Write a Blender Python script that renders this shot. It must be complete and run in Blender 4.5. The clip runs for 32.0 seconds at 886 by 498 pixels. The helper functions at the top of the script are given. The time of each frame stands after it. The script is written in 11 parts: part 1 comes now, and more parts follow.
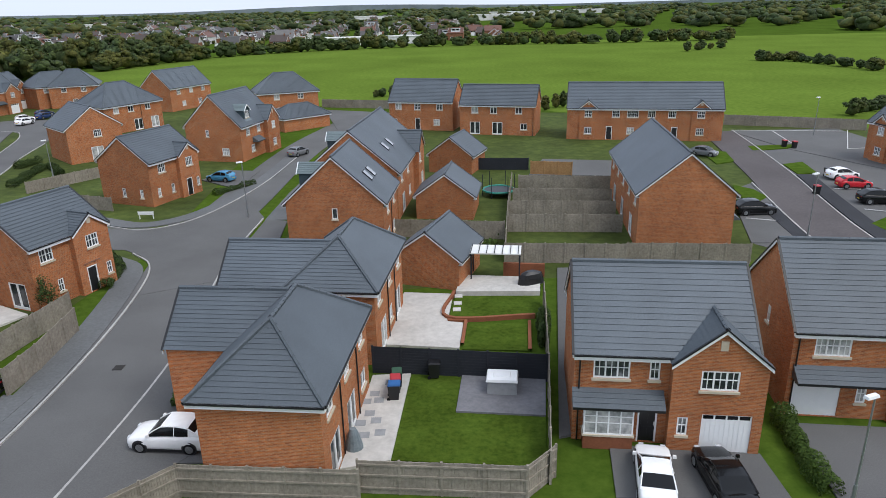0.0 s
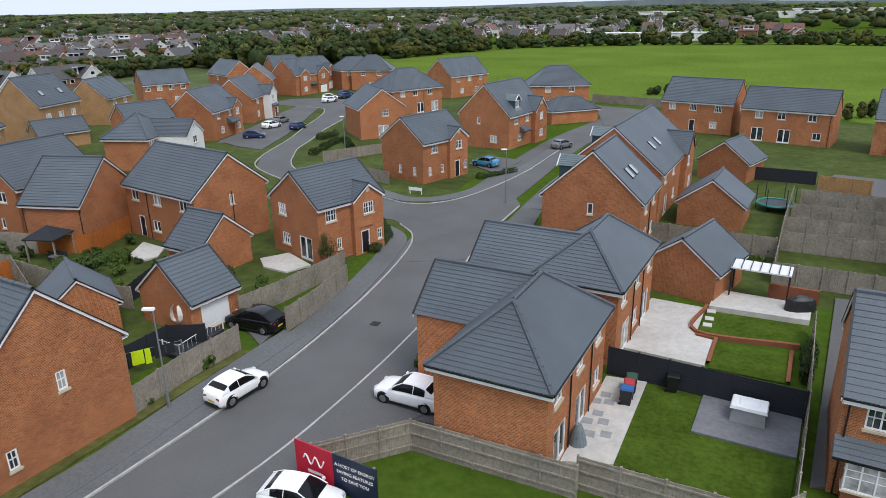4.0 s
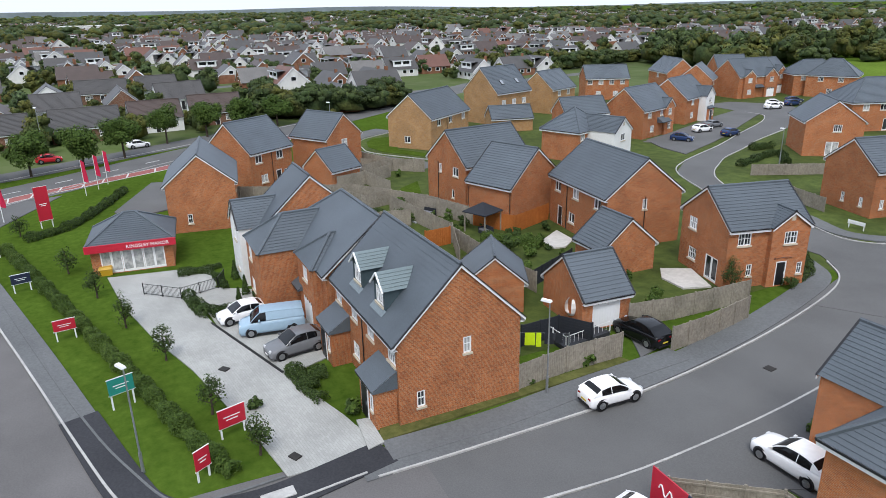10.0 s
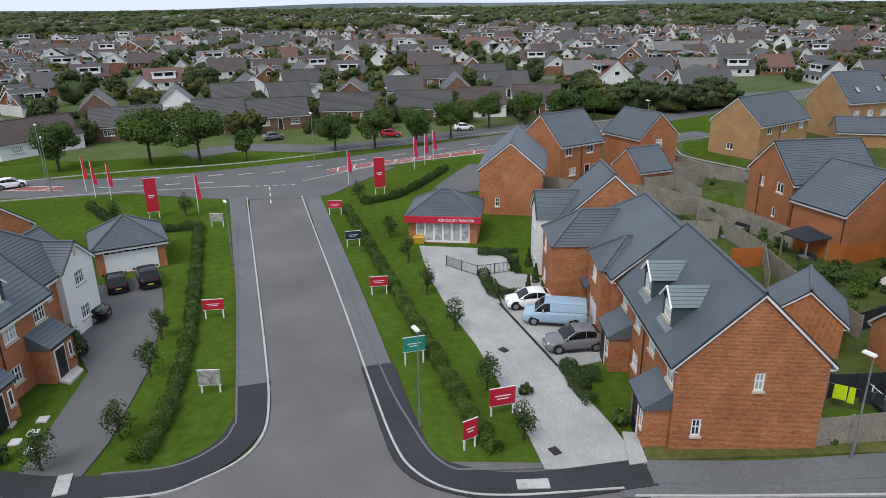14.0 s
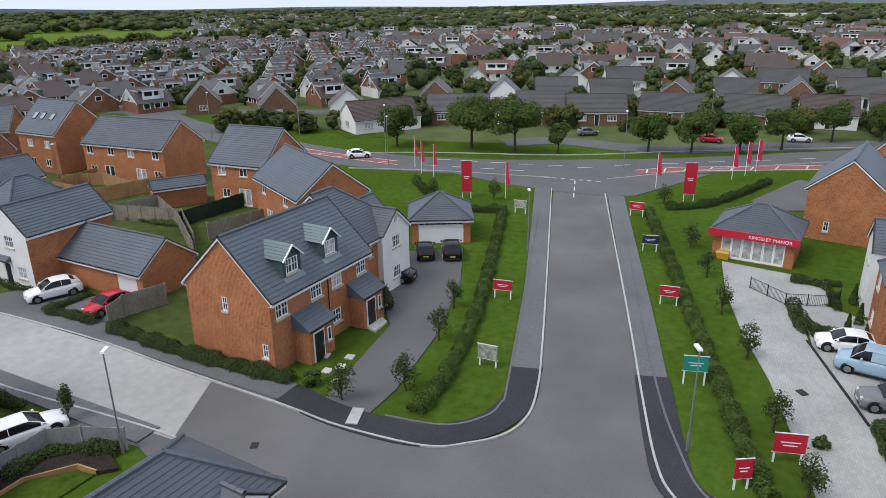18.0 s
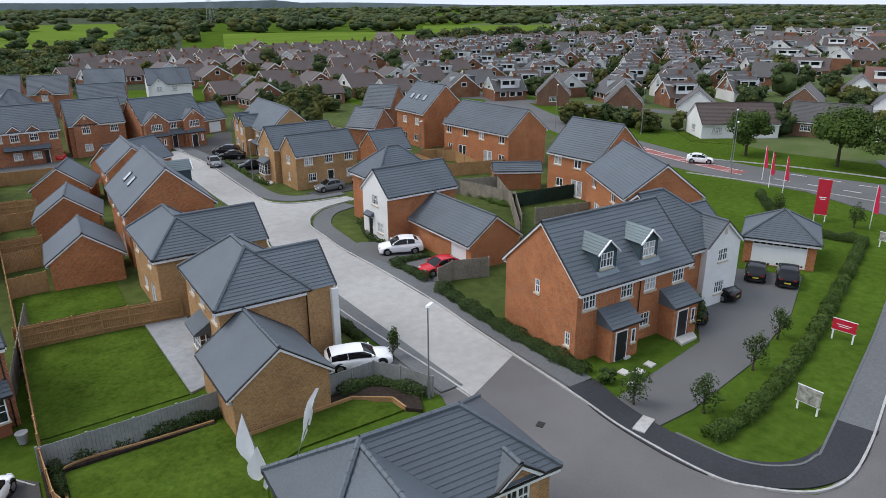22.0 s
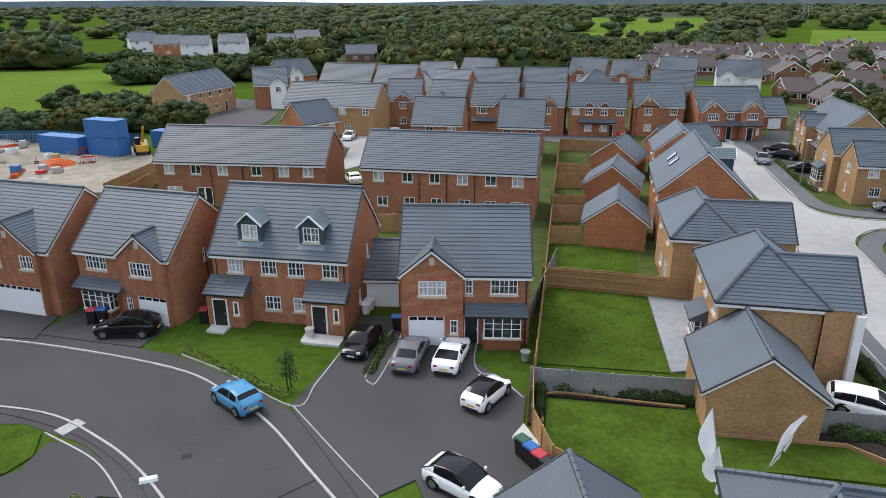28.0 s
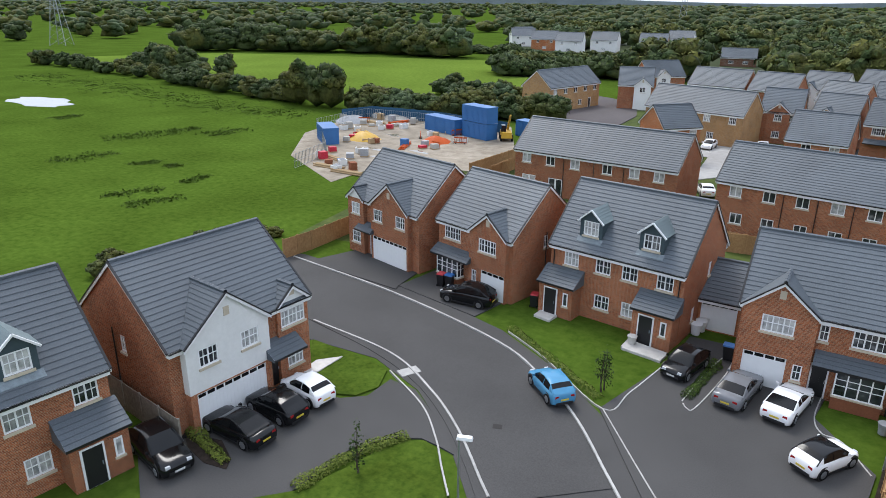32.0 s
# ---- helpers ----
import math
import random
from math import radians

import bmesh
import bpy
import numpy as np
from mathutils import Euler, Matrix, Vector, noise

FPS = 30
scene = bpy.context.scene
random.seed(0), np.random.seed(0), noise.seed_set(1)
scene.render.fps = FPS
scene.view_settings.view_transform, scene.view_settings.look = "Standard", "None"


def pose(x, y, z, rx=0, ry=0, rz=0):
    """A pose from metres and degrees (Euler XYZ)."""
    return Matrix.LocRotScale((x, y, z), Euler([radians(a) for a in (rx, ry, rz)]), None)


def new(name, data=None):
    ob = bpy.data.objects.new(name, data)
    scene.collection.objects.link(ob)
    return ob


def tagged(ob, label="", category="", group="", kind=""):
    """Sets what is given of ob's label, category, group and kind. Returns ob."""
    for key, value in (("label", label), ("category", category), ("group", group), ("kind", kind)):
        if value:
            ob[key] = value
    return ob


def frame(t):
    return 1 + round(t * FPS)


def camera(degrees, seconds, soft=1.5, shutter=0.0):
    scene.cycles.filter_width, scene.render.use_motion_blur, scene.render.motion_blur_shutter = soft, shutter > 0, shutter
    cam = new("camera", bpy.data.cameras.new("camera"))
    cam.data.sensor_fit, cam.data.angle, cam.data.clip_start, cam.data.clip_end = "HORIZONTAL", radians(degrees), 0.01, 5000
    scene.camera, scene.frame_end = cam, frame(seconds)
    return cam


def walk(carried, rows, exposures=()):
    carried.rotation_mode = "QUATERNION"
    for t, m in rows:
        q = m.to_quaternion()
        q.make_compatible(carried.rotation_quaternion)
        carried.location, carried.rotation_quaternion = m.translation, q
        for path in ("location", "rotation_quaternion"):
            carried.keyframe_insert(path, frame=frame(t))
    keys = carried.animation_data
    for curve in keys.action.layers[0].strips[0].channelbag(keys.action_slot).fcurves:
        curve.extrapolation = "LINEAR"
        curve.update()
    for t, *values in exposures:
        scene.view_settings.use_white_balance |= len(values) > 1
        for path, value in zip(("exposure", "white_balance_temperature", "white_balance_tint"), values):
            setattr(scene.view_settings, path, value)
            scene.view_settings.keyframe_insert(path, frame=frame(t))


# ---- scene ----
cam = camera(65.90, 32.0, soft=0.6)
walk(cam, [
    (0.0, pose(-0.00, -0.00, 21.00, 70.34, 1.25, -0.44)),
    (0.5, pose(0.01, 0.04, 21.00, 70.40, 1.17, 2.34)),
    (1.0, pose(-0.00, 0.02, 20.99, 70.44, 1.10, 5.11)),
    (1.5, pose(-0.02, -0.00, 21.02, 70.46, 1.04, 7.86)),
    (2.0, pose(-0.02, -0.05, 21.06, 70.46, 0.98, 10.63)),
    (2.5, pose(-0.01, -0.08, 21.05, 70.45, 0.94, 13.38)),
    (3.0, pose(-0.01, -0.10, 20.97, 70.43, 0.92, 16.13)),
    (3.5, pose(-0.01, -0.06, 20.87, 70.40, 0.90, 18.88)),
    (5.5, pose(0.03, -0.05, 20.61, 70.30, 0.83, 30.00)),
    (6.0, pose(0.01, 0.00, 20.64, 70.33, 0.85, 32.80)),
    (6.5, pose(-0.01, 0.07, 20.70, 70.38, 0.90, 35.61)),
    (7.0, pose(-0.02, 0.10, 20.80, 70.40, 0.96, 38.44)),
    (7.5, pose(-0.01, 0.07, 21.03, 70.39, 1.00, 41.33)),
    (8.0, pose(0.01, 0.06, 21.32, 70.36, 1.03, 44.26)),
    (8.5, pose(0.03, 0.06, 21.57, 70.34, 1.06, 47.22)),
    (9.0, pose(0.09, 0.07, 21.77, 70.35, 1.09, 50.20)),
    (9.5, pose(0.13, 0.10, 21.91, 70.36, 1.09, 53.28)),
    (10.0, pose(0.12, 0.09, 22.01, 70.37, 1.06, 56.50)),
    (10.5, pose(0.09, 0.09, 22.06, 70.37, 0.99, 59.75)),
    (11.0, pose(0.06, 0.12, 22.05, 70.36, 0.90, 63.02)),
    (11.5, pose(0.05, 0.14, 22.11, 70.34, 0.81, 66.30)),
    (12.0, pose(0.03, 0.15, 22.23, 70.31, 0.74, 69.55)),
    (12.5, pose(-0.01, 0.21, 22.30, 70.27, 0.68, 72.81)),
    (13.0, pose(-0.03, 0.25, 22.34, 70.23, 0.66, 76.05)),
    (13.5, pose(-0.03, 0.29, 22.32, 70.20, 0.67, 79.29)),
    (14.0, pose(0.01, 0.32, 22.31, 70.20, 0.70, 82.55)),
    (14.5, pose(0.05, 0.36, 22.31, 70.20, 0.73, 85.80)),
    (16.5, pose(0.08, 0.71, 22.25, 70.21, 0.82, 98.74)),
    (17.0, pose(0.06, 0.74, 22.22, 70.22, 0.79, 102.04)),
    (17.5, pose(0.03, 0.77, 22.24, 70.24, 0.73, 105.36)),
    (18.0, pose(0.04, 0.79, 22.26, 70.25, 0.66, 108.70)),
    (18.5, pose(0.05, 0.83, 22.27, 70.25, 0.60, 112.02)),
    (19.0, pose(0.05, 0.90, 22.26, 70.25, 0.54, 115.34)),
    (19.5, pose(0.08, 0.99, 22.27, 70.24, 0.49, 118.69)),
    (20.0, pose(0.10, 1.03, 22.29, 70.24, 0.44, 122.16)),
    (20.5, pose(0.13, 1.02, 22.29, 70.23, 0.39, 125.79)),
    (21.0, pose(0.13, 1.05, 22.29, 70.22, 0.35, 129.50)),
    (21.5, pose(0.13, 1.12, 22.25, 70.21, 0.33, 133.23)),
    (22.0, pose(0.15, 1.19, 22.20, 70.22, 0.32, 136.93)),
    (22.5, pose(0.16, 1.21, 22.17, 70.25, 0.31, 140.63)),
    (23.0, pose(0.18, 1.20, 22.12, 70.26, 0.28, 144.31)),
    (23.5, pose(0.16, 1.20, 22.06, 70.27, 0.23, 148.00)),
    (24.0, pose(0.11, 1.21, 21.98, 70.27, 0.20, 151.67)),
    (24.5, pose(0.08, 1.21, 21.94, 70.26, 0.18, 155.32)),
    (25.0, pose(0.05, 1.19, 21.90, 70.24, 0.18, 159.01)),
    (25.5, pose(0.01, 1.18, 21.82, 70.21, 0.19, 162.71)),
    (27.5, pose(-0.28, 1.11, 21.37, 70.13, 0.30, 177.61)),
    (28.0, pose(-0.32, 1.11, 21.28, 70.11, 0.28, 181.32)),
    (28.5, pose(-0.30, 1.10, 21.26, 70.11, 0.23, 185.00)),
    (29.0, pose(-0.27, 1.10, 21.28, 70.12, 0.13, 188.65)),
    (29.5, pose(-0.21, 1.09, 21.25, 70.12, 0.02, 192.29)),
    (30.0, pose(-0.13, 1.07, 21.21, 70.11, -0.10, 195.92)),
    (30.5, pose(-0.06, 1.11, 21.21, 70.08, -0.20, 199.55)),
    (31.0, pose(0.01, 1.12, 21.26, 70.04, -0.30, 203.21)),
    (31.5, pose(0.06, 1.13, 21.33, 70.00, -0.40, 206.87)),
    (32.0, pose(0.12, 1.17, 21.39, 69.97, -0.49, 210.52)),
], exposures=[(0.0, 0.22), (3.0, 0.2), (7.0, 0.46), (9.0, 0.6), (10.5, 0.36), (14.0, 0.17), (18.0, 0.18), (21.0, 0.22), (24.0, 0.3), (28.5, 0.54), (32.0, 0.62)])

# world: bright overcast sky with a veiled sun
SUN_EL, SUN_AZ = radians(54), radians(128)
world = bpy.data.worlds.new("sky")
scene.world = world
world.use_nodes = True
wn, wl = world.node_tree.nodes, world.node_tree.links
wn.clear()
sky = wn.new("ShaderNodeTexSky")
sky.sky_type, sky.sun_disc, sky.sun_elevation, sky.sun_rotation = "NISHITA", False, SUN_EL, SUN_AZ
sky.air_density, sky.dust_density, sky.ozone_density = 1.0, 4.0, 1.0
hazy = wn.new("ShaderNodeMix")
hazy.data_type = "RGBA"
hazy.inputs[0].default_value = 0.72
hazy.inputs[7].default_value = (8.3, 9.3, 11.2, 1)
wl.new(sky.outputs[0], hazy.inputs[6])
bg = wn.new("ShaderNodeBackground")
bg.inputs[1].default_value = 0.112
out = wn.new("ShaderNodeOutputWorld")
wl.new(hazy.outputs[2], bg.inputs[0])
wl.new(bg.outputs[0], out.inputs[0])
sun = new("sun", bpy.data.lights.new("sun", "SUN"))
sun.data.energy, sun.data.angle, sun.data.color = 1.5, radians(24), (1.0, 0.985, 0.965)
sun.rotation_euler = (radians(90) - SUN_EL, 0, radians(180) - SUN_AZ)

# ---- materials ----
def material(name, rough=0.7, metal=0.0):
    m = bpy.data.materials.new(name)
    m.use_nodes = True
    n, l = m.node_tree.nodes, m.node_tree.links
    b = n["Principled BSDF"]
    b.inputs["Roughness"].default_value, b.inputs["Metallic"].default_value = rough, metal
    if rough >= 0.6:
        b.inputs["Specular IOR Level"].default_value = 0.12
    return m, n, l, b


def ramp(n, l, src, stops):
    r = n.new("ShaderNodeValToRGB")
    while len(r.color_ramp.elements) < len(stops):
        r.color_ramp.elements.new(0.5)
    for e, (p, c) in zip(r.color_ramp.elements, stops):
        e.position, e.color = p, (*c, 1)
    l.new(src, r.inputs[0])
    return r.outputs[0]


def noise_tex(n, l, scale, detail=4, space="Object", rough=0.55):
    co = n.new("ShaderNodeTexCoord")
    if space == "World":
        g = n.new("ShaderNodeNewGeometry")
        src = g.outputs["Position"]
    else:
        src = co.outputs[space]
    t = n.new("ShaderNodeTexNoise")
    t.inputs["Scale"].default_value, t.inputs["Detail"].default_value, t.inputs["Roughness"].default_value = scale, detail, rough
    l.new(src, t.inputs["Vector"])
    return t.outputs["Fac"]


def mix(n, l, a, b, fac, mode="MIX"):
    m = n.new("ShaderNodeMix")
    m.data_type, m.blend_type = "RGBA", mode
    for sock, v in ((m.inputs[0], fac), (m.inputs[6], a), (m.inputs[7], b)):
        if isinstance(v, (int, float)):
            sock.default_value = v
        elif isinstance(v, tuple):
            sock.default_value = (*v, 1)
        else:
            l.new(v, sock)
    return m.outputs[2]


def bump(n, l, b, height, strength=0.3, dist=0.02):
    u = n.new("ShaderNodeBump")
    u.inputs["Strength"].default_value, u.inputs["Distance"].default_value = strength, dist
    l.new(height, u.inputs["Height"])
    l.new(u.outputs[0], b.inputs["Normal"])


def speckled(name, dark, light, scale=3.0, big=0.15, rough=0.8, bumps=0.25, space="World", spread=0.25, metal=0.0):
    """Two scales of variation between two colours, with fine relief."""
    m, n, l, b = material(name, rough, metal)
    fine = noise_tex(n, l, scale, 6, space, 0.65)
    wide = noise_tex(n, l, big, 3, space)
    c1 = ramp(n, l, fine, [(0.3, dark), (0.72, light)])
    c2 = ramp(n, l, wide, [(0.3, (1 - spread,) * 3), (0.7, (1.0,) * 3)])
    l.new(mix(n, l, c1, c2, 1.0, "MULTIPLY"), b.inputs["Base Color"])
    if bumps:
        bump(n, l, b, fine, bumps)
    return m


def brick_material(name, c1, c2, mortar, vary=0.14):
    m, n, l, b = material(name, 0.85)
    co = n.new("ShaderNodeTexCoord")
    uv = co.outputs["UV"]
    t = n.new("ShaderNodeTexBrick")
    t.inputs["Scale"].default_value = 1.0
    t.inputs["Brick Width"].default_value, t.inputs["Row Height"].default_value = 0.225, 0.075
    t.inputs["Mortar Size"].default_value, t.inputs["Mortar Smooth"].default_value = 0.009, 0.1
    t.inputs["Color1"].default_value, t.inputs["Color2"].default_value, t.inputs["Mortar"].default_value = (*c1, 1), (*c2, 1), (*mortar, 1)
    t.inputs["Bias"].default_value = -0.1
    l.new(uv, t.inputs["Vector"])
    wide = noise_tex(n, l, 0.6, 4, "World")
    fine = noise_tex(n, l, 7.0, 4, "World", 0.7)
    col = mix(n, l, t.outputs["Color"], ramp(n, l, wide, [(0.3, (0.8, 0.78, 0.78)), (0.7, (1.08, 1.06, 1.04))]), 1.0, "MULTIPLY")
    col = mix(n, l, col, ramp(n, l, fine, [(0.25, (0.72, 0.7, 0.7)), (0.75, (1.18, 1.16, 1.14))]), 1.0, "MULTIPLY")
    info = n.new("ShaderNodeObjectInfo")
    col = mix(n, l, col, ramp(n, l, info.outputs["Random"], [(0.0, (1 - vary,) * 3), (1.0, (1 + vary * 0.5,) * 3)]), 1.0, "MULTIPLY")
    l.new(col, b.inputs["Base Color"])
    bump(n, l, b, t.outputs["Fac"], -0.25, 0.01)
    return m


def plain(name, col, rough=0.5, metal=0.0, spread=0.12, scale=4.0):
    return speckled(name, tuple(v * (1 - spread) for v in col), col, scale, 0.5, rough, 0.05, "World", spread, metal)


BRICK = brick_material("red_brick", (0.48, 0.158, 0.055), (0.27, 0.084, 0.034), (0.42, 0.29, 0.18))
BRICK_RUSSET = brick_material("russet_brick", (0.4, 0.135, 0.06), (0.2, 0.068, 0.035), (0.38, 0.27, 0.18))
BRICK_DARK = brick_material("dark_red_brick", (0.24, 0.07, 0.036), (0.15, 0.045, 0.028), (0.26, 0.17, 0.13))
BRICK_BUFF = brick_material("buff_brick", (0.46, 0.27, 0.115), (0.33, 0.18, 0.07), (0.4, 0.3, 0.2))
BRICK_BROWN = brick_material("brown_brick", (0.2, 0.095, 0.055), (0.14, 0.065, 0.04), (0.25, 0.2, 0.16))
RENDER = plain("white_render", (0.74, 0.74, 0.72), 0.9, spread=0.08)
TERRACOTTA = plain("terracotta_brick", (0.3, 0.115, 0.062), 0.85, spread=0.25, scale=9.0)
WHITE = plain("white_upvc", (0.78, 0.79, 0.79), 0.35, spread=0.04)
STONE = plain("cream_stone", (0.55, 0.48, 0.37), 0.85)
BLACK = plain("black_plastic", (0.012, 0.012, 0.014), 0.45)
ANTHRA = plain("anthracite", (0.03, 0.033, 0.04), 0.6)
LEAD = speckled("lead", (0.13, 0.16, 0.18), (0.22, 0.27, 0.29), 5, 0.4, 0.5, 0.1)


def tile_material(name, dark, light):
    m, n, l, b = material(name, 0.55)
    fine = noise_tex(n, l, 14.0, 5, "World", 0.7)
    wide = noise_tex(n, l, 0.35, 4, "World")
    info = n.new("ShaderNodeObjectInfo")
    c = ramp(n, l, fine, [(0.25, dark), (0.75, light)])
    c = mix(n, l, c, ramp(n, l, wide, [(0.3, (0.85,) * 3), (0.7, (1.08,) * 3)]), 1.0, "MULTIPLY")
    c = mix(n, l, c, ramp(n, l, info.outputs["Random"], [(0.0, (0.88,) * 3), (1.0, (1.1,) * 3)]), 1.0, "MULTIPLY")
    l.new(c, b.inputs["Base Color"])
    bump(n, l, b, fine, 0.2, 0.01)
    return m


SLATE = tile_material("slate_grey_tile", (0.057, 0.07, 0.083), (0.1, 0.119, 0.136))
TILE_TEAL = tile_material("teal_grey_tile", (0.085, 0.108, 0.115), (0.14, 0.172, 0.18))
TILE_BROWN = tile_material("brown_tile", (0.045, 0.03, 0.025), (0.085, 0.058, 0.048))
TILE_GREY = tile_material("weathered_tile", (0.045, 0.042, 0.041), (0.085, 0.08, 0.076))


def glass_material(name):
    m, n, l, b = material(name, 0.05)
    info = n.new("ShaderNodeObjectInfo")
    deep = ramp(n, l, noise_tex(n, l, 1.1, 2, "World"), [(0.35, (0.012, 0.015, 0.018)), (0.6, (0.05, 0.056, 0.06)), (0.72, (0.2, 0.2, 0.2))])
    nets = ramp(n, l, noise_tex(n, l, 2.2, 3, "World"), [(0.3, (0.2, 0.21, 0.21)), (0.55, (0.45, 0.45, 0.44)), (0.7, (0.55, 0.55, 0.53))])
    pick = ramp(n, l, info.outputs["Random"], [(0.62, (0, 0, 0)), (0.64, (1, 1, 1))])
    l.new(mix(n, l, deep, nets, pick), b.inputs["Base Color"])
    b.inputs["Specular IOR Level"].default_value = 0.6
    return m


GLASS = glass_material("window_glass")
DARKGLASS = plain("dark_glass", (0.01, 0.012, 0.014), 0.06)

# ---- building kit ----
class Mesh:
    """Collects faces of several materials for one mesh object."""

    def __init__(self):
        self.v, self.f, self.m, self.uv = [], [], [], []

    def poly(self, pts, mat=0, uv=None):
        k = len(self.v)
        self.v += [tuple(p) for p in pts]
        self.f.append(tuple(range(k, k + len(pts))))
        self.m.append(mat)
        self.uv += uv if uv else [(0.0, 0.0)] * len(pts)

    def box(self, x0, y0, z0, x1, y1, z1, mat=0, taper=0.0):
        a, t = (x0, y0, z0, x1, y1, z1), taper
        p = [(x0, y0, z0), (x1, y0, z0), (x1, y1, z0), (x0, y1, z0), (x0 + t, y0 + t, z1), (x1 - t, y0 + t, z1), (x1 - t, y1 - t, z1), (x0 + t, y1 - t, z1)]
        for q in ((3, 2, 1, 0), (4, 5, 6, 7), (0, 1, 5, 4), (1, 2, 6, 5), (2, 3, 7, 6), (3, 0, 4, 7)):
            self.poly([p[i] for i in q], mat)

    def tube(self, a, b, r0, r1=None, sides=6, mat=0, caps=True):
        a, b = Vector(a), Vector(b)
        r1 = r0 if r1 is None else r1
        d = (b - a).normalized()
        u = d.orthogonal().normalized()
        w = d.cross(u)
        ring = [(math.cos(2 * math.pi * i / sides), math.sin(2 * math.pi * i / sides)) for i in range(sides)]
        lo = [a + (u * c + w * s) * r0 for c, s in ring]
        hi = [b + (u * c + w * s) * r1 for c, s in ring]
        for i in range(sides):
            j = (i + 1) % sides
            self.poly([lo[i], lo[j], hi[j], hi[i]], mat)
        if caps:
            self.poly(hi, mat)
            self.poly(lo[::-1], mat)

    def data(self, name, mats, smooth=False):
        me = bpy.data.meshes.new(name)
        me.from_pydata(self.v, [], self.f)
        for m in mats if isinstance(mats, (list, tuple)) else [mats]:
            me.materials.append(m)
        me.polygons.foreach_set("material_index", self.m)
        layer = me.uv_layers.new(name="map")
        layer.data.foreach_set("uv", [c for p in self.uv for c in p])
        if smooth:
            b = bmesh.new()
            b.from_mesh(me)
            bmesh.ops.remove_doubles(b, verts=b.verts, dist=0.001)
            for face in b.faces:
                face.smooth = smooth != "weld"
            b.to_mesh(me)
            b.free()
        me.update()
        return me


def part(name, mesh, mats, parent, label="", m=None):
    ob = new(name, mesh.data(name, mats) if isinstance(mesh, Mesh) else mesh)
    ob.parent = parent
    if m is not None:
        ob.matrix_local = m
    return tagged(ob, label)


def thing(name, m, label, category, group="", kind=""):
    ob = new(name)
    ob.matrix_world = m
    return tagged(ob, label, category, group, kind)


CACHE = {}


def kept_mesh(key, make, mats, smooth=False):
    if key not in CACHE:
        CACHE[key] = make().data(key.split(":")[0], mats, smooth)
    return CACHE[key]


SIZES = {"w": (1.15, 1.05), "W": (1.75, 1.05), "n": (0.5, 1.0), "d": (0.95, 2.1), "p": (1.75, 2.1), "g": (2.35, 2.1), "G": (4.4, 2.15), "s": (0.6, 0.6)}


def lattice(xs, zs, is_open, y0=0.02, y1=0.1):
    """One connected frame: strips of a grid, solid but for the open cells, with depth at every edge."""
    k, nx, nz = Mesh(), len(xs) - 1, len(zs) - 1
    solid = lambda i, j: 0 <= i < nx and 0 <= j < nz and not is_open(i, j)
    for i in range(nx):
        for j in range(nz):
            if not solid(i, j):
                continue
            a, b, c, d = xs[i], xs[i + 1], zs[j], zs[j + 1]
            k.poly([(a, y0, c), (b, y0, c), (b, y0, d), (a, y0, d)])
            for di, dj, q in ((-1, 0, ((a, d), (a, c))), (1, 0, ((b, c), (b, d))), (0, -1, ((a, c), (b, c))), (0, 1, ((b, d), (a, d)))):
                if not solid(i + di, j + dj):
                    (u0, v0), (u1, v1) = q
                    k.poly([(u1, y0, v1), (u0, y0, v0), (u0, y1, v0), (u1, y1, v1)])
    return k


def frame_mesh(w, h, lights, bars):
    """White frame with mullions and thin glazing bars: x right, y into the wall, z up from the sill."""
    s, g = 0.075, 0.016
    xs = [0.0, s]
    for i in range(lights):
        x0, x1 = w * i / lights, w * (i + 1) / lights
        if i:
            xs += [x0 - s / 2, x0 + s / 2]
        if bars:
            xs += [(x0 + x1) / 2 - g, (x0 + x1) / 2 + g]
    xs = sorted(set(xs + [w - s, w]))
    zs = [0.0, s, h * 0.55 - g, h * 0.55 + g, h - s, h] if bars else [0.0, s, h - s, h]
    return lattice(xs, zs, lambda i, j: i % 2 == 1 and j % 2 == 1)


def box_mesh(*b):
    k = Mesh()
    k.box(*b)
    return k


def pane_mesh(w, h):
    k = Mesh()
    k.poly([(0.03, 0.075, 0.03), (w - 0.03, 0.075, 0.03), (w - 0.03, 0.075, h - 0.03), (0.03, 0.075, h - 0.03)])
    return k


def place(e, nrm, p):
    return Matrix(((e.x, -nrm.x, 0, p.x), (e.y, -nrm.y, 0, p.y), (0, 0, 1, p.z), (0, 0, 0, 1)))


def add_window(owner, kind, e, nrm, p, bars=True, head=True):
    w, h = SIZES[kind]
    lights = {"w": 2, "W": 3, "n": 1, "s": 1}[kind]
    m = place(e, nrm, p - e * (w / 2))
    ob = new("window", kept_mesh(f"window:{kind}{bars}", lambda: frame_mesh(w, h, lights, bars), WHITE, "weld"))
    ob.parent, ob.matrix_local = owner, m
    for nm, mesh in (("pane", kept_mesh(f"pane:{kind}", lambda: pane_mesh(w, h), GLASS)), ("sill", kept_mesh(f"sill:{kind}", lambda: box_mesh(-0.07, -0.09, -0.13, w + 0.07, 0.06, -0.004), STONE))):
        c = new(nm, mesh)
        c.parent = ob
    return ob


def door_mesh():
    return lattice([0.0, 0.09, 0.86, 0.95], [0.0, 2.0, 2.1], lambda i, j: i == 1 and j == 0, 0.01, 0.11)


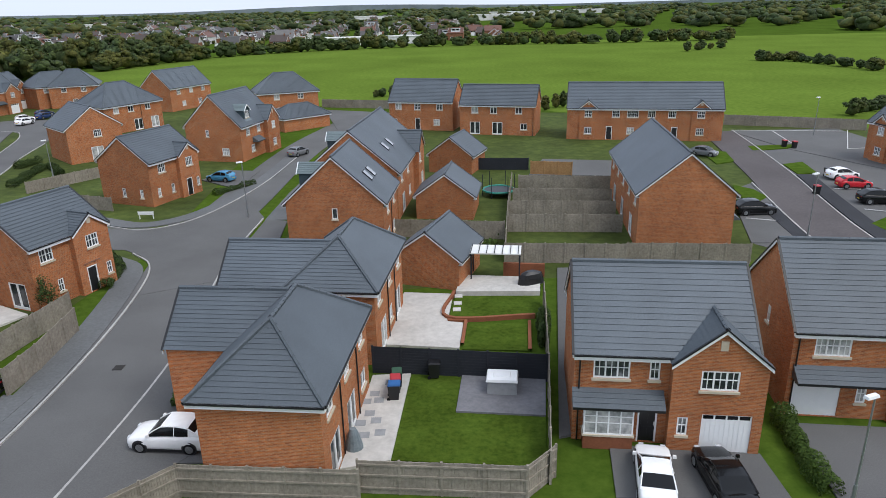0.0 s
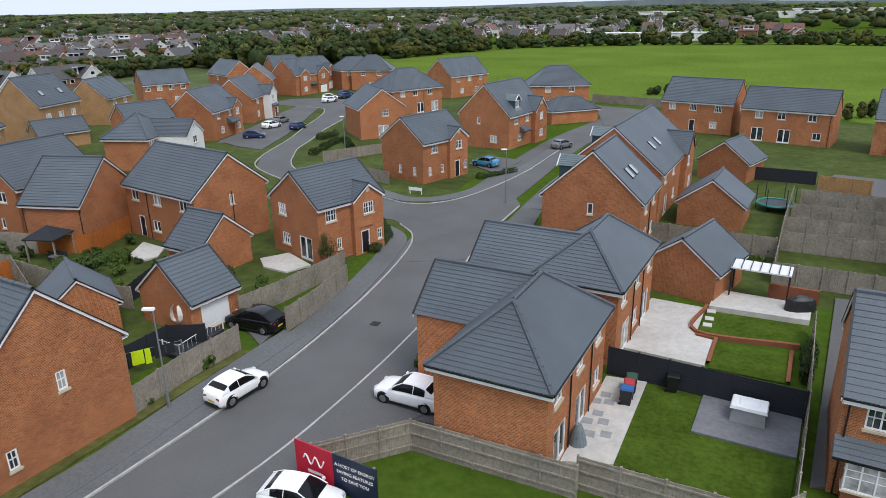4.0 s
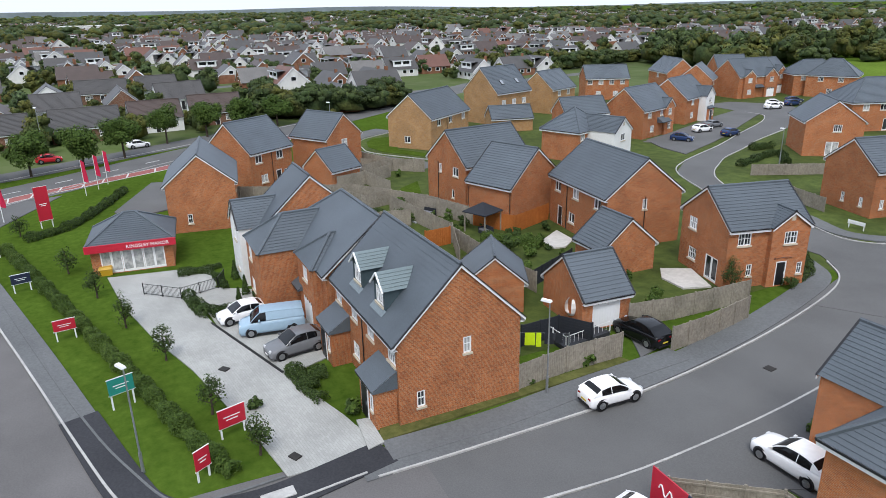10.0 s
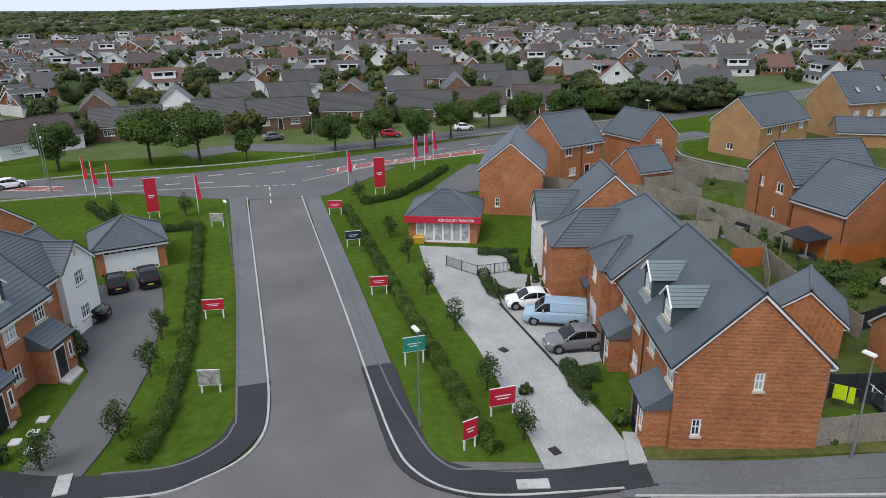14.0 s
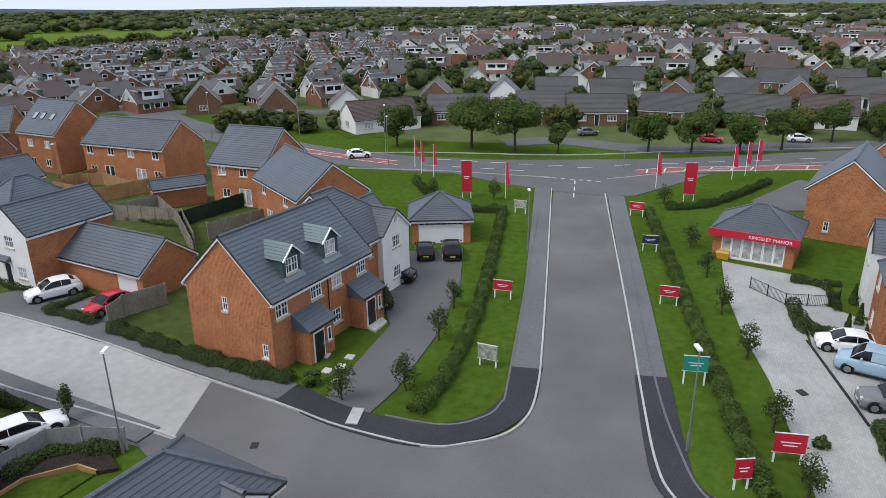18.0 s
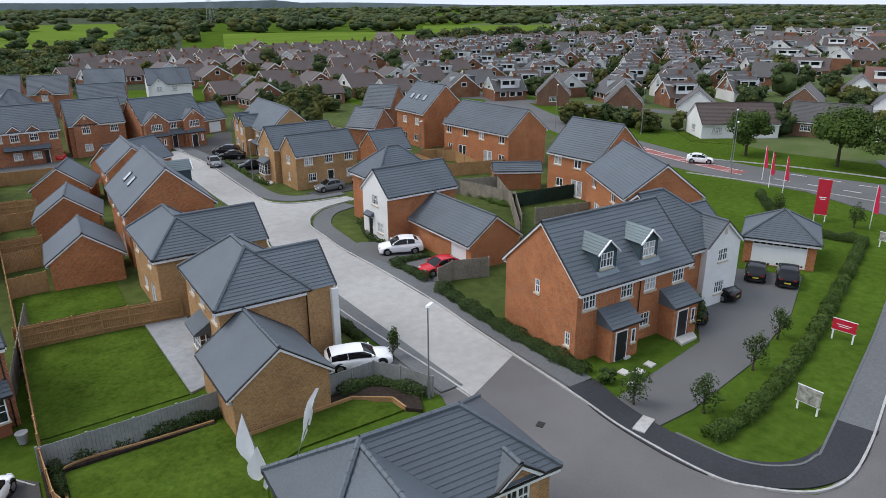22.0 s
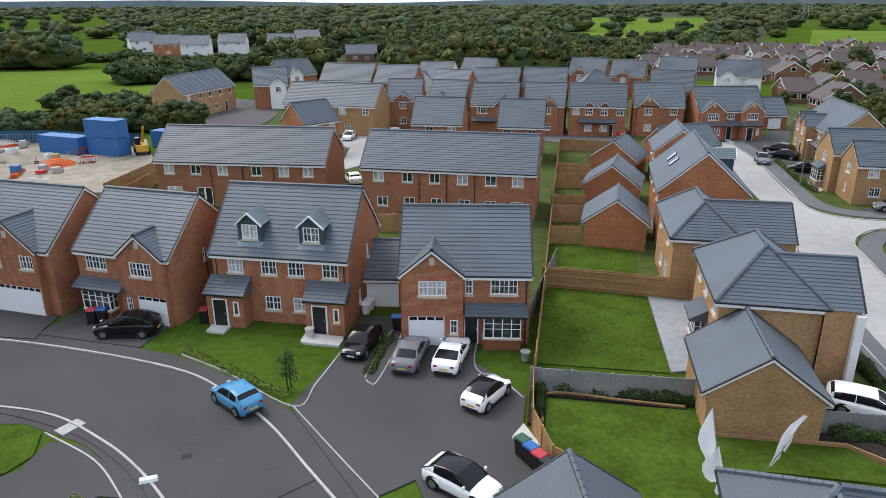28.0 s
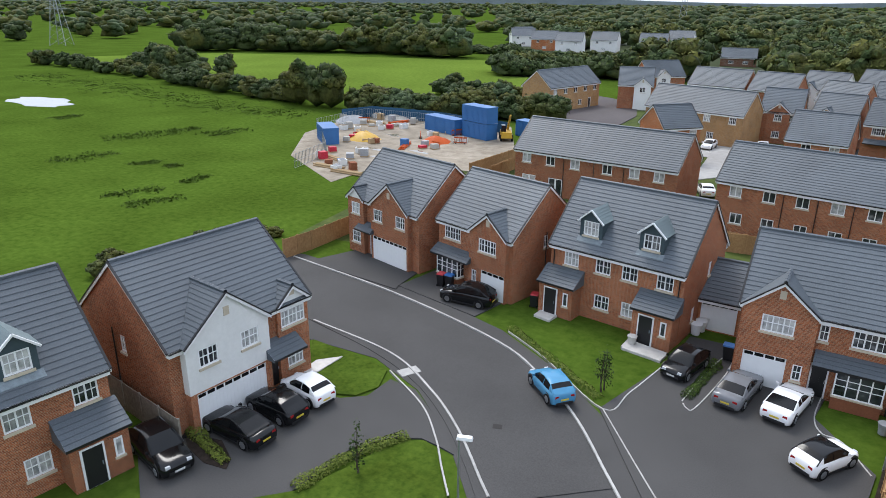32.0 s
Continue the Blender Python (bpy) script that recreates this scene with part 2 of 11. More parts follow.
def leaf_mesh():
    k = Mesh()
    k.box(0.07, 0.05, 0.03, 0.88, 0.1, 2.03, 0)
    for x in (0.17, 0.52):
        k.box(x, 0.035, 0.2, x + 0.26, 0.052, 0.85, 0), k.box(x, 0.035, 1.0, x + 0.26, 0.052, 1.8, 0)
    return k


def add_door(owner, e, nrm, p):
    m = place(e, nrm, p - e * 0.475)
    ob = new("door", kept_mesh("door:f", door_mesh, WHITE, "weld"))
    ob.parent, ob.matrix_local = owner, m
    c = new("leaf", kept_mesh("leaf:f", leaf_mesh, BLACK))
    c.parent = ob
    h = new("handle", kept_mesh("handle:f", lambda: box_mesh(0.8, 0.0, 0.95, 0.83, 0.04, 1.15), WHITE))
    h.parent = ob


def patio_mesh():
    s = 0.09
    w, h = SIZES["p"]
    return lattice([0.0, s, w / 2 - s, w / 2 + s, w - s, w], [0.0, 0.2, h - s, h], lambda i, j: i % 2 == 1 and j == 1)


def garage_mesh(w, h):
    k = Mesh()
    n = max(4, int(w / 0.11))
    for i in range(n):
        x = w * i / n
        k.box(x, 0.06 if i % 2 else 0.05, 0.0, x + w / n, 0.1, h - 0.34)
    k.box(0, 0.055, h - 0.34, w, 0.1, h - 0.28), k.box(0, 0.055, h - 0.06, w, 0.1, h)
    q = max(4, int(w / 0.5))
    for i in range(q + 1):
        x = (w - 0.08) * i / q
        k.box(x, 0.055, h - 0.28, x + 0.08, 0.1, h - 0.06)
    return k


def add_opening(owner, kind, e, nrm, p, bars=True):
    if kind in "wWns":
        add_window(owner, kind, e, nrm, p, bars and kind != "s")
    elif kind == "d":
        add_door(owner, e, nrm, p)
    else:
        w, h = SIZES[kind]
        nm = "patio_door" if kind == "p" else "garage_door"
        ob = new(nm, kept_mesh(f"{nm}:{kind}", patio_mesh if kind == "p" else lambda: garage_mesh(w, h), WHITE, "weld" if kind == "p" else False))
        ob.parent, ob.matrix_local = owner, place(e, nrm, p - e * (w / 2))
        c = new("pane", kept_mesh(f"pane:{kind}", lambda: pane_mesh(w, h), GLASS if kind == "p" else DARKGLASS))
        c.parent = ob


def wall_panel(k, p0, e, nrm, length, height, holes, mat=0, z0=0.0):
    """A wall face with real openings and reveals. holes: (u0, u1, z0, z1)."""
    us = sorted({0.0, length, *(max(0, min(length, v)) for h in holes for v in h[:2])})
    zs = sorted({z0, height, *(v for h in holes for v in h[2:])})
    up = Vector((0, 0, 1))
    for a, b in zip(us, us[1:]):
        for c, d in zip(zs, zs[1:]):
            if any(h[0] - 1e-4 <= a and b <= h[1] + 1e-4 and h[2] - 1e-4 <= c and d <= h[3] + 1e-4 for h in holes):
                continue
            q = [p0 + e * u + up * z for u, z in ((a, c), (b, c), (b, d), (a, d))]
            k.poly(q, mat, [(a, c), (b, c), (b, d), (a, d)])
    for a, b, c, d in holes:
        q = [p0 + e * u + up * z for u, z in ((a, c), (b, c), (b, d), (a, d))]
        i = [v - nrm * 0.11 for v in q]
        for s in range(4):
            t = (s + 1) % 4
            k.poly([q[s], q[t], i[t], i[s]], mat, [(0, 0), (0.3, 0), (0.3, 0.1), (0, 0.1)])


def courses(k, a, b, c, d, step=0.32, mat=0, proud=0.03):
    """A tiled slope in stepped courses: a-b the eave from left to right, d-c the top."""
    a, b, c, d = (Vector(v) for v in (a, b, c, d))
    n = max(2, round(max((d - a).length, (c - b).length) / step))
    nrm = (b - a).cross((d - a) if (d - a).length > 0.1 else (c - a)).normalized()
    for i in range(n):
        f0, f1 = i / n, (i + 1) / n
        l0, r0, l1, r1 = a.lerp(d, f0), b.lerp(c, f0), a.lerp(d, f1), b.lerp(c, f1)
        up = nrm * proud
        k.poly([l0 + up, r0 + up, r1, l1], mat)
        k.poly([l0, r0, r0 + up, l0 + up], mat)


def parse(spec):
    out = []
    for w in spec.split():
        kind, rest = w[0], w[1:]
        level = 0
        if rest[0] in "uta":
            level, rest = "uta".index(rest[0]) + 1, rest[1:]
        out.append((kind, level, float(rest)))
    return out


SILLS = {0: 0.95, 1: 3.6, 2: 6.2, 3: 5.3}


def ridge_tiles(k, a, b, mat=0):
    """Ridge tiles as one jointed half-round line."""
    a, b = Vector(a), Vector(b)
    n = max(1, round((b - a).length / 0.45))
    d = (b - a).normalized()
    u = d.cross(Vector((0, 0, 1))).normalized()
    w = u.cross(d)
    rings = []
    for i in range(n):
        for f, r in ((0.0, 0.125), (0.9, 0.125), (0.9, 0.105), (1.0, 0.105)):
            c = a.lerp(b, (i + f) / n)
            rings.append([c + (u * math.cos(t) + w * math.sin(t)) * r for t in (-0.5, 0.55, 1.57, 2.6, 3.64)])
    for p, q in zip(rings, rings[1:]):
        for i in range(4):
            k.poly([p[i], p[i + 1], q[i + 1], q[i]], mat)


def roof_parts(root, L, W, z, pitch, ends, tile, over_z=0.0, trim=True):
    """Slopes, ridge, verges, fascias and gutters. ends: g gable or h hip at the A end and the B end."""
    t = math.tan(radians(pitch))
    rise = W / 2 * t
    x0, x1, y0, y1 = -L / 2, L / 2, -W / 2, W / 2
    ra, rb = x0 + (W / 2 if ends[0] == "h" else 0), x1 - (W / 2 if ends[1] == "h" else 0)
    if ra > rb - 0.2:
        ra = rb = (ra + rb) / 2 if ends == "hh" else (ra if ends[0] == "h" else rb)
        if ends != "hh":
            ra, rb = (x0, max(x0 + 0.3, rb)) if ends[0] == "g" else (min(ra, x1 - 0.3), x1)
    k = Mesh()
    zr = z + rise
    courses(k, (x0, y0, z), (x1, y0, z), (rb, 0, zr), (ra, 0, zr))
    courses(k, (x1, y1, z), (x0, y1, z), (ra, 0, zr), (rb, 0, zr))
    if ends[0] == "h":
        courses(k, (x0, y1, z), (x0, y0, z), (ra, 0, zr), (ra, 0, zr))
    if ends[1] == "h":
        courses(k, (x1, y0, z), (x1, y1, z), (rb, 0, zr), (rb, 0, zr))
    roof = part("roof", k, tile, root)
    r = Mesh()
    ridge_tiles(r, (ra, 0, zr + 0.01), (rb, 0, zr + 0.01))
    if ends[0] == "h":
        for y in (y0, y1):
            ridge_tiles(r, (x0, y, z + 0.03), (ra, 0, zr + 0.01))
    if ends[1] == "h":
        for y in (y0, y1):
            ridge_tiles(r, (x1, y, z + 0.03), (rb, 0, zr + 0.01))
    part("ridge", r, tile, roof)
    if not trim:
        return roof
    for y in (y0, y1):
        s = 1 if y > 0 else -1
        g = Mesh()
        g.box(x0 + 0.02, min(y, y + s * 0.08), z - 0.085, x1 - 0.02, max(y, y + s * 0.08), z - 0.015)
        part("gutter", g, BLACK, roof)
        w = Mesh()
        w.box(x0 + 0.03, min(y - s * 0.03, y - s * 0.01), z - 0.3, x1 - 0.03, max(y - s * 0.03, y - s * 0.01), z - 0.015)
        w.box(x0 + 0.05, min(y - s * 0.34, y - s * 0.03), z - 0.3, x1 - 0.05, max(y - s * 0.34, y - s * 0.03), z - 0.28)
        part("fascia", w, WHITE, roof)
    for x, en in ((x0, ends[0]), (x1, ends[1])):
        s = 1 if x > 0 else -1
        if en == "g":
            for y in (y0, y1):
                w = Mesh()
                a, b = Vector((x, y, z)), Vector((x, 0, zr))
                for o0, o1, dz0, dz1, mt in ((0.0, 0.05, -0.2, -0.03, 0), (-0.03, 0.09, -0.03, 0.05, 1)):
                    p = [a + Vector((s * o0, 0, dz0)), b + Vector((s * o0, 0, dz0)), b + Vector((s * o1, 0, dz0)), a + Vector((s * o1, 0, dz0))]
                    q = [v + Vector((0, 0, dz1 - dz0)) for v in p]
                    w.poly(p, mt), w.poly(q[::-1], mt)
                    for i in range(4):
                        j = (i + 1) % 4
                        w.poly([p[i], p[j], q[j], q[i]], mt)
                part("verge", w, [WHITE, BLACK], roof)
        else:
            g = Mesh()
            g.box(min(x, x + s * 0.08), y0, z - 0.085, max(x, x + s * 0.08), y1, z - 0.015)
            part("gutter", g, BLACK, roof)
            w = Mesh()
            w.box(min(x - s * 0.03, x - s * 0.01), y0 + 0.03, z - 0.3, max(x - s * 0.03, x - s * 0.01), y1 - 0.03, z - 0.015)
            part("fascia", w, WHITE, roof)
    return roof


def canopy(root, e, nrm, p, width, depth=0.95, z=2.45, tile=None):
    """A lean-to roof over a door or a bay."""
    k = Mesh()
    up = Vector((0, 0, 1))
    h = e * (width / 2)
    a, b = p - h + nrm * depth + up * z, p + h + nrm * depth + up * z
    c, d = p + h + up * (z + depth * 0.62), p - h + up * (z + depth * 0.62)
    courses(k, a, b, c, d, 0.3)
    lo = [v - up * 0.13 for v in (a, b)]
    k.poly([a, d, p - h + up * (z - 0.13), lo[0]]), k.poly([c, b, lo[1], p + h + up * (z - 0.13)])
    k.poly([lo[0], lo[1], b, a], 1)
    k.poly([lo[1], lo[0], p - h + up * (z - 0.13), p + h + up * (z - 0.13)], 2)
    part("canopy", k, [tile or SLATE, BLACK, WHITE], root)


def porch(root, e, nrm, p, width, depth, brick):
    """A brick entrance box under its lean-to roof, with a dark door and a slim window."""
    b = new("porch")
    b.parent, b.matrix_local = root, place(e, nrm, p - e * (width / 2 - 0.15) + nrm * (depth - 0.2))
    w, d = width - 0.3, depth - 0.22
    k = Mesh()
    for (x0, y0), (x1, y1) in (((0, 0), (w, 0)), ((w, 0), (w, d)), ((0, d), (0, 0))):
        ln = math.hypot(x1 - x0, y1 - y0)
        k.poly([(x0, y0, 0), (x1, y1, 0), (x1, y1, 2.5), (x0, y0, 2.5)], 0, [(0, 0), (ln, 0), (ln, 2.5), (0, 2.5)])
    for x in (0, w):
        q = [(x, 0, 2.5), (x, d, 2.5), (x, d, 2.5 + d * 0.6)]
        k.poly(q if x else q[::-1], 0, [(0, 0), (d, 0), (d, 0.5)])
    part("porch_wall", k, brick, b)
    f = Mesh()
    f.box(w * 0.36 - 0.55, -0.05, 0, w * 0.36 + 0.55, 0.04, 2.15)
    part("door_frame", f, WHITE, b)
    part("door", box_mesh(w * 0.36 - 0.45, -0.075, 0.03, w * 0.36 + 0.45, -0.05, 2.07), BLACK, b)
    part("door_handle", box_mesh(w * 0.36 + 0.32, -0.11, 1.0, w * 0.36 + 0.37, -0.075, 1.2), LEAD, b)
    f = Mesh()
    x = w * 0.8
    f.box(x - 0.2, -0.04, 1.0, x - 0.12, 0.04, 2.0), f.box(x + 0.12, -0.04, 1.0, x + 0.2, 0.04, 2.0), f.box(x - 0.12, -0.038, 1.0, x + 0.12, 0.038, 1.08), f.box(x - 0.12, -0.038, 1.92, x + 0.12, 0.038, 2.0)
    part("window_frame", f, WHITE, b)
    part("pane", box_mesh(x - 0.12, -0.02, 1.08, x + 0.12, 0.0, 1.92), GLASS, b)
    part("sill", box_mesh(x - 0.26, -0.1, 0.88, x + 0.26, 0.0, 1.0), STONE, b)


def bay(root, e, nrm, p, width, brick, depth=0.75):
    """A square bay: brick base, glazed on three sides."""
    b = new("bay")
    b.parent, b.matrix_local = root, place(e, nrm, p - e * (width / 2) + nrm * depth)
    k = Mesh()
    k.box(0, 0, 0, width, depth, 0.75)
    part("bay_base", k, BRICK_BUFF if brick is BRICK_BUFF else TERRACOTTA, b)
    f = Mesh()
    f.box(-0.06, -0.06, 0.75, width + 0.06, depth, 0.85, 1)
    n = max(3, round(width / 0.6))
    for i in range(n + 1):
        x = (width - 0.07) * i / n
        f.box(x, 0, 0.85, x + 0.07, 0.07, 2.3)
    for x in (0, width - 0.07):
        f.box(x, depth / 2, 0.85, x + 0.07, depth / 2 + 0.07, 2.3)
    for zz in (0.85, 1.5, 1.87, 2.23):
        t = 0.035 if zz in (1.5, 1.87) else 0.07
        f.box(0.002, 0.004, zz, width - 0.002, 0.066, zz + t)
        f.box(0.004, 0.07, zz, 0.066, depth, zz + t), f.box(width - 0.066, 0.07, zz, width - 0.004, depth, zz + t)
    part("bay_frame", f, [WHITE, STONE], b)
    g = Mesh()
    g.box(0.03, 0.03, 0.87, width - 0.03, depth, 2.28)
    part("bay_glass", g, GLASS, b)


def house(label, x, y, rot, L, W, z=5.0, pitch=40, brick=None, ends="gg", S="", E="", N="", Wt="", tile=None, wings=(), dormers=(), lights=(), canopies=(), bays=(), pipes=(), category="house", name="house", group="estate houses", wall2=None, bars=True):
    """A house with its long eaves on local south and north. Openings: kind, level (u upper) and share of the wall, from the left as seen from outside."""
    brick, tile = brick or BRICK, tile or SLATE
    root = thing(name, pose(x, y, 0, 0, 0, rot), label, category, group)
    l, w = L - (0.62 if "h" in ends else 0.16), W - 0.62
    X, Y = Vector((1, 0, 0)), Vector((0, 1, 0))
    sides = {"S": (Vector((-l / 2, -w / 2, 0)), X, -Y, l, S), "E": (Vector((l / 2, -w / 2, 0)), Y, X, w, E), "N": (Vector((l / 2, w / 2, 0)), -X, Y, l, N), "W": (Vector((-l / 2, w / 2, 0)), -Y, -X, w, Wt)}
    t = math.tan(radians(pitch))
    top = z + 0.31 * t - 0.06
    k = Mesh()
    cut = {}
    for key, (p0, e, nrm, ln, spec) in sides.items():
        holes = []
        for kind, lev, u in parse(spec):
            if any(wg[0] == key and abs(u * ln - wg[1] * ln) < wg[2] / 2 - 0.3 for wg in wings):
                continue
            sw, sh = SIZES[kind]
            z0 = 0.06 if kind in "dpgG" else SILLS[lev] if lev != 1 else min(SILLS[1], z - 1.32)
            uc = min(max(u * ln, sw / 2 + 0.12), ln - sw / 2 - 0.12)
            hole = (uc - sw / 2, uc + sw / 2, z0, z0 + sh)
            if lev == 2 or z0 + sh > top - 0.02:
                if z0 + sh > top - 0.02 and lev != 2:
                    continue
            holes.append(hole)
            add_opening(root, kind, e, nrm, p0 + e * uc + Vector((0, 0, z0)), bars)
        ht = top if key in "SN" else top
        wall_panel(k, p0, e, nrm, ln, ht, holes, 1 if wall2 and key in wall2 else 0)
    rise = w / 2 * t
    for key in "EW":
        if ends["WE".index(key)] == "g":
            p0, e, nrm, ln, _ = sides[key]
            a = p0 + Vector((0, 0, top))
            k.poly([a, a + e * ln, a + e * (ln / 2) + Vector((0, 0, rise))], 1 if wall2 and key in wall2 else 0, [(0, top), (ln, top), (ln / 2, top + rise)])
    part("wall", k, [brick, RENDER], root)
    roof = roof_parts(root, L, W, z, pitch, ends, tile)
    for wg in wings:
        side, u, wd, proj = wg[:4]
        p0, e, nrm, ln, spec = sides[side]
        wspec = wg[4] if len(wg) > 4 else ""
        wmat = 1 if len(wg) > 5 and wg[5] == "white" else 0
        amat = 1 if len(wg) > 5 and wg[5] in ("white", "apex") else 0
        wz = wg[6] if len(wg) > 6 else z
        c = p0 + e * (u * ln)
        up = Vector((0, 0, 1))
        q = Mesh()
        hw = wd / 2 - 0.12
        wtop = wz + 0.12 * t - 0.06
        f0 = c - e * hw + nrm * proj
        holes = []
        for kind, lev, uu in parse(wspec):
            sw, sh = SIZES[kind]
            z0 = 0.06 if kind in "dpgG" else SILLS[lev] if lev != 1 else min(SILLS[1], wz - 1.32)
            uc = min(max(uu * 2 * hw, sw / 2 + 0.06), 2 * hw - sw / 2 - 0.06)
            if z0 + sh < wtop:
                holes.append((uc - sw / 2, uc + sw / 2, z0, z0 + sh))
                add_opening(root, kind, e, nrm, f0 + e * uc + up * z0, bars)
        base = 2.3 if wmat and ("G" in wspec or "g" in wspec) else 0.0
        if base:
            wall_panel(q, f0, e, nrm, 2 * hw, base, [h for h in holes if h[3] < base], 0)
            holes = [(h[0], h[1], h[2] - base, h[3] - base) for h in holes if h[2] > base]
        wall_panel(q, f0 + up * base, e, nrm, 2 * hw, wtop - base, holes, wmat)
        a = f0 + up * wtop
        hip = len(wg) > 7 and wg[7] == "hip"
        if not hip:
            q.poly([a, a + e * 2 * hw, a + e * hw + up * (hw * t)], amat, [(0, wtop), (2 * hw, wtop), (hw, wtop + hw * t)])
        for s in (0, 1):
            b0 = f0 + e * (2 * hw * s)
            b1 = b0 - nrm * (proj + 0.05)
            side0, dirn, out = (b0, -nrm, e) if s else (b1, nrm, -e)
            if base:
                wall_panel(q, side0, dirn, out, proj + 0.05, base, [], 0)
            wall_panel(q, side0 + up * base, dirn, out, proj + 0.05, wtop - base, [], wmat)
        part("wall", q, [brick, RENDER], root)
        r = Mesh()
        back = 0.31 - wd / 2 - (wz - z) / t
        o = c + nrm * (proj + 0.14)
        lf, rf = o - e * (wd / 2) + up * wz, o + e * (wd / 2) + up * wz
        bl, br = c - e * (wd / 2) + nrm * min(0.31, proj) + up * wz, c + e * (wd / 2) + nrm * min(0.31, proj) + up * wz
        ap, bk = o + up * (wz + wd / 2 * t), c + nrm * back + up * (wz + wd / 2 * t)
        if hip:
            ap = ap - nrm * (wd / 2)
            courses(r, lf, rf, ap, ap)
        lift = up * 0.03
        courses(r, bl + lift, lf + lift, ap + lift, bk + lift)
        courses(r, rf + lift, br + lift, bk + lift, ap + lift)
        wr = part("roof", r, tile, root)
        rd = Mesh()
        ridge_tiles(rd, ap + lift, bk + lift)
        if hip:
            ridge_tiles(rd, lf + lift, ap + lift), ridge_tiles(rd, rf + lift, ap + lift)
        part("ridge", rd, tile, wr)
        for s, v in ((-1, lf), (1, rf)):
            if hip:
                continue
            g = Mesh()
            for o0, o1, d0, d1, mt in ((-0.02, 0.03, -0.2, -0.02, 0), (-0.05, 0.07, -0.02, 0.07, 1)):
                p = [v + nrm * o0 + up * d0, ap + nrm * o0 + up * d0, ap + nrm * o1 + up * d0, v + nrm * o1 + up * d0]
                q2 = [i + up * (d1 - d0) for i in p]
                g.poly(p, mt), g.poly(q2[::-1], mt)
                for i in range(4):
                    g.poly([p[i], p[(i + 1) % 4], q2[(i + 1) % 4], q2[i]], mt)
            part("verge", g, [WHITE, BLACK], wr)
        if not hip and wd > 2.4:
            st = new("date_stone", kept_mesh("date_stone:a", lambda: box_mesh(-0.17, -0.03, 0, 0.17, 0.02, 0.5), STONE))
            st.parent, st.matrix_local = root, place(e, nrm, c + nrm * proj + up * (wtop + hw * t * 0.42))
    for side, u, wd, *rest in canopies:
        p0, e, nrm, ln, _ = sides[side]
        canopy(root, e, nrm, p0 + e * (u * ln), wd, *rest, tile=tile)
        if rest and rest[0] >= 1.5:
            porch(root, e, nrm, p0 + e * (u * ln), wd, rest[0], brick)
    for side, u, wd in bays:
        p0, e, nrm, ln, _ = sides[side]
        bay(root, e, nrm, p0 + e * (u * ln), wd, brick)
    for side, u in dormers:
        p0, e, nrm, ln, _ = sides[side]
        dormer(root, e, nrm, p0 + e * (u * ln) + nrm * (0.31 - 0.8) + Vector((0, 0, z + 0.8 * t)), t)
    for side, u, hgt in lights:
        p0, e, nrm, ln, _ = sides[side]
        rooflight(roof, e, nrm, p0 + e * (u * ln) + nrm * 0.31 - nrm * (W / 2 * hgt) + Vector((0, 0, z + W / 2 * hgt * t)), pitch)
    for side, u in pipes:
        p0, e, nrm, ln, _ = sides[side]
        g = Mesh()
        c = p0 + e * (u * ln) + nrm * 0.07
        g.tube(c, c + Vector((0, 0, z - 0.15)), 0.04)
        part("downpipe", g, BLACK, root)
    return root


def dormer(root, e, nrm, p, t):
    """A gabled dormer; p is on the slope at the foot of its front."""
    d = new("dormer")
    d.parent, d.matrix_local = root, place(e, nrm, p)
    w, h = 1.7, 1.35
    dep = h / t
    k = Mesh()
    wall_panel(k, Vector((-w / 2, 0, 0)), Vector((1, 0, 0)), Vector((0, -1, 0)), w, h, [(0.27, 1.43, 0.2, 1.25)])
    k.poly([(-w / 2, 0, h), (w / 2, 0, h), (0, 0, h + 0.75)])
    for s in (-1, 1):
        q = [(s * w / 2, 0, 0), (s * w / 2, dep, h), (s * w / 2, 0, h)]
        k.poly(q if s > 0 else q[::-1])
    part("dormer_wall", k, LEAD_DARK, d)
    add_window(d, "w", Vector((1, 0, 0)), Vector((0, -1, 0)), Vector((0, 0, 0.2)))
    r = Mesh()
    o, rr = 0.16, 0.8
    far = dep + (rr / t) - 0.05
    a, b = (-w / 2 - 0.15, -o, h - 0.1), (w / 2 + 0.15, -o, h - 0.1)
    ap, bk = (0, -o, h + rr), (0, far, h + rr)
    courses(r, (-w / 2 - 0.15, dep - 0.1, h - 0.1), a, ap, bk, 0.28)
    courses(r, b, (w / 2 + 0.15, dep - 0.1, h - 0.1), bk, ap, 0.28)
    part("dormer_roof", r, LEADTILE, d)
    g = Mesh()
    for s in (-1, 1):
        q = Vector((s * (w / 2 + 0.15), -o, h - 0.1))
        g.tube(q + Vector((0, -0.02, -0.05)), Vector((0, -o - 0.02, h + rr - 0.05)), 0.07, None, 4)
    part("bargeboard", g, WHITE, d)
    f = Mesh()
    u = w / 2 + 0.1
    f.poly([(-u, -0.3, -0.3 * t + 0.06), (u, -0.3, -0.3 * t + 0.06), (u, 0.0, 0.06), (-u, 0.0, 0.06)])
    f.poly([(-u, -0.3, -0.3 * t), (u, -0.3, -0.3 * t), (u, -0.3, -0.3 * t + 0.06), (-u, -0.3, -0.3 * t + 0.06)])
    part("apron", f, LEAD, d)


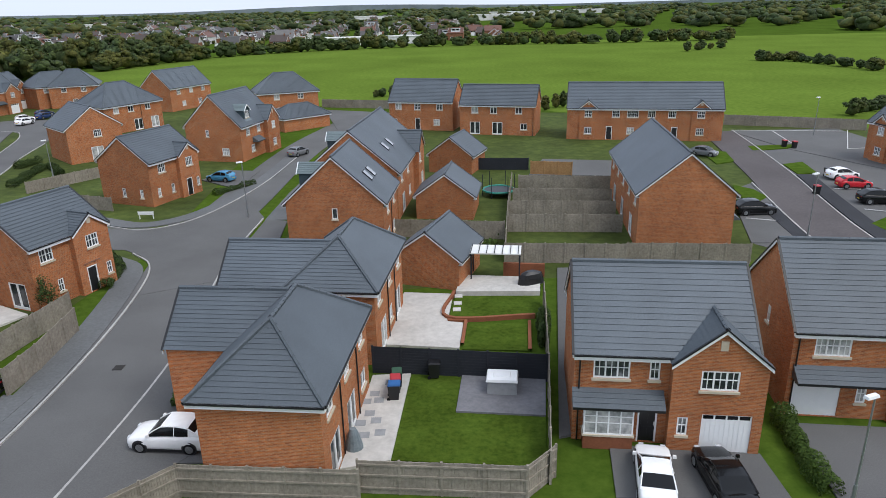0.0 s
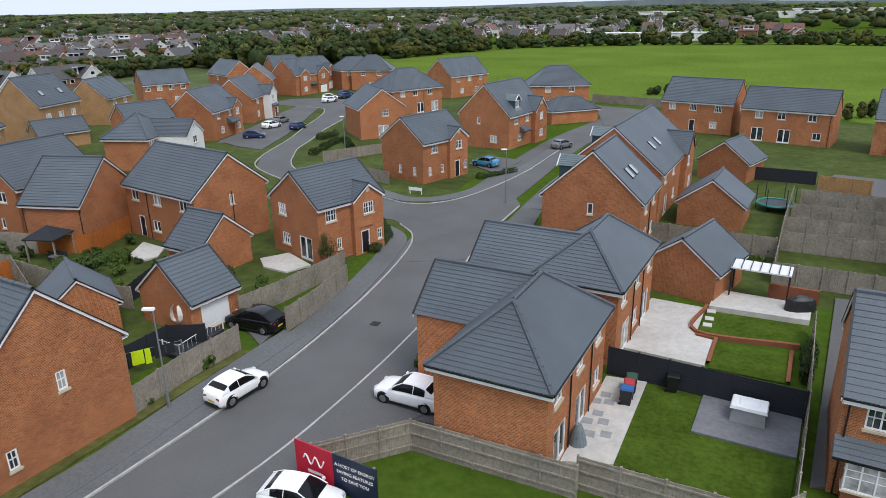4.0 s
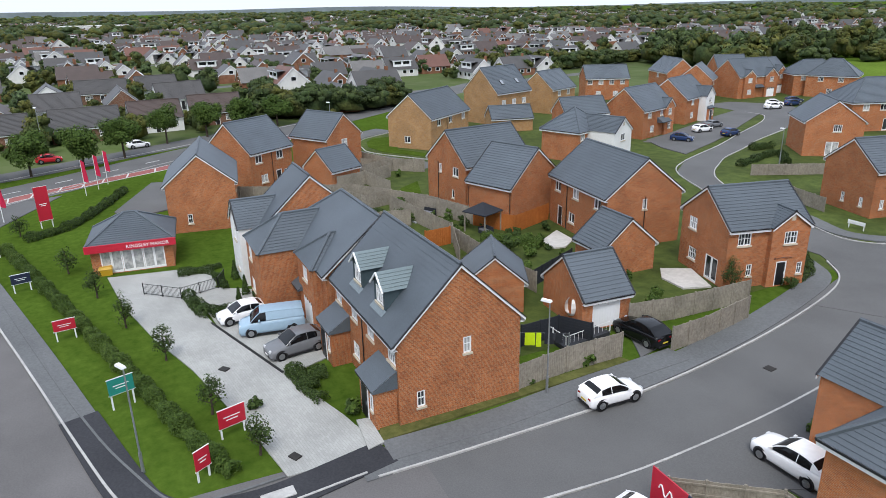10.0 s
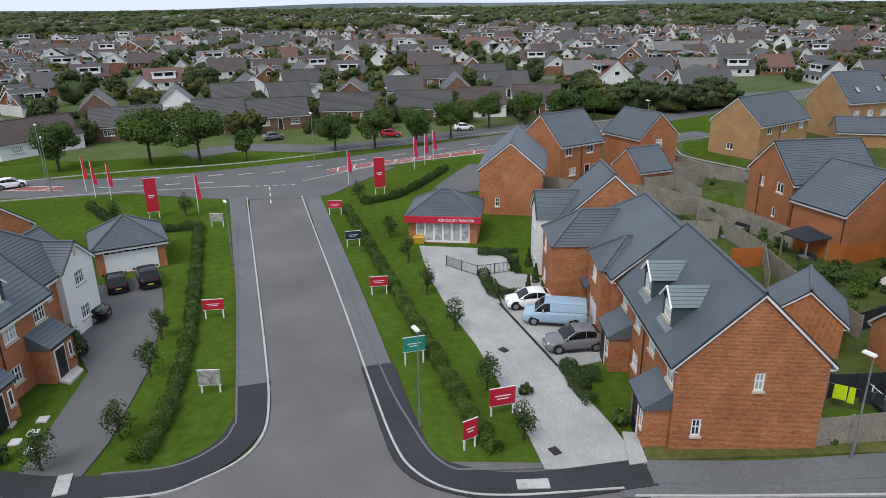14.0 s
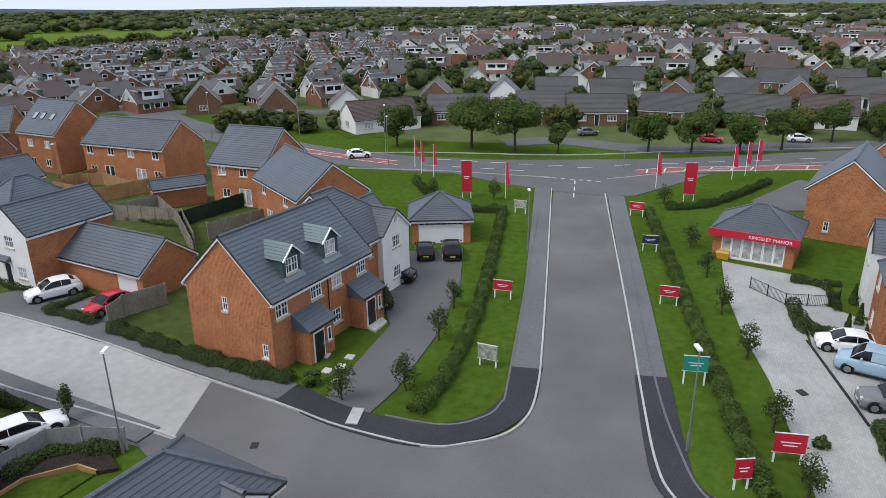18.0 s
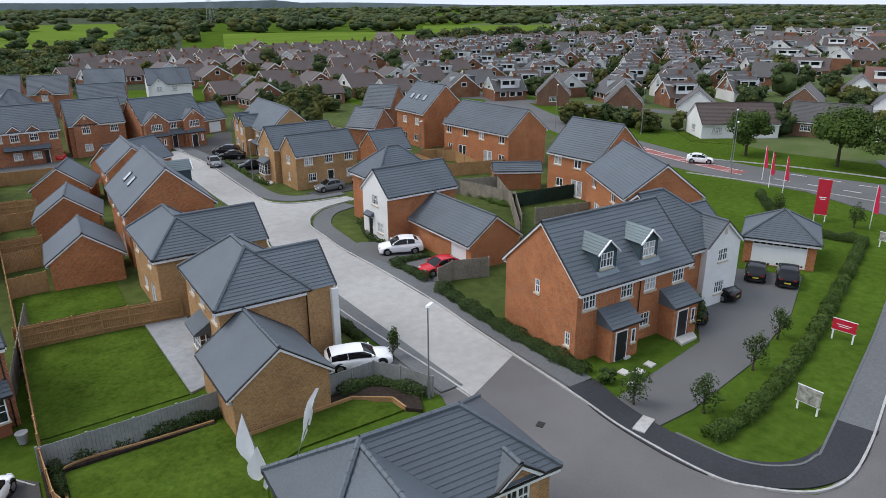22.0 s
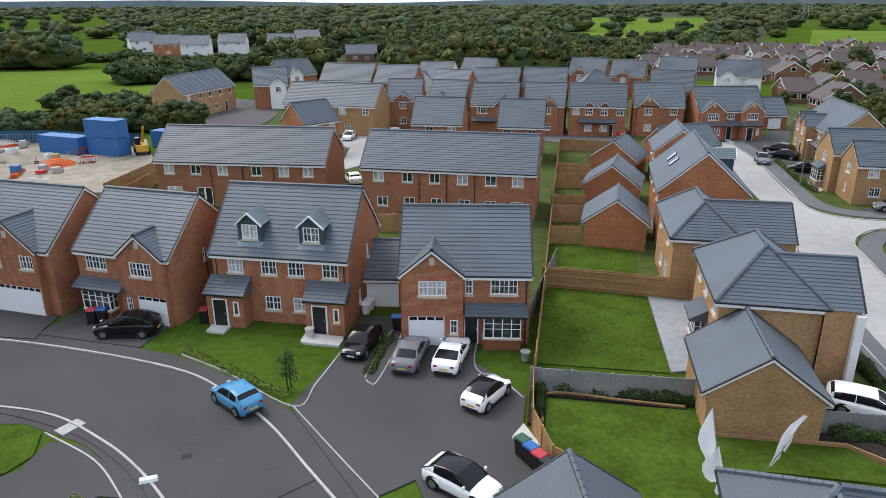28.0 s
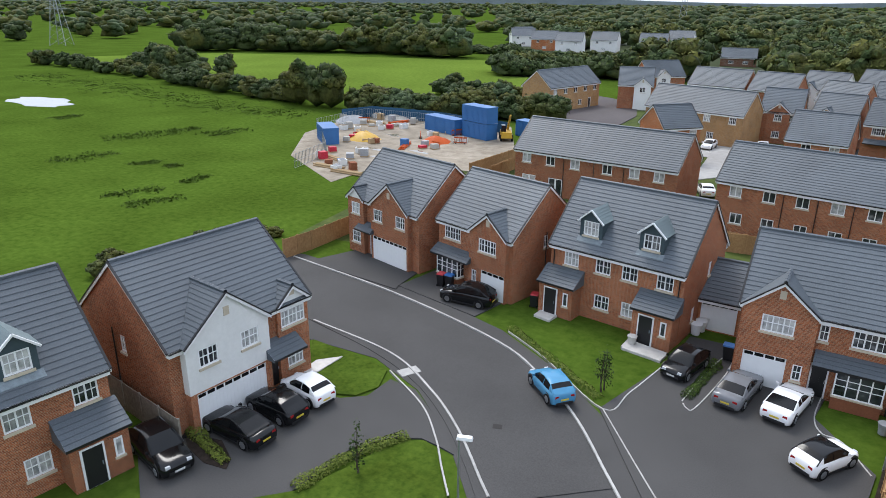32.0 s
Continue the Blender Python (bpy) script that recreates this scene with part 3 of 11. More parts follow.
def rooflight(roof, e, nrm, p, pitch):
    c = new("rooflight")
    c.parent = roof
    c.matrix_local = place(e, nrm, p) @ pose(0, 0, 0, pitch)
    k = Mesh()
    k.box(-0.42, -0.6, 0.02, 0.42, 0.6, 0.1)
    part("frame", k, ANTHRA, c)
    g = Mesh()
    g.box(-0.34, -0.52, 0.1, 0.34, 0.52, 0.115)
    part("pane", g, SKYGLASS, c)


LEAD_DARK = plain("dormer_cladding", (0.06, 0.085, 0.095), 0.6)
LEADTILE = tile_material("teal_lead_tile", (0.1, 0.132, 0.138), (0.16, 0.205, 0.212))
SKYGLASS = plain("rooflight_glass", (0.35, 0.38, 0.4), 0.05)

# ---- ground ----
GRASS = speckled("pasture_grass", (0.044, 0.084, 0.011), (0.088, 0.138, 0.02), 1.4, 0.08, 0.95, 0.4, "World", 0.3)
FIELD = speckled("bright_pasture", (0.088, 0.147, 0.022), (0.15, 0.212, 0.036), 0.9, 0.03, 0.95, 0.4, "World", 0.25)
LAWN = speckled("garden_lawn", (0.044, 0.08, 0.012), (0.093, 0.138, 0.02), 3.2, 0.45, 0.95, 0.4, "World", 0.4)
LAWN_LIGHT = speckled("front_lawn", (0.095, 0.13, 0.012), (0.15, 0.19, 0.02), 1.6, 0.25, 0.95, 0.4, "World", 0.25)
for m in (GRASS, FIELD, LAWN, LAWN_LIGHT):
    m.node_tree.nodes["Principled BSDF"].inputs["Specular IOR Level"].default_value = 0.0
ASPHALT = speckled("asphalt", (0.112, 0.111, 0.110), (0.148, 0.147, 0.145), 14.0, 0.16, 0.85, 0.1, "World", 0.2)
ASPHALT_RED = speckled("red_asphalt", (0.095, 0.085, 0.085), (0.13, 0.115, 0.115), 5.0, 0.1, 0.85, 0.15, "World", 0.22)
ASPHALT_DARK = speckled("dark_asphalt", (0.062, 0.060, 0.059), (0.088, 0.086, 0.084), 14.0, 0.16, 0.8, 0.1, "World", 0.22)
ASPHALT_WORN = speckled("worn_asphalt", (0.134, 0.128, 0.126), (0.175, 0.167, 0.164), 12.0, 0.14, 0.85, 0.1, "World", 0.3)
VERGE = speckled("dry_verge_grass", (0.075, 0.085, 0.022), (0.15, 0.15, 0.05), 2.4, 0.5, 0.95, 0.4, "World", 0.4)
SOIL = speckled("dark_soil", (0.02, 0.015, 0.012), (0.05, 0.038, 0.03), 4.0, 0.5, 0.95, 0.5)
ESTATE_GRASS = speckled("estate_grass", (0.045, 0.066, 0.016), (0.1, 0.13, 0.03), 0.8, 0.12, 0.95, 0.4, "World", 0.4)
FRESH = speckled("fresh_tarmac", (0.035, 0.036, 0.04), (0.055, 0.056, 0.062), 8.0, 0.2, 0.8, 0.15)
PAVE_GREY = speckled("footway_tarmac", (0.118, 0.122, 0.124), (0.165, 0.17, 0.172), 6.0, 0.15, 0.88, 0.12, "World", 0.2)
CONCRETE = speckled("pale_concrete", (0.34, 0.332, 0.315), (0.42, 0.41, 0.392), 1.2, 0.08, 0.85, 0.05, "World", 0.25)
KERB = speckled("kerb_concrete", (0.36, 0.35, 0.335), (0.52, 0.51, 0.49), 3.0, 0.2, 0.85, 0.1)
SLABS = speckled("stone_slabs", (0.48, 0.46, 0.43), (0.62, 0.6, 0.56), 2.5, 0.3, 0.8, 0.1)
SLABS_GREY = speckled("grey_slabs", (0.27, 0.28, 0.29), (0.36, 0.37, 0.38), 2.5, 0.3, 0.8, 0.1)
DECK = speckled("composite_deck", (0.16, 0.16, 0.17), (0.22, 0.22, 0.235), 4, 0.4, 0.75, 0.1)
DECK_DARK = speckled("dark_deck", (0.03, 0.032, 0.037), (0.055, 0.058, 0.065), 4, 0.4, 0.7, 0.1)
DIRT = speckled("bare_earth", (0.23, 0.19, 0.14), (0.42, 0.37, 0.3), 0.5, 0.1, 0.95, 0.5, "World", 0.35)
WATER = plain("still_water", (0.14, 0.16, 0.17), 0.08)


def paver_material():
    m, n, l, b = material("block_paving", 0.85)
    g = n.new("ShaderNodeNewGeometry")
    t = n.new("ShaderNodeTexBrick")
    t.inputs["Scale"].default_value, t.inputs["Brick Width"].default_value, t.inputs["Row Height"].default_value = 1.0, 0.3, 0.15
    t.inputs["Mortar Size"].default_value = 0.01
    t.inputs["Color1"].default_value, t.inputs["Color2"].default_value, t.inputs["Mortar"].default_value = (0.37, 0.372, 0.352, 1), (0.325, 0.327, 0.308, 1), (0.28, 0.28, 0.262, 1)
    l.new(g.outputs["Position"], t.inputs["Vector"])
    wide = noise_tex(n, l, 0.3, 3, "World")
    l.new(mix(n, l, t.outputs["Color"], ramp(n, l, wide, [(0.3, (0.85,) * 3), (0.7, (1.1,) * 3)]), 1.0, "MULTIPLY"), b.inputs["Base Color"])
    bump(n, l, b, t.outputs["Fac"], -0.3, 0.01)
    return m


PAVER = paver_material()


def smooth_line(pts, per=6):
    """A rounded line through a few points."""
    p = [Vector((*q, 0)) for q in pts]
    if len(p) < 3:
        return p
    p = [p[0] * 2 - p[1], *p, p[-1] * 2 - p[-2]]
    line = []
    for a, b, c, d in zip(p, p[1:], p[2:], p[3:]):
        for i in range(per):
            t = i / per
            line.append(0.5 * (2 * b + (c - a) * t + (2 * a - 5 * b + 4 * c - d) * t * t + (3 * b - a - 3 * c + d) * t ** 3))
    return [*line, p[-2]]


def ribbon(name, pts, width, mat, z, label, category, kind="structure"):
    """A strip of even width along a rounded line, a slab with real edges."""
    line = smooth_line(pts)
    k = Mesh()
    left, right = [], []
    for i, p in enumerate(line):
        d = (line[min(i + 1, len(line) - 1)] - line[max(i - 1, 0)]).normalized()
        s = Vector((-d.y, d.x, 0)) * (width / 2)
        left.append(p + s), right.append(p - s)
    top, low = Vector((0, 0, z)), Vector((0, 0, -0.12))
    for i in range(len(line) - 1):
        a, b, c, d = right[i], right[i + 1], left[i + 1], left[i]
        k.poly([a + top, b + top, c + top, d + top])
        k.poly([a + low, b + low, b + top, a + top])
        k.poly([c + low, d + low, d + top, c + top])
    return tagged(part(name, k, mat, None), label, category, kind=kind)


def slab(name, pts, mat, z, label, category, kind="structure"):
    k = Mesh()
    if sum(a[0] * b[1] - b[0] * a[1] for a, b in zip(pts, pts[1:] + pts[:1])) < 0:
        pts = pts[::-1]
    k.poly([(*p, z) for p in pts])
    for a, b in zip(pts, pts[1:] + pts[:1]):
        k.poly([(*a, -0.12), (*b, -0.12), (*b, z), (*a, z)])
    return tagged(part(name, k, mat, None), label, category, kind=kind)


k = Mesh()
k.poly([(-4500, -4500, -0.02), (4500, -4500, -0.02), (4500, 4500, -0.02), (-4500, 4500, -0.02)])
tagged(part("ground", k, GRASS, None), "green grass ground running to the horizon", "ground", kind="structure")

slab("estate_ground", [(-31, 25), (-62, 20), (-92, 30), (-122, 78), (-140, 120), (-112, 168), (-60, 170), (-30, 110), (-27, 60)], ESTATE_GRASS, -0.012, "patchy grass between the estate's gardens", "ground")
slab("estate_ground", [(-32, -30), (-62, -29), (-88, -50), (-98, -76), (-95, -150), (40, -195), (44, -108), (46, -62), (44, -46), (2, -50)], ESTATE_GRASS, -0.012, "patchy grass between the estate's gardens", "ground")
slab("estate_ground", [(-14, 48), (70, 60), (75, 128), (20, 140), (-20, 120)], ESTATE_GRASS, -0.012, "patchy grass between the estate's gardens", "ground")
slab("field", [(-84, 172), (-60, 173), (-28, 157), (-10, 152), (20, 143), (50, 123), (72, 114), (120, 130), (220, 200), (300, 420), (160, 420), (20, 400), (-60, 385), (-110, 340), (-135, 262), (-112, 200)], FIELD, 0.0, "bright green pasture behind the estate", "field")
slab("field", [(260, -150), (228.7, -205), (101, -244), (69, -152), (75, -135), (96, -124), (151, -133)], FIELD, 0.001, "bright mown field between hedgerows", "field")

# ---- roads, pavements and drives ----
slab("road", [(-30, -20.5), (-29.1, -14.1), (-29.1, -8.5), (-31.1, -6.2), (-35.3, -5.5), (-43, -6.6), (-53.3, -8.2), (-54.8, -3.2), (-43.2, -0.3), (-34.8, 1.6), (-28.6, 2.6), (-21.2, -20.6), (-29.2, -25.7)], ASPHALT_WORN, 0.006, "worn tarmac junction of the estate streets", "road")
slab("road", [(28.5, -29.6), (23.1, -29.8), (18.8, -28), (15.2, -25.1), (11.5, -20.9), (9.6, -18.2), (1.6, -23.1), (5, -25.6), (8.6, -30.9), (12.7, -34.4), (17.9, -37.5), (27.9, -40.7), (39.5, -41.8), (43.5, -41.1)], ASPHALT_DARK, 0.003, "dark tarmac of the curved street and its footways", "road")
ribbon("road", [(-22.5, 14.7), (-21.3, 22.1), (-20.5, 34.5), (-21.8, 53.8), (-25.1, 69.5)], 7.40, ASPHALT, 0.014, "grey tarmac estate street curving between the houses", "road")
ribbon("road", [(-89.1, -10.5), (-60.9, -6.5), (-44.4, -3.8), (-33, -1.8), (-27.3, -1.4)], 6.50, ASPHALT_WORN, 0.018, "grey tarmac entrance road with pale kerbs", "road")
ribbon("road", [(-25.8, -19.0), (-26.0, -6), (-24.6, 6), (-22.3, 17)], 8.6, ASPHALT_WORN, 0.012, "worn tarmac junction of the estate street", "road")
ribbon("road", [(-25.9, -17.0), (-26.4, -21.5), (-28.2, -24.9)], 7.2, ASPHALT_WORN, 0.009, "worn brownish tarmac meeting the concrete street", "road")
slab("road", [(-25.1, -23.6), (-31, -25.4), (-31.7, -29.2), (-33, -35.2), (-34.2, -44.1), (-34.9, -50.6), (-35.8, -55), (-36.7, -59), (-38.5, -61.7), (-41.2, -63.5), (-46.5, -64.3), (-46.5, -66.2), (-40.6, -67.4), (-38.2, -70.2), (-39.3, -78.3), (-42.1, -94.5), (-43.1, -108), (-40, -108), (-35.2, -79.2), (-32.6, -62), (-30, -54.9), (-26.9, -39.5)], CONCRETE, 0.022, "pale unfinished concrete street with a side turning", "road")
ribbon("pavement", [(-44.6, -110), (-43.6, -97), (-40.9, -81.8), (-39.7, -73), (-41.8, -69.2), (-47, -68)], 2.3, PAVE_GREY, 0.079, "dark tarmac pavement round the buff brick corner", "pavement")
ribbon("pavement", [(-44.5, -62.6), (-41.2, -61.9), (-38.9, -60), (-37.4, -57.5), (-36.5, -53.8), (-35.7, -49.9), (-35.1, -44), (-33.9, -35.3)], 1.9, PAVE_GREY, 0.083, "dark tarmac pavement round the white gabled house", "pavement")
ribbon("kerb", [(-43.1, -106.1), (-42.1, -94.5), (-39.3, -78.3), (-38.2, -71), (-40.4, -67.5), (-45.5, -66.1)], 0.13, KERB, 0.116, "pale concrete kerb", "kerb")
slab("driveway", [(-43.6, -97), (-46.1, -110.3), (-51.2, -114), (-55, -119), (-57.5, -118), (-53.8, -110.4), (-50.2, -103.6), (-49.6, -98), (-47.6, -92.6), (-43.4, -92.2)], ASPHALT_DARK, 0.072, "dark tarmac drive shared by brick houses", "driveway")
slab("driveway", [(-44.2, -87.2), (-43.2, -84.4), (-48.6, -84.8), (-49.2, -88.4)], ASPHALT_DARK, 0.074, "dark tarmac parking bay", "driveway")
slab("path", [(-43.4, -82.6), (-42.5, -77.6), (-43.4, -78.3), (-44.6, -82.6)], KERB, 0.084, "white slab path by a bay window", "path")
slab("path", [(-43.2, -110.4), (-44.1, -110.6), (-43.8, -107.0), (-42.8, -106.4)], KERB, 0.084, "white slab path to a front door", "path")
slab("pavement", [(-53.5, -67.3), (-44.2, -68.4), (-43.6, -70.9), (-53.5, -70.2)], ASPHALT_DARK, 0.081, "dark tarmac bay beside the buff house", "pavement")
slab("road", [(-24.5, 49.3), (-25, 53.5), (-25.8, 56.2), (-27.6, 58.8), (-29.8, 60.5), (-32.4, 60.8), (-40, 65), (-50, 71), (-58.5, 76.5), (-62.3, 83), (-66.4, 96.6), (-70.6, 108.1), (-75, 121), (-78.1, 127.3), (-80.4, 130), (-84.6, 130.7), (-97, 133), (-96, 142), (-86, 147), (-76, 141), (-71.5, 128), (-68, 117.2), (-65.2, 105.3), (-62.4, 97), (-60.4, 90), (-58.2, 85.4), (-55.8, 81), (-52.5, 77.2), (-44, 71.2), (-36.4, 68.2), (-32.8, 67), (-29, 67.2), (-27, 69.2), (-25.2, 73), (-23.8, 79.5), (-19, 70), (-19, 52)], ASPHALT, 0.036, "grey tarmac side street and junction", "road")
ribbon("kerb", [(-32.4, 60.9), (-40, 65.1), (-50, 71.1), (-58.5, 76.6), (-62.3, 83), (-66.4, 96.6), (-70.6, 108.1), (-75, 121), (-78.1, 127.3), (-80.4, 130), (-84.6, 130.7)], 0.13, KERB, 0.118, "pale concrete kerb of the side street", "kerb")
ribbon("kerb", [(-68, 117.2), (-65.2, 105.3), (-62.4, 97), (-60.4, 90), (-58.2, 85.4), (-55.8, 81), (-52.5, 77.2), (-44, 71.2), (-36.4, 68.2)], 0.13, KERB, 0.117, "pale concrete kerb of the side street", "kerb")
slab("pavement", [(-18.7, 69), (-18.4, 80), (-17.2, 95), (-13, 95), (-13.4, 69)], PAVE_GREY, 0.062, "grey tarmac apron before tall brick houses", "pavement")
ribbon("road", [(-24.1, 60.6), (-23.2, 77.3), (-22.6, 96.1), (-20.8, 114), (-15.8, 138.9)], 6.50, ASPHALT, 0.034, "grey tarmac side street", "road")
ribbon("road", [(35.2, 50), (36.3, 57), (37.3, 64), (38.9, 73), (41.2, 84), (44, 100), (46.4, 114)], 5.4, ASPHALT_RED, 0.115, "reddish tarmac street beside parking bays", "road")
ribbon("kerb", [(33.6, 57.4), (34.7, 65), (36.1, 73), (37.2, 79.6)], 0.15, KERB, 0.17, "pale concrete kerb", "kerb")
ribbon("kerb", [(39, 56.9), (40, 64), (41.8, 73), (44.1, 84), (46.8, 99.9), (49, 114.5)], 0.15, KERB, 0.17, "pale concrete kerb", "kerb")
ribbon("pavement", [(32.7, 55), (33.3, 60), (34.1, 66.5), (34.9, 71)], 1.5, FRESH, 0.125, "fresh black tarmac footway beside the bays", "pavement")
ribbon("pavement", [(40.4, 58), (41.4, 64.5), (43.2, 73.5), (45.3, 83)], 1.9, FRESH, 0.125, "fresh black tarmac footway beside the bays", "pavement")
ribbon("road", [(40.5, -38), (30.5, -35.3), (23.3, -33.7), (18, -31.6), (14.1, -28.9), (11, -25.9), (8.8, -23.4)], 6.60, ASPHALT_DARK, 0.042, "dark tarmac street on a bend", "road")
ribbon("road", [(-170, 130), (-132, 60), (-112.2, 21.5), (-102.4, 2.5), (-97.3, -12), (-94, -24), (-93, -36), (-94.5, -49), (-99, -63), (-105, -76), (-114, -95), (-135, -125)], 9.5, ASPHALT, 0.02, "wide grey main road with white markings", "road")
ribbon("road", [(-127.8, 36), (-121.4, 19.6), (-113.2, -2.5), (-116.1, -17.4), (-111.8, -26.5)], 6.00, ASPHALT, 0.046, "grey service road past the bungalows", "road")
ribbon("pavement", [(-26.3, 12.1), (-25.5, 18.3), (-24.4, 29.5), (-24.6, 40.5), (-25.9, 50.8), (-27.2, 55.5), (-29.9, 57.8)], 2.00, PAVE_GREY, 0.066, "grey tarmac pavement with pale kerb", "pavement")
ribbon("pavement", [(-83.7, -14.5), (-55.9, -9.6), (-41.6, -7.3), (-38, -6.8)], 1.90, PAVE_GREY, 0.070, "pale grey tarmac pavement beside a lawn", "pavement")
ribbon("pavement", [(-38.5, -6.9), (-35.1, -6.5), (-32.3, -7.2), (-30.5, -8.9), (-29.5, -11.4), (-30, -16.3), (-31.3, -20.1)], 2.00, FRESH, 0.074, "fresh black tarmac pavement round the corner", "pavement")
ribbon("pavement", [(-31.3, -20.1), (-33.1, -30.3), (-35.1, -40.8), (-36.2, -49.5), (-37.7, -49.5)], 1.90, PAVE_GREY, 0.078, "grey tarmac pavement along a hedge", "pavement")
ribbon("pavement", [(-82.6, -5.3), (-52, -0.8), (-39.6, 0.9)], 1.90, PAVE_GREY, 0.082, "pale grey tarmac pavement beside a lawn", "pavement")
ribbon("pavement", [(-39.8, 0.9), (-32.5, 1.9), (-29.3, 2.7), (-27.6, 4.7), (-26.7, 7.9), (-26.9, 14)], 2.10, FRESH, 0.086, "fresh black tarmac pavement round the corner", "pavement")
ribbon("pavement", [(-26.9, 14), (-26, 20.2), (-25.7, 26.3), (-25, 34.9)], 1.80, PAVE_GREY, 0.090, "grey tarmac pavement under a brick gable", "pavement")
ribbon("pavement", [(-25, -25.1), (-27.5, -42.2), (-29.7, -56)], 1.60, PAVE_GREY, 0.094, "dark grey pavement beside the concrete street", "pavement")
ribbon("pavement", [(-37.1, 70.5), (-31, 68.2), (-26.2, 73), (-23.3, 86.7), (-22.3, 102.5)], 1.80, PAVE_GREY, 0.098, "grey pavement on the corner", "pavement")
ribbon("kerb", [(-25.3, 12.6), (-24.4, 18.8), (-23.2, 29.7), (-23.3, 40.8), (-24.4, 51.1), (-25.9, 56.4), (-28.6, 59.4)], 0.13, KERB, 0.122, "pale concrete kerb", "kerb")
ribbon("kerb", [(-19.7, 16.8), (-18.1, 25.5), (-17.5, 39.8), (-19.1, 56.6), (-19, 69.5)], 0.13, KERB, 0.110, "pale concrete kerb", "kerb")
ribbon("kerb", [(-35.9, 68.5), (-30.2, 66.6), (-25.8, 71.3), (-22.7, 84.7), (-21.5, 100.8)], 0.13, KERB, 0.113, "pale concrete kerb", "kerb")
ribbon("kerb", [(-84, -13.4), (-55.7, -8.7), (-41.5, -6.4), (-36.5, -5.7), (-33.3, -5.6), (-31.1, -6.4), (-29.6, -8.2), (-28.7, -10.4), (-29, -15.5), (-29.9, -19.6), (-31.7, -29.2), (-33.1, -36), (-34.2, -44.1), (-34.9, -50.6), (-35.8, -55), (-36.7, -59), (-38.5, -61.7), (-41.2, -63.6), (-45.5, -64.2)], 0.13, KERB, 0.116, "pale concrete kerb", "kerb")
ribbon("kerb", [(-83.4, -6.7), (-51.6, -1.7), (-36.9, 0.5), (-31, 1.5), (-28.6, 2.4), (-27, 4), (-26.2, 6.7), (-25.9, 12.3)], 0.13, KERB, 0.119, "pale concrete kerb", "kerb")
ribbon("kerb", [(-23.4, -15.9), (-25.4, -24.5), (-26.7, -39.5), (-29.8, -54.9), (-32.5, -62), (-35.1, -79.2), (-40, -107.8)], 0.13, KERB, 0.122, "pale concrete kerb", "kerb")
ribbon("kerb", [(30, -31.9), (22.7, -30.8), (18.2, -28.4), (14.9, -25.8), (12, -22.8), (11.1, -21.9)], 0.13, KERB, 0.110, "pale concrete kerb", "kerb")
ribbon("kerb", [(39.9, -40.8), (27.7, -38.8), (17.5, -35.8), (13, -32.9), (9.8, -29.9), (7, -26.3), (5.2, -24)], 0.13, KERB, 0.113, "pale concrete kerb", "kerb")
ribbon("kerb", [(-87.4, -43.5), (-89.2, -30.7), (-89.7, -14.1)], 0.13, KERB, 0.116, "pale concrete kerb", "kerb")
ribbon("kerb", [(-90.9, -7.2), (-100.4, 6), (-111.6, 25.7), (-125, 56.3)], 0.13, KERB, 0.119, "pale concrete kerb", "kerb")
ribbon("kerb", [(-97, -47.7), (-101.2, -34.4), (-104.7, -15.1), (-112.3, 2.2), (-122.5, 28.2), (-134.7, 60.5)], 0.13, KERB, 0.122, "pale concrete kerb", "kerb")
ribbon("kerb", [(-72.4, -12.8), (-38.8, -7.9), (-33.9, -7.4), (-31.9, -8.3), (-30.8, -10.1), (-30.7, -13.4)], 0.13, PAVE_GREY, 0.110, "pale concrete edging beside the grass", "kerb")
ribbon("kerb", [(-75.1, -3.9), (-42, 0.7), (-32.1, 2.7), (-28.9, 4), (-28.3, 5.7), (-28, 8.8)], 0.13, PAVE_GREY, 0.113, "pale concrete edging beside the grass", "kerb")
slab("driveway", [(-62.7, 5.9), (-60.2, 14), (-55.3, 13.3), (-53.4, 10.8), (-47.8, 10.9), (-38, 12.5), (-31.2, 13.6), (-27.3, 13.9), (-27.9, 8.9), (-32.5, 8.7), (-41.6, 7.8), (-47.8, 6.7), (-55.5, 5.9)], PAVER, 0.062, "pale grey block paved courtyard", "driveway")
slab("driveway", [(-56.4, 11.3), (-51.5, 16.7), (-42.3, 17.7), (-38.3, 16.4), (-37.6, 13.3), (-33.1, 12.6), (-33.3, 10.9), (-45.7, 11)], PAVER, 0.065, "pale grey block paved parking bays", "driveway")
slab("driveway", [(-51.8, -23.6), (-56.9, -22.4), (-59.2, -17.5), (-51, -15.2), (-41.5, -13.9), (-33.5, -13.9), (-30.4, -14.4), (-31.3, -17.6), (-41.7, -17.7)], ASPHALT, 0.067, "grey tarmac shared drive", "driveway")
slab("driveway", [(6.6, -43.3), (4.2, -43.3), (-1.8, -39.9), (-1.3, -36.8), (-4.2, -32.9), (-3.7, -29.6), (-4, -26.4), (-4.6, -23.7), (1, -23.6), (1.7, -25.5), (2.8, -24.7), (4, -23.9), (6.4, -27.5), (9.1, -31.6), (7.1, -38.6)], ASPHALT_DARK, 0.069, "dark tarmac parking court", "driveway")
slab("driveway", [(38.1, -40.6), (36, -45.5), (28.7, -45.4), (28.4, -40.2), (28.2, -39.5)], ASPHALT_DARK, 0.067, "dark tarmac drive", "driveway")
slab("driveway", [(28.4, -40.2), (27.3, -46), (19.7, -42.7), (20.6, -38.4)], ASPHALT_DARK, 0.069, "dark tarmac drive", "driveway")
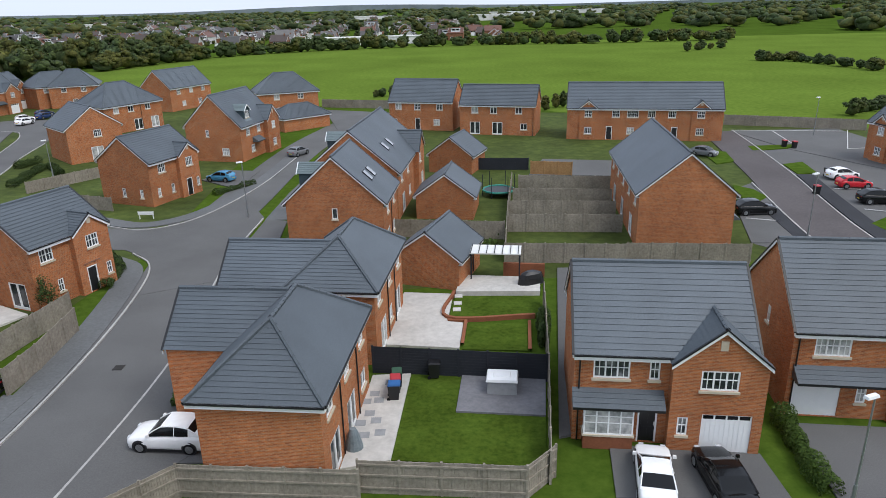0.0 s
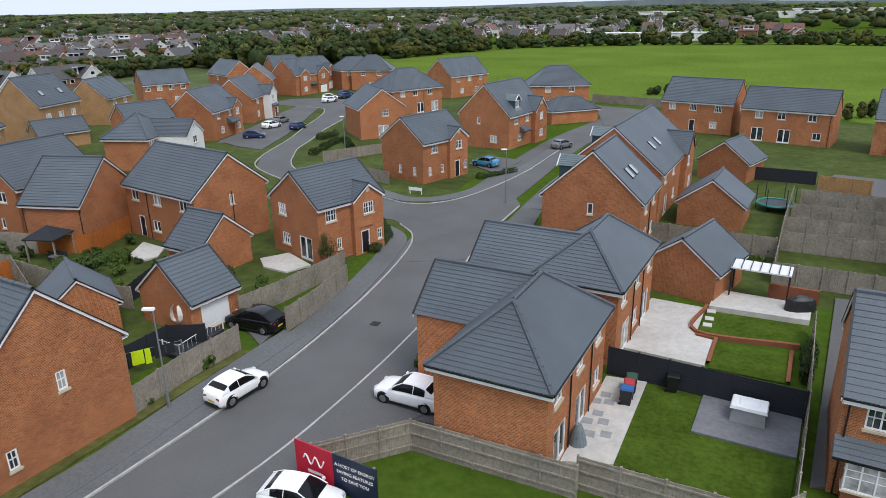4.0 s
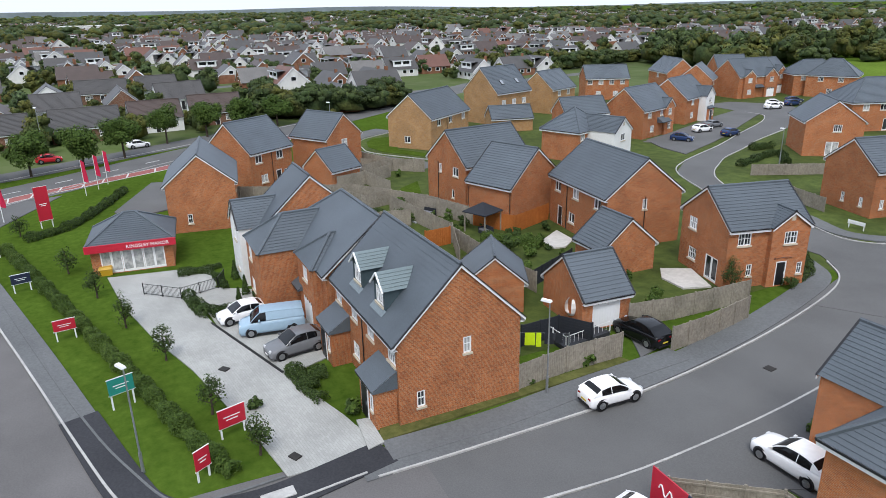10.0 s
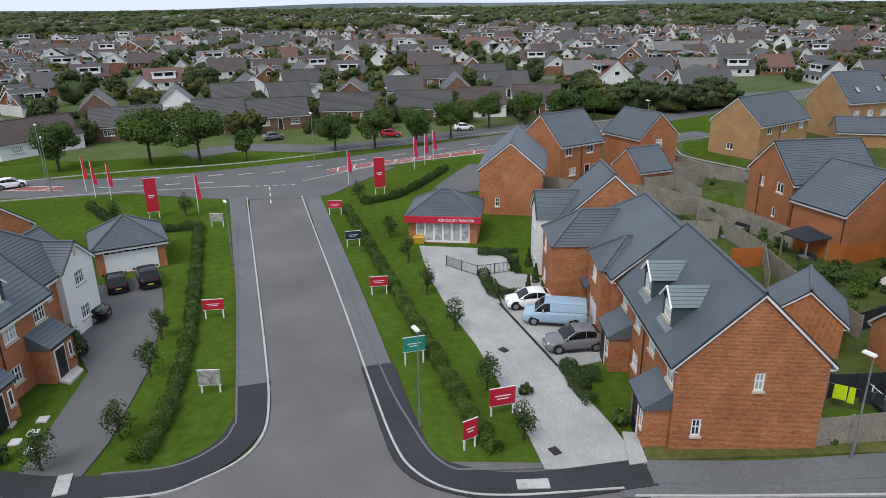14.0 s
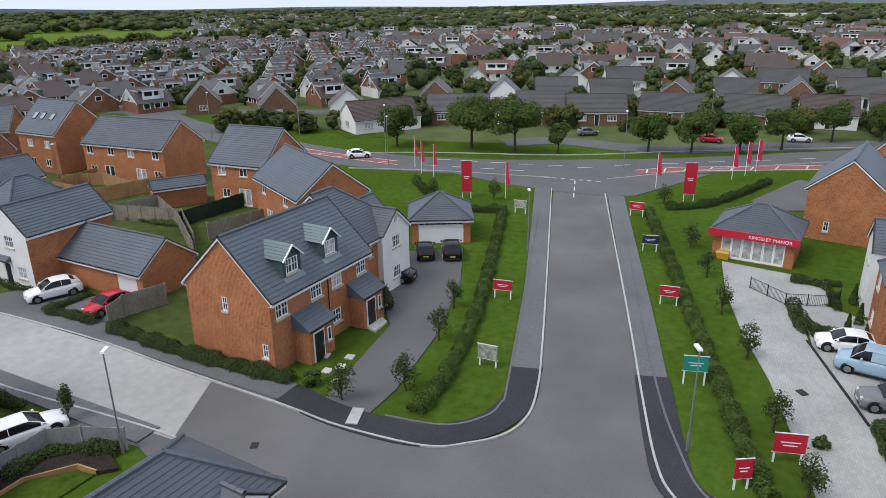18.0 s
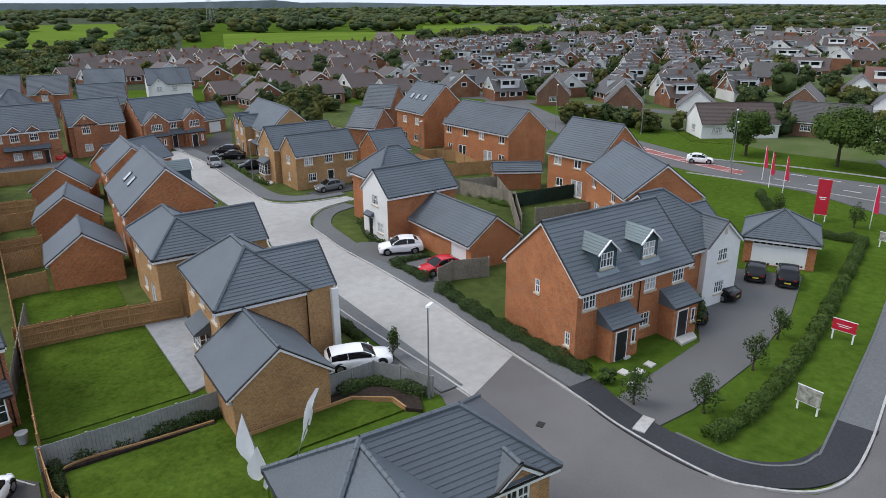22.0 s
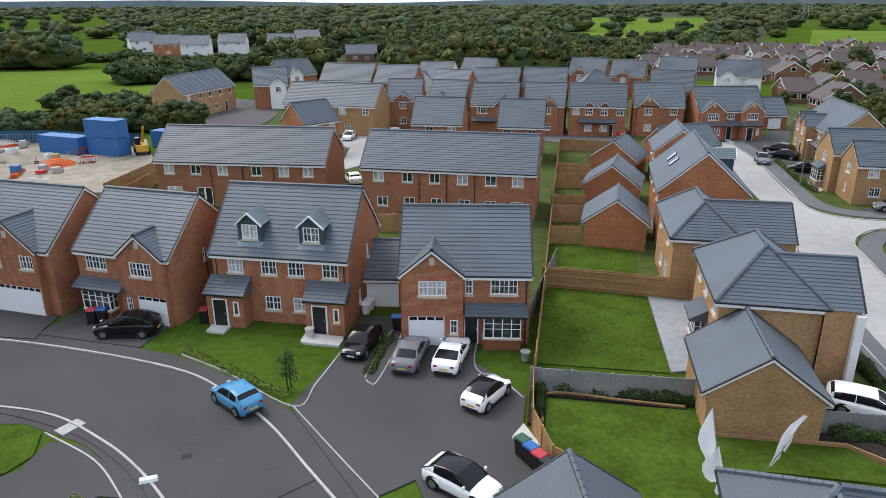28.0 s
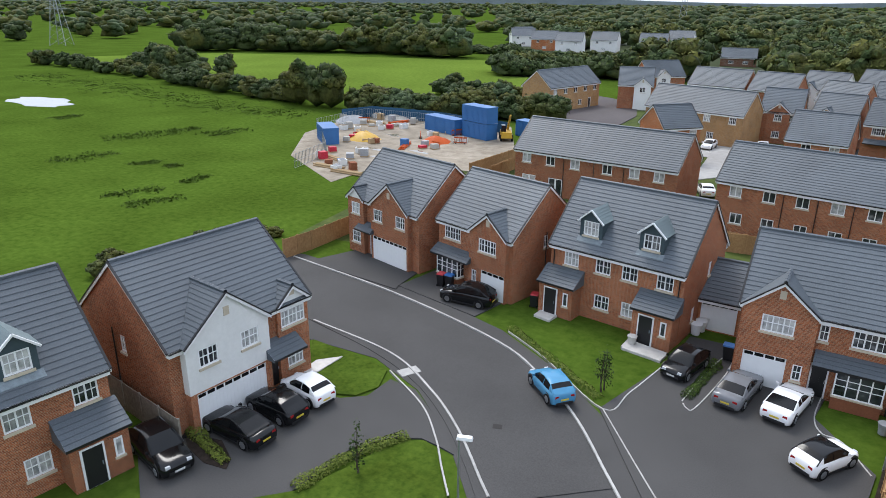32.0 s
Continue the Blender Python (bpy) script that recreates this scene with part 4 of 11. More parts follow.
slab("driveway", [(27.5, -18.7), (26.6, -23.2), (23.6, -24.7), (22.1, -24.9), (20.9, -25.9), (20.8, -28.1), (18.9, -27.9), (15.1, -25.1), (14, -23.8), (15, -24), (16.1, -24.1), (17.5, -23.3), (18.7, -21.5), (19.1, -17), (24.6, -13.7), (28.9, -16.7)], ASPHALT_DARK, 0.071, "dark tarmac shared drive", "driveway")
slab("driveway", [(8.1, 28.9), (15.2, 27.9), (15.2, 24.7), (7.5, 25)], ASPHALT, 0.078, "dark tarmac drive before a garage", "driveway")
slab("driveway", [(18, 30.4), (27.5, 29.2), (26, 24.6), (17.2, 24.6)], ASPHALT, 0.071, "dark tarmac drive before a garage", "driveway")
slab("driveway", [(-15.4, 32.8), (-13.1, 32.1), (-11.4, 28.2), (-13.4, 28.2), (-16, 26.6), (-17.1, 27.3)], ASPHALT, 0.083, "grey tarmac drive beside the house", "driveway")
slab("driveway", [(-30.8, 35.2), (-26.5, 35.1), (-26.1, 32.5), (-28.5, 34.2)], ASPHALT, 0.075, "grey tarmac drive before a garage", "driveway")
slab("driveway", [(47.7, 112.5), (64.2, 113.6), (67.3, 97.9), (37.1, 51), (32.5, 52.5), (28.2, 58.2), (34.2, 77.3), (37.9, 80.4), (44.2, 99.3)], ASPHALT, 0.01, "grey tarmac parking court beside the street", "driveway")
slab("driveway", [(48.4, 114.3), (66.3, 114.1), (66.4, 100.7), (56.7, 85), (51, 98.3)], ASPHALT, 0.078, "grey tarmac parking area", "driveway")
slab("driveway", [(31.7, 71.3), (36.3, 73.2), (34, 58), (28, 58.4)], ASPHALT, 0.080, "grey tarmac parking area", "driveway")
slab("driveway", [(14.4, 95.7), (24, 93.6), (21.8, 84.8), (11.3, 86.4)], ASPHALT, 0.082, "grey tarmac parking area", "driveway")
slab("driveway", [(-25, 150.3), (-10.4, 143.9), (-9.7, 117.6), (-18, 121.4)], ASPHALT, 0.085, "grey tarmac parking area", "driveway")
slab("driveway", [(19.9, -118.9), (7.6, -117.3), (7.3, -108.9), (13.9, -111), (13.3, -91.4), (15.8, -87.9), (16.8, -106.3)], CONCRETE, 0.087, "pale concrete yard between houses", "driveway")
slab("road", [(24, -112), (12.8, -110.8), (8.2, -119), (5.4, -118), (5, -108), (12, -103), (22, -104.5)], CONCRETE, 0.05, "pale concrete street between brick terraces", "road")
slab("driveway", [(-2, -125), (-29.4, -114.7), (-27.3, -106.8), (-16.3, -107.5), (-1.7, -115.8)], ASPHALT, 0.089, "tarmac parking bays", "driveway")
slab("driveway", [(-35.5, -50.2), (-40.4, -50.2), (-39.4, -43.2), (-38.5, -39.2), (-35.7, -38.3)], ASPHALT, 0.091, "tarmac drive before the garages", "driveway")
slab("driveway", [(-21.7, -32.9), (-24.1, -30.6), (-23.4, -26.4), (-22, -26.9), (-21.1, -31.5)], ASPHALT, 0.094, "tarmac drive beside the garage", "driveway")
slab("driveway", [(-31.4, 87.6), (-29.6, 93), (-24.9, 92.1), (-25.4, 82.6)], ASPHALT, 0.096, "tarmac drive beside the corner house", "driveway")
slab("driveway", [(-75.8, 89.6), (-78.2, 101.6), (-80.6, 110), (-77, 115), (-71, 107.2), (-68.6, 94.9)], ASPHALT, 0.098, "tarmac parking bays", "driveway")
slab("driveway", [(-84.8, 10), (-97.2, 16.6), (-96.2, 18.8), (-82.2, 15.9), (-80.8, 10.8)], ASPHALT, 0.101, "tarmac drive behind the sales office", "driveway")
slab("driveway", [(-19.3, 16.8), (-18, 25.3), (-17.3, 39.3), (-18.7, 56.4), (-18.6, 69.1), (-16.2, 68.4), (-14.9, 51.5), (-15.6, 40.1), (-13.7, 33.4), (-11.9, 30.1), (-14, 27.2), (-15.6, 24.5), (-15.9, 21.5), (-15.7, 19.5)], ASPHALT, 0.103, "grey tarmac apron between street and houses", "driveway")
slab("driveway", [(-71, 88.3), (-65.2, 87), (-69.2, 100.2), (-79.2, 125.1), (-81.8, 131.9), (-87.8, 133.5), (-85.1, 121.8), (-81.5, 110), (-78.5, 100), (-76.5, 91.3)], ASPHALT, 0.105, "grey tarmac drives before a row of houses", "driveway")
slab("path", [(9.5, 53.2), (10.8, 53.2), (6.6, 29.8), (5.7, 29.6)], ASPHALT, 0.107, "dark side path between fence and house", "path")
slab("patio", [(-4.4, 36.2), (-2.1, 36.3), (-2.8, 28), (-5.2, 27.4), (-4.7, 32.9)], SLABS, 0.130, "pale stone slab patio", "patio")
slab("patio", [(-3.1, 48.7), (0.7, 48.2), (0.2, 43.4), (1.3, 43.1), (0.9, 39.4), (-3.9, 40.1)], SLABS, 0.132, "pale stone slab patio", "patio")
slab("patio", [(1.4, 51.5), (7.7, 50.6), (7.3, 47.8), (0.9, 48.1)], SLABS, 0.364, "raised pale stone terrace", "patio")
slab("decking", [(1, 36.2), (5.9, 35.6), (5.3, 31.5), (0.5, 32.1)], DECK, 0.160, "grey composite garden decking", "decking")
slab("lawn", [(-2.1, 36.3), (6, 35.9), (4.8, 28.1), (3.8, 27.4), (-2.8, 28.1)], LAWN, 0.050, "dark mown back garden lawn", "lawn")
slab("lawn", [(0.9, 47.8), (7.2, 47.2), (6.7, 43.8), (0.3, 44.2)], LAWN, 0.120, "mown lawn in a brick edged bed", "lawn")
slab("lawn", [(1.3, 43.1), (6.1, 42.9), (5.4, 38.9), (1.1, 39.3)], LAWN, 0.080, "mown lawn in a back garden", "lawn")
slab("lawn", [(-7.1, -49), (-14.7, -47), (-13.1, -35.6), (-5.1, -36.7)], LAWN, 0.060, "mown back garden lawn with dark patches", "lawn")
slab("lawn", [(-9, -59.7), (-16.2, -57.3), (-15.1, -51.6), (-7.9, -53.2)], LAWN, 0.060, "mown back garden lawn", "lawn")
slab("patio", [(-14.7, -46.9), (-17.6, -46.3), (-14.7, -35.8), (-13.2, -35.6)], SLABS_GREY, 0.137, "grey slab patio", "patio")
slab("lawn", [(-5.3, -32.5), (-13.1, -31.5), (-13.5, -29.9), (-20.1, -28.3), (-21.4, -25.3), (-15.2, -26.3), (-12.8, -25.8), (-11.5, -23.3), (-7.2, -24.4), (-4.7, -28.3)], LAWN, 0.100, "light mown front lawn in a timber edge", "lawn")
slab("patio", [(-3.1, -28.9), (-3.8, -30.1), (-5.2, -26.4), (-4.4, -25.6)], SLABS, 0.129, "pale concrete strip under the bins", "path")
slab("planting_bed", [(-4.7, -35.2), (-10.3, -34.1), (-13.6, -33.4), (-12.8, -31.5), (-9.7, -32.2), (-5.4, -32.9), (-4.8, -30), (-4, -30.1)], SOIL, 0.151, "dark soil bed inside the fence", "planting bed")
slab("decking", [(-32.5, 29.4), (-32.2, 33), (-29.6, 33.3), (-29.6, 29.1)], DECK_DARK, 0.300, "dark grey raised garden deck", "decking")
slab("patio", [(-47.6, 42.8), (-49.2, 46.2), (-46, 45.5), (-44.9, 43.4), (-45.3, 42.3)], SLABS, 0.134, "white slab patio in a back garden", "patio")
slab("patio", [(-63, 36.2), (-63.2, 38.9), (-60.4, 39), (-60.1, 35.9)], SLABS_GREY, 0.136, "grey slab patio in a back garden", "patio")
slab("lawn", [(-74.1, 42.3), (-76, 45.9), (-70.1, 42.9), (-71.9, 40.5)], LAWN, 0.050, "small mown lawn between white edged beds", "lawn")
slab("building_site", [(81.2, -98.8), (70.7, -113.7), (51.8, -111), (41.9, -91.4), (41.2, -77.1), (53.8, -77), (53.9, -63), (68.6, -71.9), (78.8, -86.6)], DIRT, 0.040, "bare earth building site", "building site")
slab("lawn", [(45.9, 101.2), (53.1, 101.6), (52.3, 99.2), (45.3, 97.9)], GRASS, 0.13, "small grass island by the parking bays", "lawn")
slab("lawn", [(45.4, 88.9), (48.5, 90.0), (47.2, 83.6), (44.6, 83.3)], GRASS, 0.13, "small grass island by the parking bays", "lawn")
slab("lawn", [(38, 100.5), (41.2, 97.5), (39.9, 91.3), (37, 90)], GRASS, 0.13, "small grass island by the parking bays", "lawn")
slab("lawn", [(34.6, 78.8), (36.1, 76.5), (36.2, 73.3), (34.6, 71.6), (33, 73.6)], GRASS, 0.135, "small grass island by the parking bays", "lawn")
slab("lawn", [(41.6, 63), (44.8, 65.3), (42, 56)], GRASS, 0.13, "grass verge beside the footway", "lawn")
slab("lawn", [(25.9, -26.2), (28.1, -29.6), (24.3, -29.4), (21.6, -28.9), (20.9, -27.0), (21.5, -25.6), (22.7, -25.1)], LAWN, 0.09, "mown front lawn with a rounded kerb", "lawn")
slab("lawn", [(21, -15.5), (18.8, -17.8), (17.8, -20.6), (17.1, -23.2), (15.8, -24), (15.2, -23.8), (12.9, -21.0), (11, -18), (15, -13)], LAWN, 0.092, "mown verge lawn with a planted edge", "lawn")
ribbon("kerb", [(21.4, -28.9), (17.7, -26.7), (15.4, -24.4), (14.0, -22.6), (12.7, -21.0)], 0.09, KERB, 0.112, "thin pale edging kerb", "kerb")
slab("planting_bed", [(24.7, -18.6), (23.2, -17.8), (22.8, -17.1), (24.1, -16.9), (25.7, -17.3), (27, -18.1)], SOIL, 0.11, "dark soil bed between two drives", "planting bed")
slab("pond", [(150.6 + (10.2 + 1.3 * math.sin(2.3 * i)) * math.cos(0.35 * i - 0.5), -83.6 + (5.6 + 0.9 * math.cos(1.7 * i)) * math.sin(0.35 * i) - 3.6 * math.cos(0.35 * i - 0.5)) for i in range(18)], WATER, 0.020, "shallow pond in the pasture", "pond")
slab("patio", [(-35.9, 46.1), (-34.3, 48.2), (-30.8, 46.2), (-31.9, 44.1), (-34.4, 44.5)], SLABS, 0.138, "pale gravel patio", "patio")
slab("verge", [(-27.8, 13.9), (-26.2, 31.6), (-26.9, 31.4), (-27.8, 23.5), (-29.1, 14.8)], VERGE, 0.1, "dry grass verge under a brick gable", "verge")
slab("road", [(-33.5, -31), (-31, -19), (-24, -18), (-24, -31)], ASPHALT_WORN, 0.004, "worn tarmac under the concrete's edge", "road")
slab("patio", [(-30.3, 13.9), (-30.1, 14.6), (-27.6, 14.2), (-27.5, 13.2)], PAVER, 0.141, "pale stone path to the door", "path")
slab("patio", [(10, -39.9), (7.5, -39.5), (7.5, -38.6), (10.1, -39.1)], SLABS, 0.153, "pale stone doorstep", "path")
slab("road", [(-85.2, -20.8), (-82.9, -13.2), (-82.2, -6.7), (-83.5, -3.1), (-97.3, 5.8), (-96.7, 0.9), (-92.6, -13.6), (-89.8, -30.9)], ASPHALT, 0.050, "tarmac mouth of the entrance road", "road")
slab("building_site", [(82.7, -103.6), (77, -111.7), (68.4, -115.3), (48.3, -103.6), (42.4, -90.8), (42.1, -77.8), (53.2, -81.3), (65.1, -79.9)], DIRT, 0.030, "bare earth building site", "building site")
slab("driveway", [(52.6, -161.1), (40.8, -154.2), (36.1, -135.5), (35.9, -122.4), (45.6, -120.7), (52.5, -130.7)], ASPHALT_RED, 0.135, "dark tarmac yard before buff houses", "driveway")

ribbon("road", [(-82, 52), (-95, 47.3), (-102, 47.6), (-107.5, 50), (-111.5, 55), (-114, 62)], 4.6, ASPHALT, 0.04, "grey tarmac drive round the buff brick house", "road")
ribbon("kerb", [(-84.6, 55.1), (-95.7, 50), (-100.7, 50.4), (-104.9, 52), (-108, 54.6), (-110.8, 61.3)], 0.13, KERB, 0.115, "pale concrete kerb", "kerb")
slab("lawn", [(-86, 56.3), (-96, 51.6), (-101, 51.6), (-105, 53.4), (-107.6, 56), (-106.5, 60), (-101, 57), (-96, 54.5), (-88, 57.5)], LAWN, 0.06, "mown lawn strip round a buff brick house", "lawn")

# ---- the estate's houses ----
house("red brick house with bay window and white garage door", 11.0, 32.7, -7.1, 8.7, 8.0, wings=[('S', 0.79, 4.6, 0.6, 'Wu.5 g.62 n.15', '', 4.8)], S='Wu.21 nu.45 d.43', bays=[('S', 0.2, 2.4)], canopies=[('S', 0.25, 4.4)], pipes=[('S', 0.03)])
house("red brick house with white garage door under a canopy", 22.8, 34.6, -8.0, 9.0, 8.6, wings=[('S', 0.8, 4.2, 0.35, 'Wu.5 d.3')], S='Wu.22 g.17 n.42', Wt='nu.5', canopies=[('S', 0.28, 4.6)], pipes=[('S', 0.03)])
house("long red brick terrace with a plain gable end", 22.4, 66.6, -96.4, 18.8, 8.8, S='wu.1 wu.3 wu.5 wu.7 wu.9 p.2 p.5 p.8', N='wu.1 wu.35 wu.6 wu.9 d.3 d.7', canopies=[('N', 0.15, 3.0), ('N', 0.75, 3.0)], bars=False)
house("row of red brick houses with two small gables", 32.9, 112.0, -12.1, 23.9, 8.6, wings=[('S', 0.14, 3.0, 0.15, 'wu.5 w.5'), ('S', 0.86, 3.0, 0.15, 'wu.5 w.5')], S='wu.32 Wu.43 wu.55 wu.68 d.28 w.42 w.55 d.7')
house("red brick house with patio doors to the garden", 10.5, 118.9, -15.4, 13.0, 7.2, S='wu.2 wu.45 wu.78 p.2 p.5 w.85', wings=[('N', 0.2, 4, 3, '')], pipes=[('S', 0.97)], bars=False)
house("red brick house with a grey tiled roof", -2.3, 125.9, -16.8, 11.9, 8.4, S='wu.15 wu.45 wu.8 d.45 w.75 n.1', E='nu.5')
house("tall red brick house with rooflights", -9.0, 60.9, 85.0, 7.9, 9.2, Wt='nu.5', S='wu.3 p.3 wu.75 w.7', lights=[('S', 0.35, 0.45), ('S', 0.55, 0.45)], dormers=[('N', 0.5)], pitch=42, pipes=[('S', 0.5)], bars=False)
house("tall red brick house with rooflights and patio doors", -8.3, 76.7, 83.3, 16.8, 10.3, Wt='', S='wu.15 wu.4 wu.65 wu.9 p.2 w.45 p.7', lights=[('S', 0.25, 0.45), ('S', 0.4, 0.45)], wings=[('S', 0.78, 5, 0.6, 'wu.3 p.6')], dormers=[('N', 0.5)], bars=False)
house("red brick garage with a grey tiled gable roof", -0.4, 52.7, 70.5, 6.0, 6.0, z=2.4, pitch=36, category='garage', name='garage', group='garages')
house("red brick garage with a grey tiled gable roof", 0.7, 70.9, 81.5, 6.0, 6.6, z=2.4, pitch=36, category='garage', name='garage', group='garages')
house("red brick garage with a grey tiled gable roof", 2.2, 91.2, 69.2, 6.0, 6.6, z=2.4, pitch=36, category='garage', name='garage', group='garages')
house("red brick house with hipped roof and garden windows", -7.8, 30.5, 84.1, 10.2, 6.3, ends='hh', wings=[('N', 0.27, 5.4, 3.4, '')], S='wu.15 p.2 wu.5 p.55 wu.85 w.85', pipes=[('S', 0.33), ('S', 0.7)], bars=False)
house("red brick house with hipped roof beside a pale patio", -6.3, 42.5, 82.9, 9.8, 6.0, ends='hh', wings=[('N', 0.74, 5.4, 4.2, '')], S='wu.15 p.25 wu.5 w.5 wu.85 p.8', pipes=[('S', 0.4), ('S', 0.66)], bars=False)
house("red brick detached house with a front gable", -31.9, 51.2, 68.6, 7.4, 7.4, pitch=36, wings=[('S', 0.72, 3.6, 0.5, 'wu.5 d.35 n.85')], S='wu.2 n.3', Wt='wu.26 w.3 p.72', canopies=[('S', 0.66, 1.6, 0.5)])
house("red brick detached house with patio doors", -46.4, 51.0, -13.8, 11.0, 8.8, pitch=38, S='wu.15 wu.48 wu.85 d.2 w.42 p.8', E='nu.5', pipes=[('S', 0.33), ('E', 0.5)], bars=False)
house("red brick house wing with a tiled roof", -56.9, 46.8, 12.8, 6.3, 9.2, z=4.1, pitch=38, S='', E='', pipes=[('S', 0.03), ('S', 0.97)], bars=False)
house("red brick house with a grey tiled roof", -64.7, 47.7, 89.7, 9.5, 8.5, Wt='nu.35 wu.75 n.68', E='', pipes=[('W', 0.3)], bars=False)
house("red brick garage with a grey tiled gable roof", -38.9, 43.5, -9.4, 4.2, 6.0, z=2.4, E='', category='garage', name='garage', group='garages')
house("red brick garage with a white side door", -33.3, 34.5, 78.7, 4.2, 6.0, z=2.4, S='g.5', category='garage', name='garage', group='garages')
house("red brick garage with a grey tiled gable roof", -39.3, 30.4, 146.1, 5.0, 5.0, z=2.4, category='garage', name='garage', group='garages')
house("pair of tall red brick houses with dormers and porches", -33.4, 20.2, -7.5, 11.2, 8.3, pitch=44, dormers=[('S', 0.33), ('S', 0.67)], canopies=[('S', 0.14, 2.8, 1.5, 2.5), ('S', 0.86, 2.8, 1.5, 2.5)], S='wu.08 wu.36 wu.62 wu.92 w.36 w.62', E='nu.55 n.17', pipes=[('S', 0.5)])
house("red brick house with a stepped hipped roof", -45.6, 21.6, -7.5, 12.6, 8.6, pitch=40, ends='hg', wings=[('S', 0.73, 4.4, 0.6, 'wu.5 g.5', '', 5.0, 'hip'), ('S', 0.28, 5.2, 3.2, 'wu.3 w.3', '', 5.0, 'hip')], S='wu.55 d.55', canopies=[('S', 0.55, 2.0, 1.0)])
house("house with white rendered gable front", -54.6, 21.4, -7.5, 5.4, 9.0, pitch=42, ends='gg', wings=[('W', 0.5, 4.4, 0.6, 'wu.5 w.5', 'white'), ('S', 0.45, 4.4, 1.8, 'wu.5 w.5', 'white')], S='wu.5', wall2='SW')
house("red brick house with a grey tiled roof", -76.5, 18.4, 163.1, 11.0, 7.5, Wt='n.3', S='wu.2 wu.7 w.3 w.7')
house("red brick house with a grey tiled roof", -88.4, 27.7, 115.3, 7.6, 8.5, S='wu.2 wu.7 w.3 d.65 w.85', Wt='', pipes=[('S', 0.5)], bars=False)
house("red brick house with a grey tiled roof", -90.6, 39.7, 21.9, 7.1, 7.5, S='', E='wu.5')
house("red brick garage with a grey tiled gable roof", -81.7, 36.3, 106.3, 5.0, 6.0, z=2.4, category='garage', name='garage', group='garages')
house("buff brick house with a grey tiled roof", -98.5, 62.2, 116.9, 13.0, 8.8, S='wu.2 wu.5 wu.85 d.6 w.3 w.85', Wt='w.45', brick=BRICK_BUFF, pipes=[('S', 0.4)], bars=False)
house("tall buff brick house with rooflights", -109.4, 85.1, 100.3, 10.0, 9.5, z=6.0, pitch=44, S='wu.2 wu.5 wu.8 w.2 w.6', lights=[('S', 0.3, 0.4), ('S', 0.75, 0.4)], brick=BRICK_BUFF, bars=False)
house("buff brick garage with a grey tiled roof", -99.5, 80.2, 68.7, 8.0, 5.0, z=2.4, brick=BRICK_BUFF, category='garage', name='garage', group='garages')
house("buff brick house with a grey tiled roof", -113.1, 101.9, 104.9, 9.0, 8.5, S='wu.3 wu.7', brick=BRICK_BUFF)
house("red brick house with a grey tiled roof", -119.7, 125.6, 60.1, 10.6, 6.8, S='wu.1 wu.35 wu.6 wu.85 w.3 w.7')
house("red brick house with a grey tiled roof", -118.8, 149.2, -26.5, 11.5, 8.0, S='wu.5')
house("red brick house with a grey tiled roof", -112.7, 163.6, 58.3, 8.0, 8.5, Wt='nu.5')
house("red brick house with twin front gables", -100.9, 154.0, 78.3, 12.0, 9.0, S='wu.4', wings=[('S', 0.25, 3.6, 0.5, 'wu.5 w.5'), ('S', 0.8, 4, 0.5, 'wu.5 g.5')], canopies=[('S', 0.5, 2.5)])
house("red brick house with hipped roof", -92.9, 168.4, 56.4, 12.0, 7.4, ends='hh', S='wu.2 wu.5 wu.8')
house("house with a white rendered front gable", -75.0, 73.0, 14.0, 7.0, 8.0, z=4.4, pitch=37, S='', E='wu.15 n.15', wings=[('E', 0.66, 5.2, 4.4, 'wu.5 W.4', 'white')], ends='hh', bars=False)
house("red brick house with a grey tiled roof", -82.7, 81.7, 72.1, 7.8, 5.9, S='wu.5')
house("red brick house with a porch roof", -82.2, 95.4, 101.0, 10.4, 8.5, z=4.7, S='wu.2 wu.6 w.3', canopies=[('S', 0.6, 3.0, 1.2)], wings=[('S', 0.8, 3.4, 0.4, 'wu.5 w.5')])
house("house with a white rendered gable end", -87.6, 112.6, 103.8, 10.0, 8.5, z=4.7, S='wu.3 w.3', wings=[('S', 0.78, 4.2, 1.4, 'wu.5 w.5', 'white')], canopies=[('S', 0.78, 2.6, 2.0)])
house("red brick house with a grey tiled roof", -103.5, 139.4, 118.4, 8.0, 8.0, S='wu.5')
house("red brick corner house with a front gable", -34.7, 80.3, 69.0, 8.4, 7.9, pitch=36, wings=[('S', 0.74, 3.6, 0.5, 'wu.5 d.4 n.85')], S='wu.25 n.15 n.42', Wt='n.45 n.8', canopies=[('S', 0.7, 1.6, 0.5)])
house("red brick house with a grey tiled roof", -54.6, 105.2, 134.9, 9.0, 8.5, Wt='wu.55 p.5', S='wu.3 w.5', pitch=36)
house("tall red brick house with a dormer", -31.8, 104.9, 77.2, 11.5, 9.4, pitch=44, Wt='nu.4 w.7', S='wu.2 wu.5 w.3', dormers=[('S', 0.3)], wings=[('S', 0.8, 4.2, 0.8, 'wu.5 w.5')], canopies=[('S', 0.4, 2.2, 1.0)])
house("red brick house with hipped roof", -60.7, 131.3, 60.2, 13.0, 9.0, ends='hh', S='wu.2 wu.45 wu.75 p.55 p.85', pipes=[('S', 0.62)], bars=False)
house("red brick house with a grey tiled roof", -60.2, 160.3, 66.3, 13.0, 9.0, ends='gg', S='wu.2 wu.5 wu.8 w.3 w.7')
house("red brick house with hipped roof", -32.2, 145.5, 21.9, 12.7, 8.6, ends='hh', S='wu.3 wu.7 w.3')
